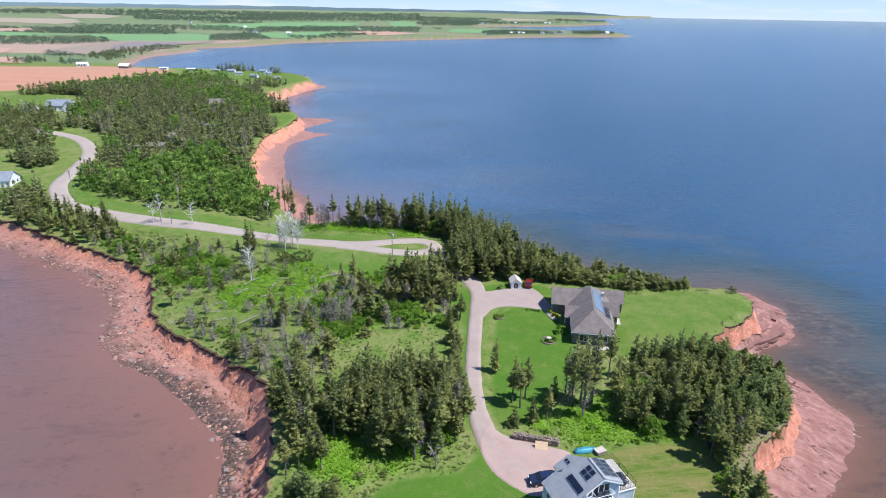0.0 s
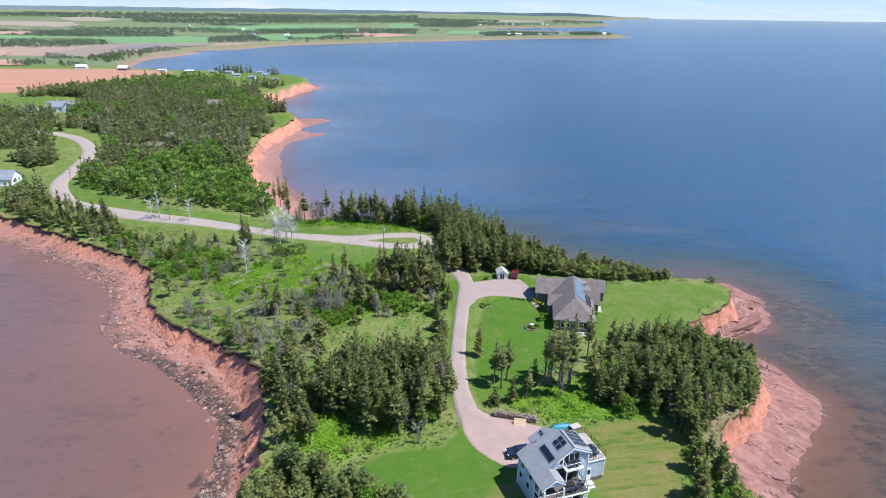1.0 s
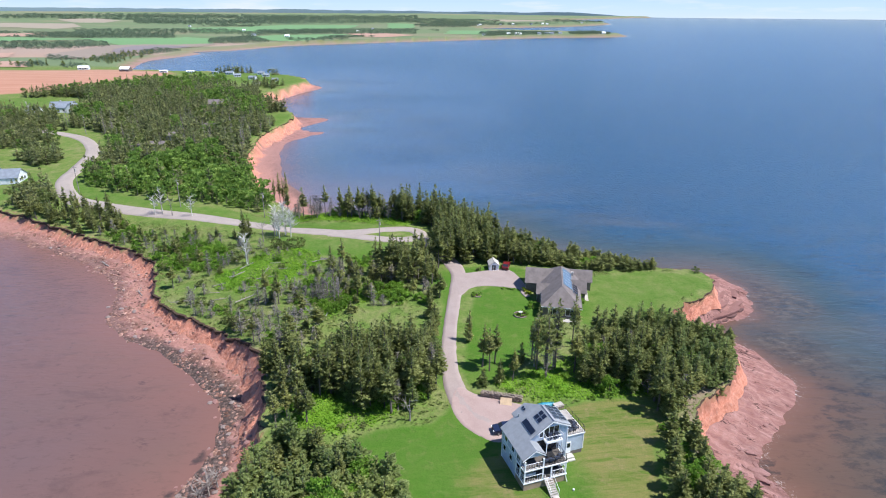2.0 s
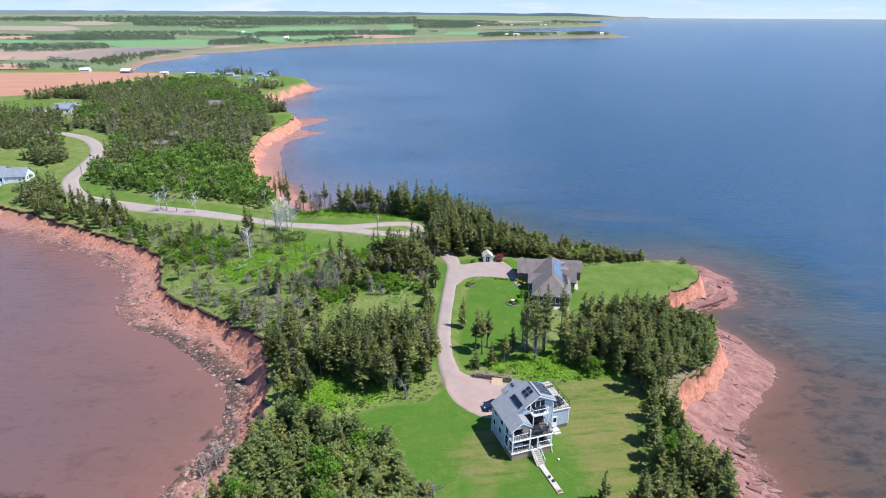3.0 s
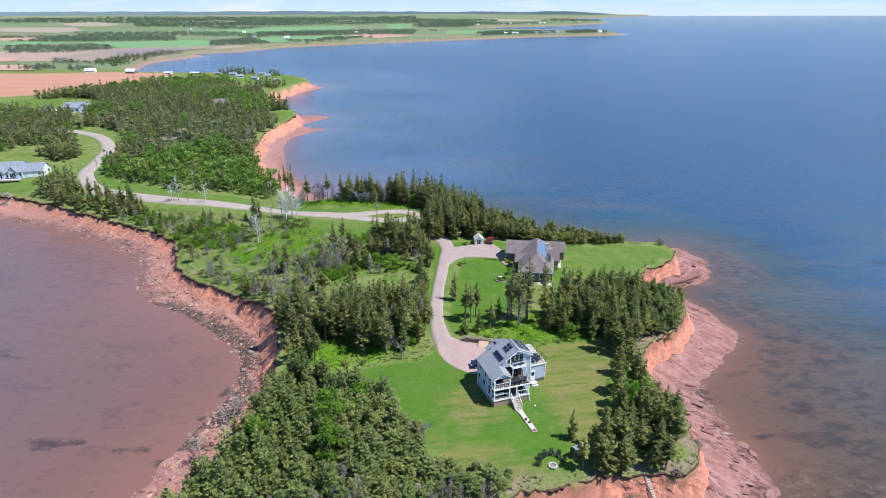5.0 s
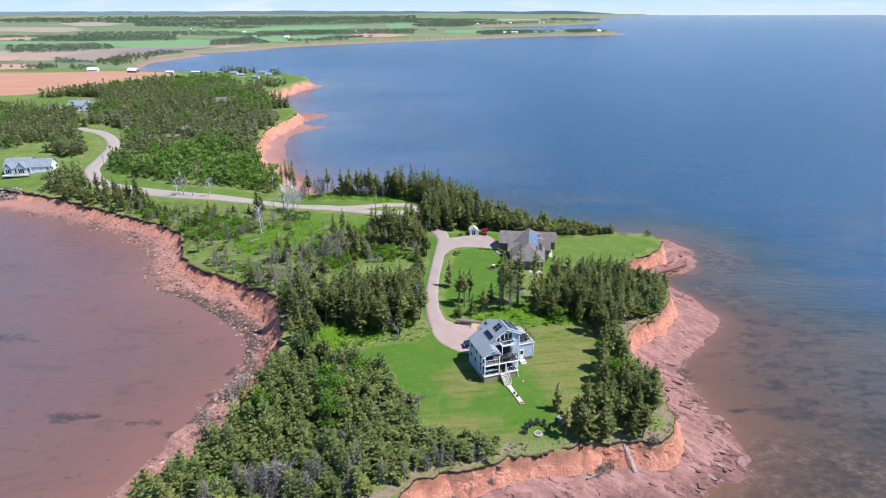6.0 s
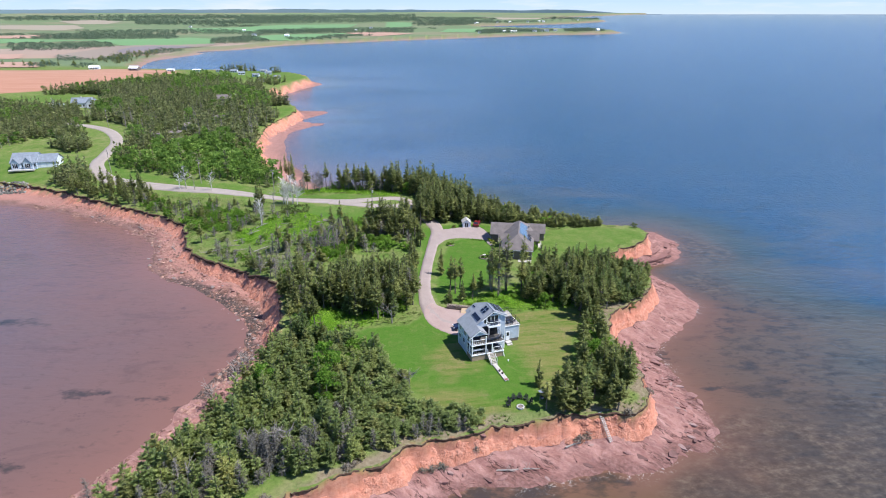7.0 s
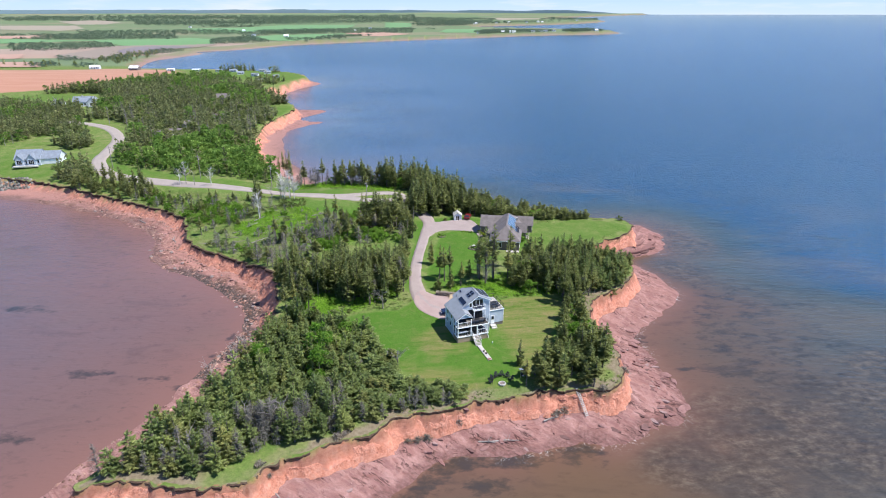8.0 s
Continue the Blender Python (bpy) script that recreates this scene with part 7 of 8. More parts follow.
car(15.1, 66.9, 190, CAR_BLUE, "dark blue car parked behind the house on gravel")
car(21.5, 133.4, 78, CAR_RED, "red car parked beside the garden shed")


def firewood():
    s = thing("firewood_stack", 16.2, 75.3, at_ground(16.2, 75.3), -13, "long stack of split grey firewood along the gravel yard", "firewood")
    one = tube(bmesh.new(), (0, -0.22, 0), (0, 0.22, 0), 0.12, 0.10, 6)
    first = part("log", one, OLDWOOD, s)
    k = 0
    for row in range(2):
        for lv in range(5):
            for i in range(27):
                ob = first if k == 0 else new("log", first.data)
                ob.parent = s
                ob.matrix_basis = pose(-4.6 + 0.27 * i + random.uniform(-0.05, 0.05) + (0.13 if lv % 2 else 0), 0.5 * row + random.uniform(-0.1, 0.1), 0.12 + 0.21 * lv * random.uniform(0.85, 1.05), random.uniform(-12, 12), random.uniform(0, 90), random.uniform(-14, 14))
                k += 1
    p = thing("plywood_sheet", 15.9, 74.2, at_ground(15.9, 74.2) + 0.05, -10, "pale plywood sheet leaning on the firewood", "board")
    part("sheet", slab([(-1.0, -0.5, 0.02), (1.0, -0.5, 0.02), (1.0, 0.35, 1.0), (-1.0, 0.35, 1.0)], 0.03), NEWWOOD, p)


firewood()


def rowing_boat():
    b = thing("rowing_boat", 22.6, 73.6, at_ground(22.6, 73.6) + 0.1, 12, "upturned faded teal boat lying behind the house", "boat")
    bm = bmesh.new()
    rows = []
    for i in range(9):
        s = i / 8
        w = 0.62 * math.sin(math.pi * (0.12 + 0.8 * s)) ** 0.6
        z = 0.55 * math.sin(math.pi * (0.1 + 0.8 * s)) ** 0.4
        rows.append([bm.verts.new((-1.7 + 3.4 * s, w * y, z * h)) for y, h in ((-1, 0), (-0.85, 0.6), (-0.4, 0.95), (0, 1.05), (0.4, 0.95), (0.85, 0.6), (1, 0))])
    for a, c in zip(rows, rows[1:]):
        for i in range(6):
            bm.faces.new((a[i], a[i + 1], c[i + 1], c[i]))
    bm.faces.new(rows[0][::-1])
    bm.faces.new(rows[-1])
    part("hull", bm, TEAL, b, smooth=True)
    part("keel", boxes((-1.5, 1.5, -0.03, 0.03, 0.5, 0.6)), TEAL, b)
    c = thing("wooden_crate", 24.9, 73.3, at_ground(24.9, 73.3), 25, "weathered flat wooden crate beside the boat", "crate")
    part("side", boxes((-0.8, 0.8, -0.55, 0.55, 0, 0.55), bevel=0.02), OLDWOOD, c)
    part("lid", boxes((-0.85, 0.85, -0.6, 0.6, 0.55, 0.62)), DECK, c)


rowing_boat()


# ---- fire circle ----
def fire_circle():
    x, y = 24.4, 40.0
    f = thing("fire_pit", x, y, at_ground(x, y), 0, "round pale stone fire pit on the lawn", "fire pit")
    for k in range(14):
        a = 6.283 * k / 14
        bm = boxes((-0.13, 0.13, -0.10, 0.10, 0, random.uniform(0.26, 0.34)), bevel=0.04)
        bm.transform(pose(0.6 * math.cos(a), 0.6 * math.sin(a), -0.02, 0, 0, math.degrees(a) + 90))
        part("stone", bm, CONCRETE, f)
    part("ash_bed", tube(bmesh.new(), (0, 0, -0.1), (0, 0, 0.08), 0.52, n=14), STONE, f)
    first = None
    for k, (cx, cy) in enumerate(((22.3, 40.2), (22.7, 41.2), (23.5, 41.9), (24.5, 42.2), (25.5, 41.9), (26.2, 41.1))):
        turn = math.degrees(math.atan2(cy - y, cx - x)) - 90
        m = pose(cx, cy, at_ground(cx, cy), 0, 0, turn)
        if first is None:
            c = thing("garden_chair", cx, cy, at_ground(cx, cy), turn, "black slatted garden chair by the fire pit", "chair", "chairs round the fire pit")
            part("seat", slab([(-0.28, -0.35, 0.40), (0.28, -0.35, 0.40), (0.28, 0.2, 0.26), (-0.28, 0.2, 0.26)], 0.04), BLACK, c)
            for j in range(5):
                u = -0.24 + 0.12 * j
                part("slat", slab([(u - 0.05, 0.18, 0.28), (u + 0.05, 0.18, 0.28), (u + 0.05, 0.48, 1.0 - abs(j - 2) * 0.05), (u - 0.05, 0.48, 1.0 - abs(j - 2) * 0.05)], 0.03), BLACK, c)
            for s in (-1, 1):
                part("armrest", boxes((s * 0.36 - 0.07, s * 0.36 + 0.07, -0.4, 0.35, 0.54, 0.58)), BLACK, c)
                for v in (-0.33, 0.3):
                    part("leg", boxes((s * 0.33 - 0.03, s * 0.33 + 0.03, v - 0.04, v + 0.04, 0, 0.54)), BLACK, c)
            first = c
        else:
            copy_thing(first, m)
    t = thing("swing_seat", 28.8, 42.0, at_ground(28.8, 42.0), 30, "grey canopied swing seat under a spruce", "swing seat")
    part("frame", tube(tube(tube(bmesh.new(), (-0.9, 0, 0), (-0.9, 0, 1.7), 0.04), (0.9, 0, 0), (0.9, 0, 1.7), 0.04), (-0.95, 0, 1.7), (0.95, 0, 1.7), 0.04), ALU, t)
    part("canopy", slab([(-1.0, -0.6, 1.68), (1.0, -0.6, 1.68), (1.0, 0.6, 1.75), (-1.0, 0.6, 1.75)], 0.05), plain("grey_blue_canvas", (0.20, 0.22, 0.27), 0.9), t)
    part("seat", boxes((-0.7, 0.7, -0.3, 0.3, 0.42, 0.55), (-0.7, 0.7, 0.25, 0.35, 0.55, 0.95)), NAVY, t)


fire_circle()


def beach_stair():
    top, foot = Vector((38.1, 38.9, at_ground(37.9, 39.4) + 0.1)), Vector((39.8, 36.0, at_ground(39.8, 36.0) + 0.05))
    s = thing("beach_stair", *foot, 0, "steep grey wooden stair down the red cliff", "stair")
    d = top - foot
    side = Vector((-d.y, d.x, 0)).normalized() * 0.27
    for k in (-1, 1):
        part("stringer", tube(bmesh.new(), side * k, d + side * k, 0.06, n=4), BLEACHED, s)
    n = 16
    for i in range(n):
        p = d * ((i + 0.5) / n)
        part("tread", tube(bmesh.new(), p - side, p + side, 0.085, n=4), BLEACHED, s)


beach_stair()


# ---- houses on the mainland ----
def white_house():
    h = thing("white_house", -172, 210.5, at_ground(-172, 215), 10, "pale blue and white L-shaped house with blue-grey roof", "house", scale=0.9)
    gabled(h, -9.5, 2.0, 0, 10.5, -0.4, 3.2, 6.9, SIDING, SLATE, "u")
    gabled(h, 2.0, 10.5, 1.2, 10.0, -0.4, 2.9, 5.9, WHITE_SIDING, SLATE, "u")
    gabled(h, -8.6, -5.0, -1.6, 5, -0.4, 3.1, 5.6, SIDING, SLATE, "v")
    gabled(h, -3.4, 0.6, -1.2, 5, -0.4, 3.1, 5.8, SIDING, SLATE, "v")
    window(h, "f", -6.8, -1.6, 0.5, 2.2, 2.2, 3)
    window(h, "f", -1.4, -1.2, 0.5, 2.4, 2.2, 3)
    window(h, "f", -4.2, 0, 0.6, 0.9, 1.6)
    window(h, "f", 1.3, 0, 0.8, 0.8, 1.4)
    for u in (4.6, 7.8):
        part("garage_door", boxes((u - 1.2, u + 1.2, 1.12, 1.2, 0, 2.2)), WHITE, h)
    for v in (3.4, 7.6):
        window(h, "r", v, 10.5, 0.9, 1.3, 1.2, 2)
    part("terrace", boxes((-9.5, 2, -3.6, -1.7, -0.4, 0.1)), CONCRETE, h)
    return h


white_house()
fh = thing("farmhouse", -243, 377, at_ground(-243, 380), 12, "grey sided farmhouse with blue-grey gabled roofs among trees", "house")
gabled(fh, -8, 6, 0, 8, -0.4, 3.4, 6.6, WHITE_SIDING, SLATE, "u")
gabled(fh, 2.5, 8.0, -3.0, 6, -0.4, 3.4, 6.4, WHITE_SIDING, SLATE, "v")
for u in (-6, -3, 0):
    window(fh, "f", u, 0, 0.8, 1.2, 1.4, 2)
window(fh, "f", 5.2, -3.0, 0.8, 2.0, 1.6, 3)
part("chimney", boxes((-2.4, -1.7, 3.6, 4.3, 5.5, 7.4)), CONCRETE, fh)


def cottage(x, y, turn, w, d, eave, ridge, wall_mat, roof_mat, label):
    c = thing("cottage", x, y, at_ground(x, y), turn, label, "cottage", "shore cottages")
    gabled(c, -w / 2, w / 2, -d / 2, d / 2, -0.4, eave, ridge, wall_mat, roof_mat, "u" if w > d else "v")
    for k in (-1, 1):
        window(c, "f", k * w * 0.25, -d / 2, 0.8, w * 0.16, 1.2)
    part("door", boxes((-0.45, 0.45, -d / 2 - 0.05, -d / 2, 0, 2.0)), TAUPE_SIDING, c)


WC = "small white cottage with grey roof near the shore"
GC = "small weathered grey cottage in a forest clearing"
for x, y, turn, w, d, ev, rd, wm, rm, lb in (
        (-400, 676, 10, 14, 8, 3.2, 5.6, WHITE_SIDING, WHITE, WC), (-345, 660, -8, 14, 9, 3.4, 6.4, TAUPE_SIDING, WHITE, WC), (-300, 652, 5, 10, 5, 2.6, 3.4, WHITE_SIDING, WHITE, WC),
        (-268, 646, 0, 11, 5, 2.6, 3.4, WHITE_SIDING, WHITE, WC), (-240, 640, 5, 9, 5, 2.6, 3.4, WHITE_SIDING, SLATE, WC), (-219, 590, 30, 10, 6, 2.7, 4.4, WHITE_SIDING, SLATE, WC),
        (-205, 606, 20, 9, 6, 2.7, 4.4, WHITE_SIDING, SLATE, WC), (-184, 588, -5, 9, 6, 2.7, 4.2, WHITE_SIDING, SLATE, WC), (-165, 538, 10, 8, 5, 2.6, 4.0, WHITE_SIDING, SLATE, WC),
        (-178, 612, 15, 9, 5, 2.6, 4.0, WHITE_SIDING, SLATE, WC), (-157, 568, 15, 8, 6, 2.6, 4.2, WHITE_SIDING, SLATE, WC), (-222, 634, 0, 10, 6, 2.6, 4.2, WHITE_SIDING, SLATE, WC), (-190, 636, 0, 9, 5, 2.6, 4.0, WHITE_SIDING, SLATE, WC),
        (-139, 277, 8, 12, 7, 2.6, 3.6, GREY_SIDING, SHINGLE, GC), (-135, 289, -20, 5, 6, 4.2, 5.6, GREY_SIDING, SHINGLE, GC), (-127, 327, 5, 11, 3.5, 2.8, 3.3, GREY_SIDING, SHINGLE, GC), (-150, 396, 15, 10, 7, 4.2, 6.6, GREY_SIDING, SHINGLE, GC),
        (-262, 377, 14, 8, 5, 2.4, 3.4, WHITE_SIDING, SLATE, GC)):
    k = 0.78 if y > 500 else 1.0
    cottage(x, y, turn, w * k, d * k, ev * k, rd * k, wm, rm, lb)
rs2 = np.random.RandomState(3)
made = 0
while made < 26:
    x, y = (rs2.uniform(-60, 520), rs2.uniform(1750, 2100)) if made < 12 else (rs2.uniform(120, 780), rs2.uniform(2700, 3150)) if made < 20 else (rs2.uniform(-1000, -200), rs2.uniform(1500, 2500))
    room = float(heights([x], [y], True)[1][0])
    if room > 18 and (room < 60 or made >= 20):
        k = rs2.uniform(0.8, 1.3)
        cottage(x, y, rs2.uniform(-30, 30), 10 * k, 7 * k, 3.2 * k, 5.6 * k, WHITE_SIDING, (WHITE, SLATE)[made % 2], "far white farm building by the shore")
        made += 1


# ---- poles ----
def utility_pole(x, y, hgt, turn, label):
    p = thing("utility_pole", x, y, at_ground(x, y), turn, label, "utility pole", "poles along the road")
    part("shaft", tube(bmesh.new(), (0, 0, -0.5), (0, 0, hgt), 0.15, 0.10, 7), DEADWOOD, p)
    part("crossarm", boxes((-0.8, 0.8, -0.05, 0.05, hgt - 0.7, hgt - 0.58)), DEADWOOD, p)
    for u in (-0.7, 0.0, 0.7):
        part("insulator", tube(bmesh.new(), (u, 0, hgt - 0.58), (u, 0, hgt - 0.42), 0.05, 0.03, 6), CONCRETE, p)
    part("transformer", tube(bmesh.new(), (0.28, 0, hgt - 2.0), (0.28, 0, hgt - 1.2), 0.2, n=8), CONCRETE, p)


for x, y, hh in ((-189, 307, 11), (-132.5, 202, 10), (-14, 150, 8), (-87, 184.5, 10), (-56, 178, 9)):
    utility_pole(x, y, hh, 25, "leaning grey wooden utility pole beside the road")

# ---- single trees ----
SPARSE = "tall thin spruce with bare lower trunk on the lawn"
for x, y, k, s, sz in ((10.2, 95.2, 4, 0.8, 1.15), (12.4, 85.6, 3, 0.9, 0.85), (13.7, 84.2, 6, 0.85, 0.8), (14.9, 87, 3, 0.85, 0.8), (12.2, 79.6, 7, 0.7, 0.7), (15.3, 80.2, 4, 0.7, 0.8), (17.8, 81.2, 3, 0.7, 0.6), (20.1, 87.2, 7, 0.7, 0.9),
                       (22.7, 84.9, 8, 0.9, 0.92), (24.0, 82.0, 9, 1.0, 1.1), (26.3, 85.4, 8, 1.0, 1.0), (24.6, 86.4, 9, 0.9, 0.95), (31.2, 93.2, 6, 0.9, 1.0), (22.3, 88.5, 6, 0.8, 0.8), (29.8, 84, 3, 1.0, 1.0),
                       (-17.6, 68.3, 3, 0.8, 0.72), (-21, 69, 3, 0.8, 0.72), (-19.2, 69.6, 0, 0.8, 0.8), (-22.5, 67.5, 6, 0.8, 0.62), (28.3, 45.9, 7, 0.75, 1.1), (28.9, 39.6, 6, 0.75, 0.5), (31.2, 40.2, 3, 0.85, 0.55), (30.9, 42.5, 6, 0.8, 0.5), (2.4, 97, 4, 1.0, 0.9), (3.0, 101, 2, 0.9, 0.8), (2.0, 105, 4, 1.0, 0.9), (2.8, 93.6, 0, 0.8, 0.75)):
    plant("spruce%d" % k, x, y, (s, s, sz), SPARSE, turn=x * 7.1, group="lawn spruces")
for x, y, k, s in ((71.5, 131.3, "scrub0", 0.7),  (14.2, 131.2, "scrub1", 0.6), (25.4, 110, "broad2", 0.7), (38.4, 117.6, "broad2", 0.75), (36.4, 112, "broad2", 0.9), (12, 79.5, "scrub0", 0.8), (57.5, 82.5, "scrub0", 0.7), (55.5, 79, "scrub0", 0.7)):
    plant(k, x, y, (s, s, s), "rounded green garden shrub in the grass", "shrub", "shrub", "garden shrubs", x)
for x, y, s in ((12.9, 116.6, 0.75), (22.7, 106.9, 0.8), (21.6, 106.4, 0.5), (19.7, 120.4, 0.35), (20.9, 120.3, 0.3), (21.9, 119.9, 0.35)):
    plant("broad2", x, y, (s, s, s * 0.42), "low round clump of green perennials in the bed", "perennial_clump", "plant", "garden bed plants", x)
KINDS["gold0"] = (*KINDS["scrub1"][:2], fast_mesh("crown", *KINDS["scrub1"][0], FLOWER), KINDS["scrub1"][3], FLOWER, BARK)
for x, y in ((24.5, 119.0), (25.3, 117.2)):
    plant("gold0", x, y, (0.75, 0.75, 0.6), "bright yellow-green shrub beside the bungalow", "shrub", "shrub", "garden shrubs", x)
for x, y, s in ((26.0, 85.5, 1.0), (24.1, 81.9, 0.85), (22.4, 85.8, 0.95)):
    plant("grey0", x, y, (1.15 * s, 1.15 * s, 1.55 * s), "tall bare grey tree with fine twigs by the lawn", "bare_tree", "tree", "bare trees by the lawn", x)
for x, y, hh, n in ((-48, 135, 7.5, 12), (-46.5, 156, 8, 16), (-43.5, 158, 8.5, 16), (-48.5, 151, 6, 14), (-90, 177, 9, 8), (-86, 175.5, 6, 8), (-0.6, 69.3, 4.5, 6), (-23, 116, 6.5, 14), (-20, 114, 6, 14), (-14.5, 25.5, 7, 14), (-12.8, 26, 7, 14), (-18.5, 25.6, 6, 12), (-25.5, 20, 5, 10), (-33, 47, 5, 16), (-29, 50, 5, 14), (4.6, 45, 3.8, 14), (-31, 58.5, 3.5, 18), (-31.8, 56.8, 3.0, 18), (-30.2, 60, 3.0, 16)):
    d = thing("dead_tree", x, y, at_ground(x, y), x * 31, "bare bleached dead tree with forked limbs", "dead tree", "dead trees")
    part("trunk", dead_tree_bm(np.random.RandomState(int(abs(x * 10))), hh, n), DEADWOOD, d)


for x, y, hh, n in ((-46.0, 156.4, 9.5, 30), (-43.6, 157.2, 10.5, 34), (-41.4, 155.4, 9, 30), (-44.6, 154.2, 8, 26), (-48.3, 134.7, 8.5, 16), (-90.5, 178.2, 9.5, 10), (-92.5, 177, 7, 9), (-79, 174.5, 7, 10), (-243, 344, 12, 10)):
    d = thing("dead_tree", x, y, at_ground(x, y), x * 31, "white bleached dead tree with stout forked limbs", "dead tree", "dead trees")
    part("trunk", dead_tree_bm(np.random.RandomState(int(abs(x * 7))), hh, n * 2, 0.17), PALEWOOD, d)
for x, y, s, sz in ((-58, 205, 0.8, 1.15), (-56.4, 203.4, 0.7, 1.0), (-55, 203.6, 0.8, 1.2), (-60.5, 207, 0.7, 0.9), (-54.8, 153.3, 1.0, 1.05), (-53.6, 154.4, 0.9, 0.8)):
    plant("spruce3" if y > 200 else "spruce0", x, y, (s, s, sz), "tall thin spruce standing alone near the road", turn=x, group="lone spruces")
for k, (x, y, s, sz) in enumerate(((-23.5, 125.3, 0.9, 0.85), (-21.5, 130.0, 0.85, 0.8), (-16.4, 120.0, 0.9, 0.85), (-35.3, 113.3, 1.0, 0.85), (-33.6, 111.6, 0.9, 0.75), (-37.2, 114.0, 0.9, 0.7), (-13.4, 123.6, 0.9, 0.8), (-9.6, 125.3, 1.0, 0.9), (-12.3, 128.2, 1.0, 0.95), (-7.4, 127.0, 0.9, 0.85), (-19.2, 127.4, 0.8, 0.7), (-29.5, 112.6, 0.8, 0.65), (0.5, 127.2, 0.9, 0.75), (1.9, 122.8, 0.9, 0.7), (2.9, 125.1, 0.8, 0.55), (2.9, 116.3, 1, 0.65), (3.9, 115.2, 0.9, 0.6), (0.3, 119.5, 0.9, 0.8), (1.6, 111.8, 0.8, 0.6))):
    plant(("spruce3", "spruce6", "spruce0", "spruce7")[k % 4], x, y, (s, s, sz), "dark spruce standing among grey scrub", turn=x * 3.3, group="scrub spruces")
for x, y, s in ((-39.4, 145.8, 1.3), (-41.6, 145.2, 1.2), (-36.8, 147.6, 1.1), (-43.6, 146.8, 1.1)):
    plant("scrub0", x, y, (s, s, s), "dark low bush beside the road verge", "shrub", "shrub", "road bushes", x)
for x, y, s in ((-23.1, 112.0, 0.9), (-25.0, 113.4, 0.8), (-21.0, 113.5, 0.8)):
    plant("grey0", x, y, (1.2 * s, 1.2 * s, s), "dead grey twiggy tree in the scrub", "bare_tree", "tree", "bare trees in the scrub", x)


# ---- rocks ----
def rock_mesh(seed, mat_, flat=0.6):
    rs = np.random.RandomState(seed)
    bm = bmesh.new()
    bmesh.ops.create_icosphere(bm, subdivisions=2, radius=0.5)
    for v in bm.verts:
        n = noise.noise(v.co * 2.3 + Vector((seed, 0, 0)))
        v.co *= 1 + 0.5 * n
        v.co.x *= 1.25
        v.co.z = max(min(v.co.z * flat, 0.26), -0.26)
    me = bpy.data.meshes.new("boulder")
    bm.to_mesh(me)
    bm.free()
    me.materials.append(mat_)
    return me


ROCKS = [rock_mesh(k, REDROCK if k % 3 else STONE) for k in range(6)]
rs3 = np.random.RandomState(21)
spots = []
for x, y in zip(rs3.uniform(-120, -24, 5200), rs3.uniform(55, 165, 5200)):
    spots.append((x, y))
sx, sy = np.array(spots).T
_, rim_, sea_, _ = heights(sx, sy, True)
good = (rim_ < -1.8) & (sea_ > -2.5) & (sea_ < 10)
near_rocks = [(x, y) for x, y, g in zip(sx, sy, good) if g][:190]
for x, y in near_rocks:
    s = 0.3 + 0.75 * rs3.rand() ** 3
    ob = new("boulder", ROCKS[rs3.randint(6)])
    ob.matrix_world = pose(x, y, max(at_ground(x, y), -0.1) + 0.1 * s, 0, 0, rs3.uniform(0, 360)) @ Matrix.Scale(s, 4)
    tagged(ob, "rough red and grey boulder on the rubble beach", "boulder", "boulders on the beach")
sx, sy = rs3.uniform(-60, 90, 9000), rs3.uniform(0, 145, 9000)
_, rim_, sea_, _ = heights(sx, sy, True)
good = (rim_ < -2.5) & (sea_ > -0.8) & (sea_ < 3.5) & (sx > -10)
tip = [(x, y) for x, y, g in zip(sx, sy, good) if g and (40 < y < 70 and x > 50 or rs3.rand() < 0.10)][:80]
for x, y in tip:
    s = 0.5 + 1.3 * rs3.rand() ** 3
    ob = new("ledge_block", ROCKS[(1, 2, 4, 5)[rs3.randint(4)]])
    ob.matrix_world = pose(x, y, max(at_ground(x, y), 0) + 0.06 * s, rs3.uniform(-10, 10), rs3.uniform(-10, 10), rs3.uniform(0, 360)) @ Matrix.Diagonal((s * 1.4, s, s * 0.7, 1))
    tagged(ob, "tilted block of red sandstone at the water's edge", "rock", "broken ledge blocks")
for x, y, ln, turn in ((24, 30.6, 5.5, 3), (21, 30.3, 3, -6), (-30, 53, 3.5, 60), (-29, 137, 4.5, 25), (-27.5, 138, 3.5, -20), (-75, 128, 4, 130), (-95, 148, 5, 140), (-11, 15.5, 4.5, -50), (33, 35, 3, 20)):
    z = max(at_ground(x, y), 0.1)
    d = thing("driftwood_log", x, y, z + 0.12, turn, "bleached driftwood log lying on the shore", "driftwood", "driftwood")
    b = tube(tube(bmesh.new(), (-ln / 2, 0, 0), (ln * 0.1, 0.15, 0.12), 0.16, 0.13, 6), (ln * 0.1, 0.15, 0.12), (ln / 2, -0.1, 0.2), 0.13, 0.06, 6)
    for k in range(5):
        tube(b, (ln * (0.05 * k), 0.1, 0.1), (ln * (0.05 * k) + 0.5, 0.1 + (0.9 if k % 2 else -0.8), 0.5 + 0.15 * k), 0.05, 0.015, 4)
    part("stem", b, DEADWOOD, d)


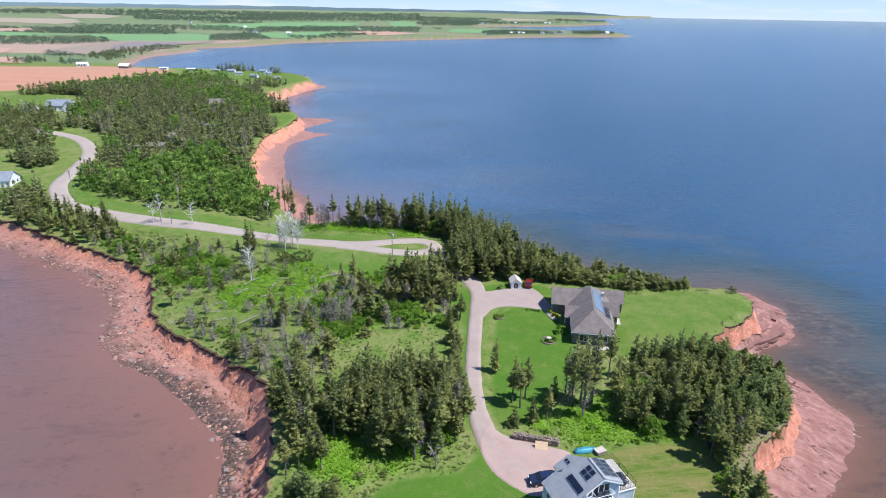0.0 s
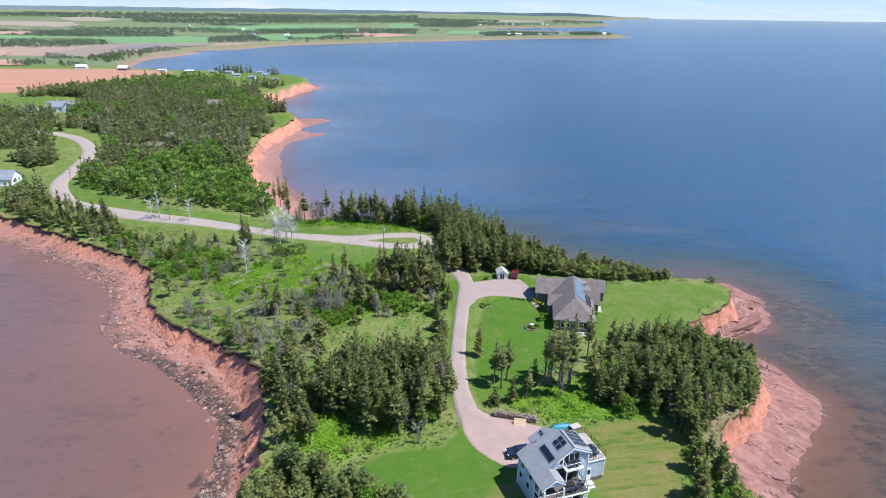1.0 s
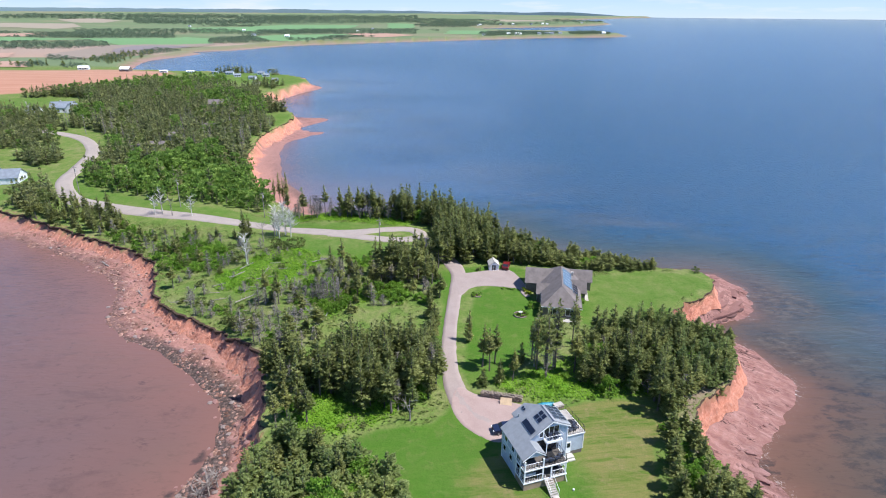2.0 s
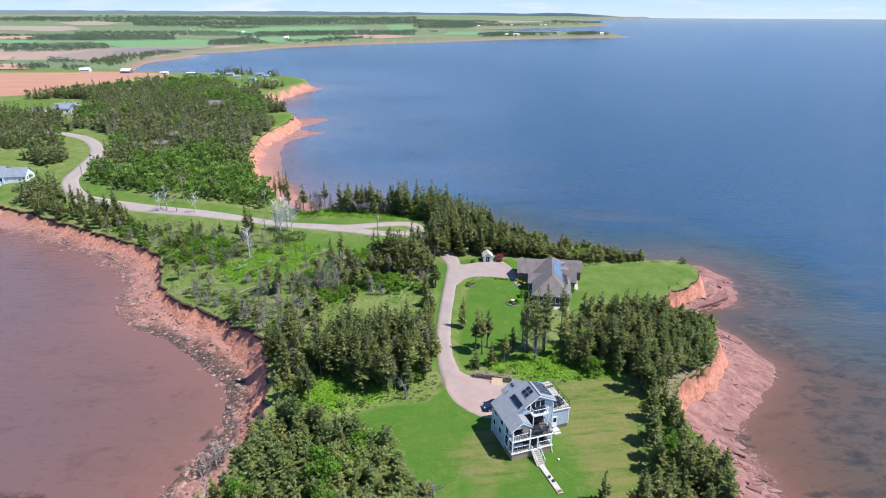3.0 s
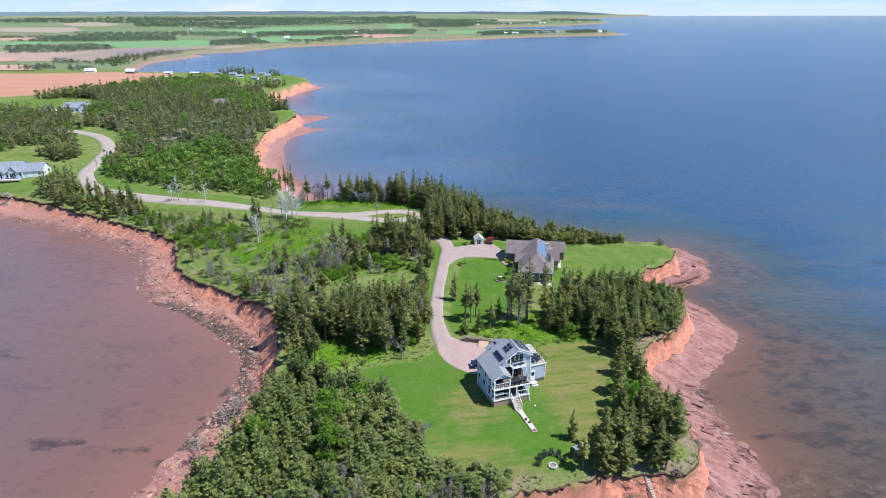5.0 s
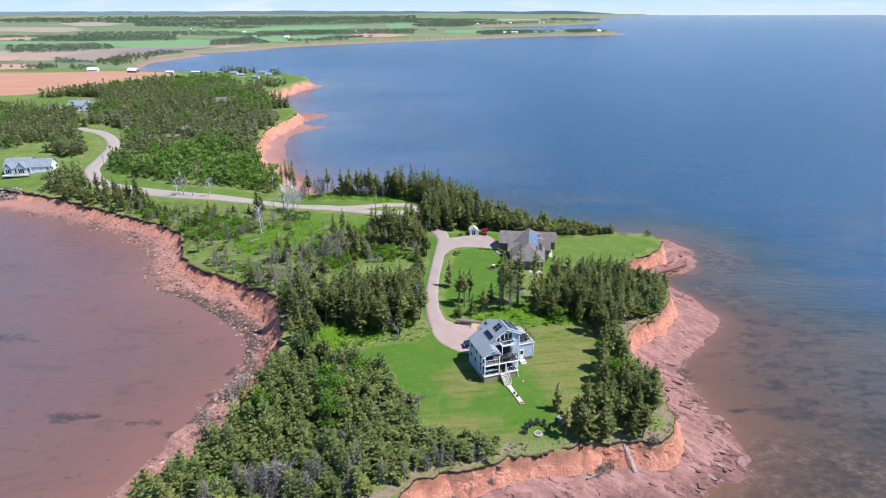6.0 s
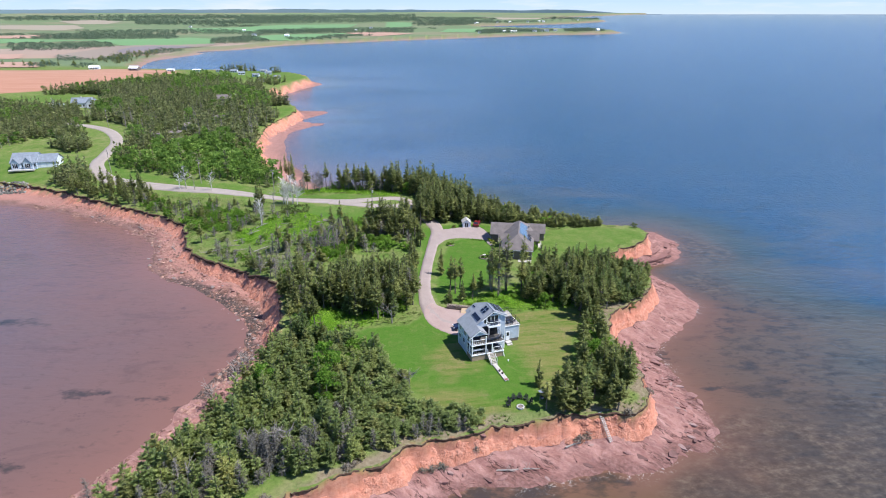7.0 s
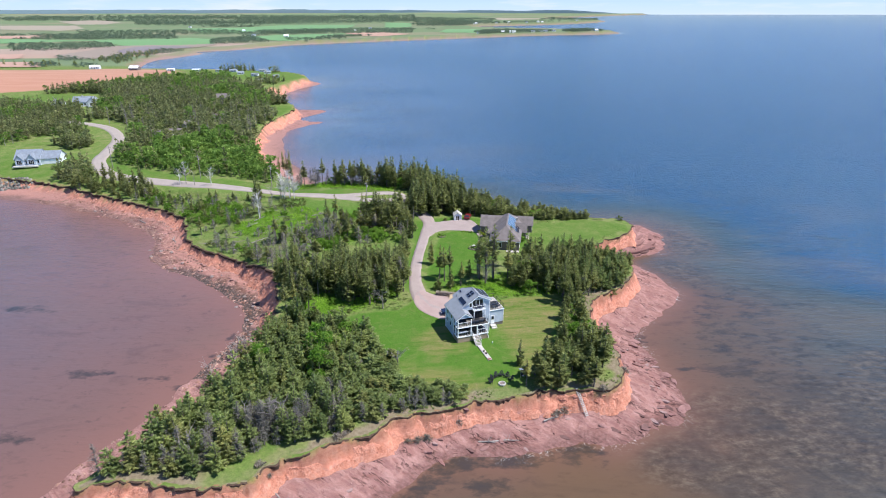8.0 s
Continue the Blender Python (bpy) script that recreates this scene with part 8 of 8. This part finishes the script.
def rock_ledge(x, y, z, rx, ry, th, turn, tilt, seed, label, group, n=8, mat_=None):
    """An undercut slab of bedrock with a straight-broken outline."""
    rs = np.random.RandomState(seed)
    bm = bmesh.new()
    ang = np.sort((np.arange(n) + rs.uniform(-0.36, 0.36, n)) * 6.283 / n)
    rad = rs.uniform(0.72, 1.15, n)
    rings = []
    for f, h in ((0.97, 0.0), (1.0, -0.08), (0.97, -0.34), (1.0, -0.42), (0.84, -1.0)):
        rings.append([bm.verts.new((rx * f * rad[i] * math.cos(ang[i]), ry * f * rad[i] * math.sin(ang[i]), h * th + rs.uniform(-0.03, 0.03) * th)) for i in range(n)])
    top = bm.verts.new((0, 0, 0.03 * th))
    for i in range(n):
        j = (i + 1) % n
        bm.faces.new((top, rings[0][i], rings[0][j]))
        for a, b in zip(rings, rings[1:]):
            bm.faces.new((a[i], b[i], b[j], a[j]))
    bm.faces.new(rings[-1][::-1])
    me = bpy.data.meshes.new("rock_ledge")
    bm.to_mesh(me)
    bm.free()
    me.materials.append(mat_ or LEDGE)
    ob = new("rock_ledge", me)
    ob.matrix_world = pose(x, y, z, tilt, 0.5 * tilt, turn)
    tagged(ob, label, "rock", group)


LEDGE = gravel_material("mauve_ledge", (0.155, 0.074, 0.064), (0.245, 0.128, 0.111), (0.34, 0.205, 0.182))
PALE_LEDGE = gravel_material("pale_broken_slab", (0.20, 0.120, 0.105), (0.295, 0.200, 0.180), (0.38, 0.285, 0.262))
DARKROCK = gravel_material("dark_sandstone", (0.09, 0.048, 0.042), (0.155, 0.085, 0.076), (0.22, 0.132, 0.12))
HEAD = "layered slab of mauve red sandstone on the headland"
for k, (x, y, rx, ry, turn, tilt) in enumerate(((72.5, 117.5, 4.2, 1.5, 28, -6), (77.0, 120.0, 3.6, 1.5, 35, -7), (80.5, 124.0, 2.6, 1.2, 55, -6), (78.5, 122.4, 4.0, 1.6, 40, -5), (74.5, 121.0, 3.6, 1.3, 35, -5), (81.5, 129, 2.6, 1.2, 70, -5), (76.5, 126, 3.4, 1.2, 52, -4), (78, 132, 3.0, 1.1, 60, -4), (68.5, 114.5, 2.6, 0.9, 30, -4), (66.5, 109.5, 2.4, 0.8, 60, -3), (74, 130, 2.6, 0.9, 55, -4))):
    rock_ledge(x, y, max(0.35, at_ground(x, y) + 0.22), rx, 0.72 * ry, 0.7, turn, tilt, 40 + k, HEAD, "headland ledges", 10)
for k, (x, y) in enumerate(((76.5, 118.6), (79.5, 121.2), (74.0, 116.8), (71.5, 115.6))):
    rock_ledge(x, y, max(0.3, at_ground(x, y) + 0.12), 1.6, 0.6, 0.8, 32, -8, 240 + k, "dark sandstone block under the headland", "headland ledges", 8, DARKROCK)
SHELF = "low broken edge of red sandstone bedrock on the shore"
rs4 = np.random.RandomState(77)
nests = ((53.4, 60.0, 1.8, 11), (56.0, 55.0, 2.0, 18), (56.2, 50.0, 2.2, 13), (55.5, 45.5, 2.0, 8), (55.5, 40.2, 2.2, 12), (51, 35.6, 2.4, 9), (30, 31.5, 4.0, 6), (10, 26.5, 4, 5), (0, 17, 4, 4), (17, 30, 4, 5))
k = 0
for cx, cy, spread, count in nests:
    for j in range(count):
        k += 1
        x, y = cx + rs4.normal() * spread * 0.6, cy + rs4.normal() * spread * 0.6
        big = rs4.rand() ** 2
        rock_ledge(x, y, max(at_ground(x, y), 0.0) + rs4.uniform(0.0, 0.14), 0.45 + 1.2 * big, 0.22 + 0.36 * big, rs4.uniform(0.3, 0.6), -36 + rs4.normal() * 34, rs4.uniform(-12, 10), 100 + k, SHELF, "shore ledges", 6 + k % 3, (LEDGE, PALE_LEDGE, LEDGE, DARKROCK)[k % 4])


def beach_rubble():
    """Broken stones strewn over the bay's beach."""
    rs = np.random.RandomState(31)
    n = 80000
    x, y = rs.uniform(-150, -22, n), rs.uniform(20, 178, n)
    z, rim, sea, _ = heights(x, y, True)
    ok = (rim < -1.6) & (sea > -1.2) & (fbm(x / 6, y / 6, 3) > rs.uniform(-0.7, 0.5, n))
    x, y, z = x[ok], y[ok], z[ok]
    base = np.array([[1, 0, 0], [0.2, 0.9, 0], [-0.9, 0.4, 0], [-0.6, -0.8, 0], [0.5, -0.8, 0], [0.1, 0.1, 0.55]])
    tri = np.array([[0, 1, 5], [1, 2, 5], [2, 3, 5], [3, 4, 5], [4, 0, 5]])
    m = len(x)
    s = 0.10 + 0.42 * rs.rand(m) ** 3
    a = rs.uniform(0, 6.283, m)
    j = base[None] * rs.uniform(0.6, 1.4, (m, 6, 3)) * s[:, None, None]
    v = np.stack([j[..., 0] * np.cos(a)[:, None] - j[..., 1] * np.sin(a)[:, None] + x[:, None], j[..., 0] * np.sin(a)[:, None] + j[..., 1] * np.cos(a)[:, None] + y[:, None], j[..., 2] + np.maximum(z, -0.05)[:, None] - 0.01], -1)
    f = (tri[None] + 6 * np.arange(m)[:, None, None]).reshape(-1, 3)
    tagged(new("beach_rubble", fast_mesh("beach_rubble", v.reshape(-1, 3), f, RUBBLE)), "pinkish and grey stones strewn over the beach", "rubble", kind="stuff")


RUBBLE = leaf_material("beach_stones", (0.105, 0.060, 0.050), (0.225, 0.128, 0.108), (0.345, 0.225, 0.195), 0.0)
beach_rubble()


def deadfall():
    """Fallen grey trunks lying through the scrub."""
    rs = np.random.RandomState(52)
    spots = scatter([(-62, 120), (-58, 140), (-46, 144), (-30, 132), (-16, 128), (-14, 112), (-24, 98), (-36, 98), (-52, 110)], 3.6, rs)
    first = [None] * 3
    for k, (x, y) in enumerate(spots[:38]):
        i = k % 3
        m = pose(x, y, at_ground(x, y) + 0.18, rs.uniform(-4, 4), 0, rs.uniform(0, 360)) @ Matrix.Scale(rs.uniform(0.6, 1.2), 4)
        if first[i] is None:
            b = tube(bmesh.new(), (-2.2, 0, 0), (2.4, 0.2, 0.35), 0.13, 0.05, 5)
            for j in range(7 + i):
                u = -0.8 + 0.42 * j
                tube(b, (u, 0.05, 0.12), (u + 0.5, (0.9 if (j + i) % 2 else -0.9) * rs.uniform(0.6, 1.2), rs.uniform(0.2, 0.9)), 0.04, 0.012, 3)
            me = bpy.data.meshes.new("fallen_tree")
            b.to_mesh(me)
            b.free()
            me.materials.append(DEADWOOD)
            first[i] = me
        ob = new("fallen_tree", first[i])
        ob.matrix_world = m
        tagged(ob, "fallen bleached grey tree lying in the scrub", "dead tree", "fallen trees")


deadfall()


def garden_bed(x, y, r, label):
    g = thing("garden_bed", x, y, at_ground(x, y), 0, label, "garden bed", "garden beds")
    n = int(6.283 * r / 0.42)
    for k in range(n):
        a = 6.283 * k / n
        bm = boxes((-0.2, 0.2, -0.14, 0.14, -0.1, random.uniform(0.14, 0.24)), bevel=0.04)
        bm.transform(pose(r * math.cos(a), r * math.sin(a), 0, 0, 0, math.degrees(a) + 90 + random.uniform(-10, 10)))
        part("edging_stone", bm, STONE, g)
    part("soil", tube(bmesh.new(), (0, 0, -0.2), (0, 0, 0.08), r - 0.1, n=16), SOD_SOIL, g)


garden_bed(22.2, 106.6, 1.4, "round garden bed edged with pale stones")
garden_bed(12.9, 116.6, 0.95, "small round lawn bed edged with pale stones")
bb = thing("bird_bath", 22.2, 106.2, at_ground(22.2, 106.2) + 0.08, 0, "pale stone bird bath in the garden bed", "bird bath")
part("pedestal", tube(bmesh.new(), (0, 0, 0), (0, 0, 0.8), 0.2, 0.13, 10), CONCRETE, bb)
part("bowl", tube(bmesh.new(), (0, 0, 0.78), (0, 0, 0.95), 0.2, 0.5, 14), CONCRETE, bb)


def riprap():
    """Grey armour stone heaped along the bank by the white house."""
    rs = np.random.RandomState(64)
    x, y = np.array(scatter([(-200, 198), (-176.7, 195.5), (-163.8, 193.2), (-160, 189), (-173, 187), (-200, 191)], 0.9, rs)).T
    z = at_many(x, y)
    base = np.array([[1, 0.2, 0], [0.3, 1, 0], [-0.8, 0.7, 0], [-1, -0.4, 0], [-0.1, -1, 0], [0.8, -0.7, 0], [0.45, 0.15, 0.8], [-0.4, 0.25, 0.9], [-0.05, -0.5, 0.75]])
    tri = np.array([[0, 1, 6], [1, 7, 6], [1, 2, 7], [2, 3, 7], [3, 8, 7], [3, 4, 8], [4, 5, 8], [5, 6, 8], [5, 0, 6], [6, 7, 8]])
    m = len(x)
    j = base[None] * rs.uniform(0.7, 1.3, (m, 9, 3)) * rs.uniform(0.45, 0.95, m)[:, None, None]
    a = rs.uniform(0, 6.283, m)
    v = np.stack([j[..., 0] * np.cos(a)[:, None] - j[..., 1] * np.sin(a)[:, None] + x[:, None], j[..., 0] * np.sin(a)[:, None] + j[..., 1] * np.cos(a)[:, None] + y[:, None], j[..., 2] + z[:, None] - 0.05], -1)
    f = (tri[None] + 9 * np.arange(m)[:, None, None]).reshape(-1, 3)
    grey = leaf_material("armour_stone", (0.10, 0.088, 0.082), (0.18, 0.16, 0.15), (0.28, 0.255, 0.24), 0.0)
    tagged(new("riprap", fast_mesh("riprap", v.reshape(-1, 3), f, grey)), "heap of grey armour stone along the bank", "riprap", kind="stuff")


riprap()


def brush_heap(x, y, s, turn, k):
    """Grey dead brush slumped down the cliff."""
    root = thing("dead_brush", x, y, at_ground(x, y) + 0.05, turn, "heap of grey dead brush slumped down the cliff", "brush", "dead brush on the cliff", s)
    v, q = twig_crown(np.random.RandomState(400 + k), 1.1, 1.7, 0.05, 110)
    ob = new("brush", fast_mesh("brush", v, q, TWIG))
    ob.parent = root
    v, q = leafy_crown(np.random.RandomState(500 + k), 0.9, 1.3, 0.0, 12, 12, 0.26)
    ob = new("foliage", fast_mesh("foliage", v, q, WITHERED))
    ob.parent = root


WITHERED = leaf_material("withered_leaves", (0.13, 0.110, 0.084), (0.21, 0.178, 0.138), (0.30, 0.26, 0.205), 0.2)
for k, (x, y, s) in enumerate(((42.9, 38.6, 0.8), (34.3, 36.0, 0.95), (35.6, 36.9, 0.9), (10.7, 29.6, 0.75), (9.0, 29.3, 0.75), (7.5, 28.8, 0.6), (16.3, 32.8, 0.6), (49.3, 47.2, 0.9), (-3.9, 25.1, 0.80), (-2.8, 25.9, 0.60), (-14.8, 19.1, 0.70), (-13.3, 18.5, 0.50), (-32.4, 18.8, 0.60))):
    brush_heap(x, y, s, 40 * k, k)
for k, (x, y, rx, ry, turn, tilt) in enumerate(((50.3, 34.8, 1.7, 1.1, 40, 20), (56.4, 39.9, 1.6, 0.6, -50, 22), (53.0, 36.6, 1.3, 0.7, 10, -16), (44.2, 33.5, 1.8, 0.6, -35, 18), (49.9, 37.3, 1.5, 0.4, -40, 16), (55.2, 38.0, 1.2, 0.6, 70, 14), (34.9, 31.8, 1.7, 0.5, -25, 14), (23.9, 30.8, 1.8, 0.5, -12, 14))):
    rock_ledge(x, y, max(at_ground(x, y), 0.05) + 0.15, 0.75 * rx, 0.75 * ry, 0.6, turn, tilt, 200 + k, "tilted dark slab of broken sandstone at the tip", "broken ledge blocks", 6, DARKROCK)
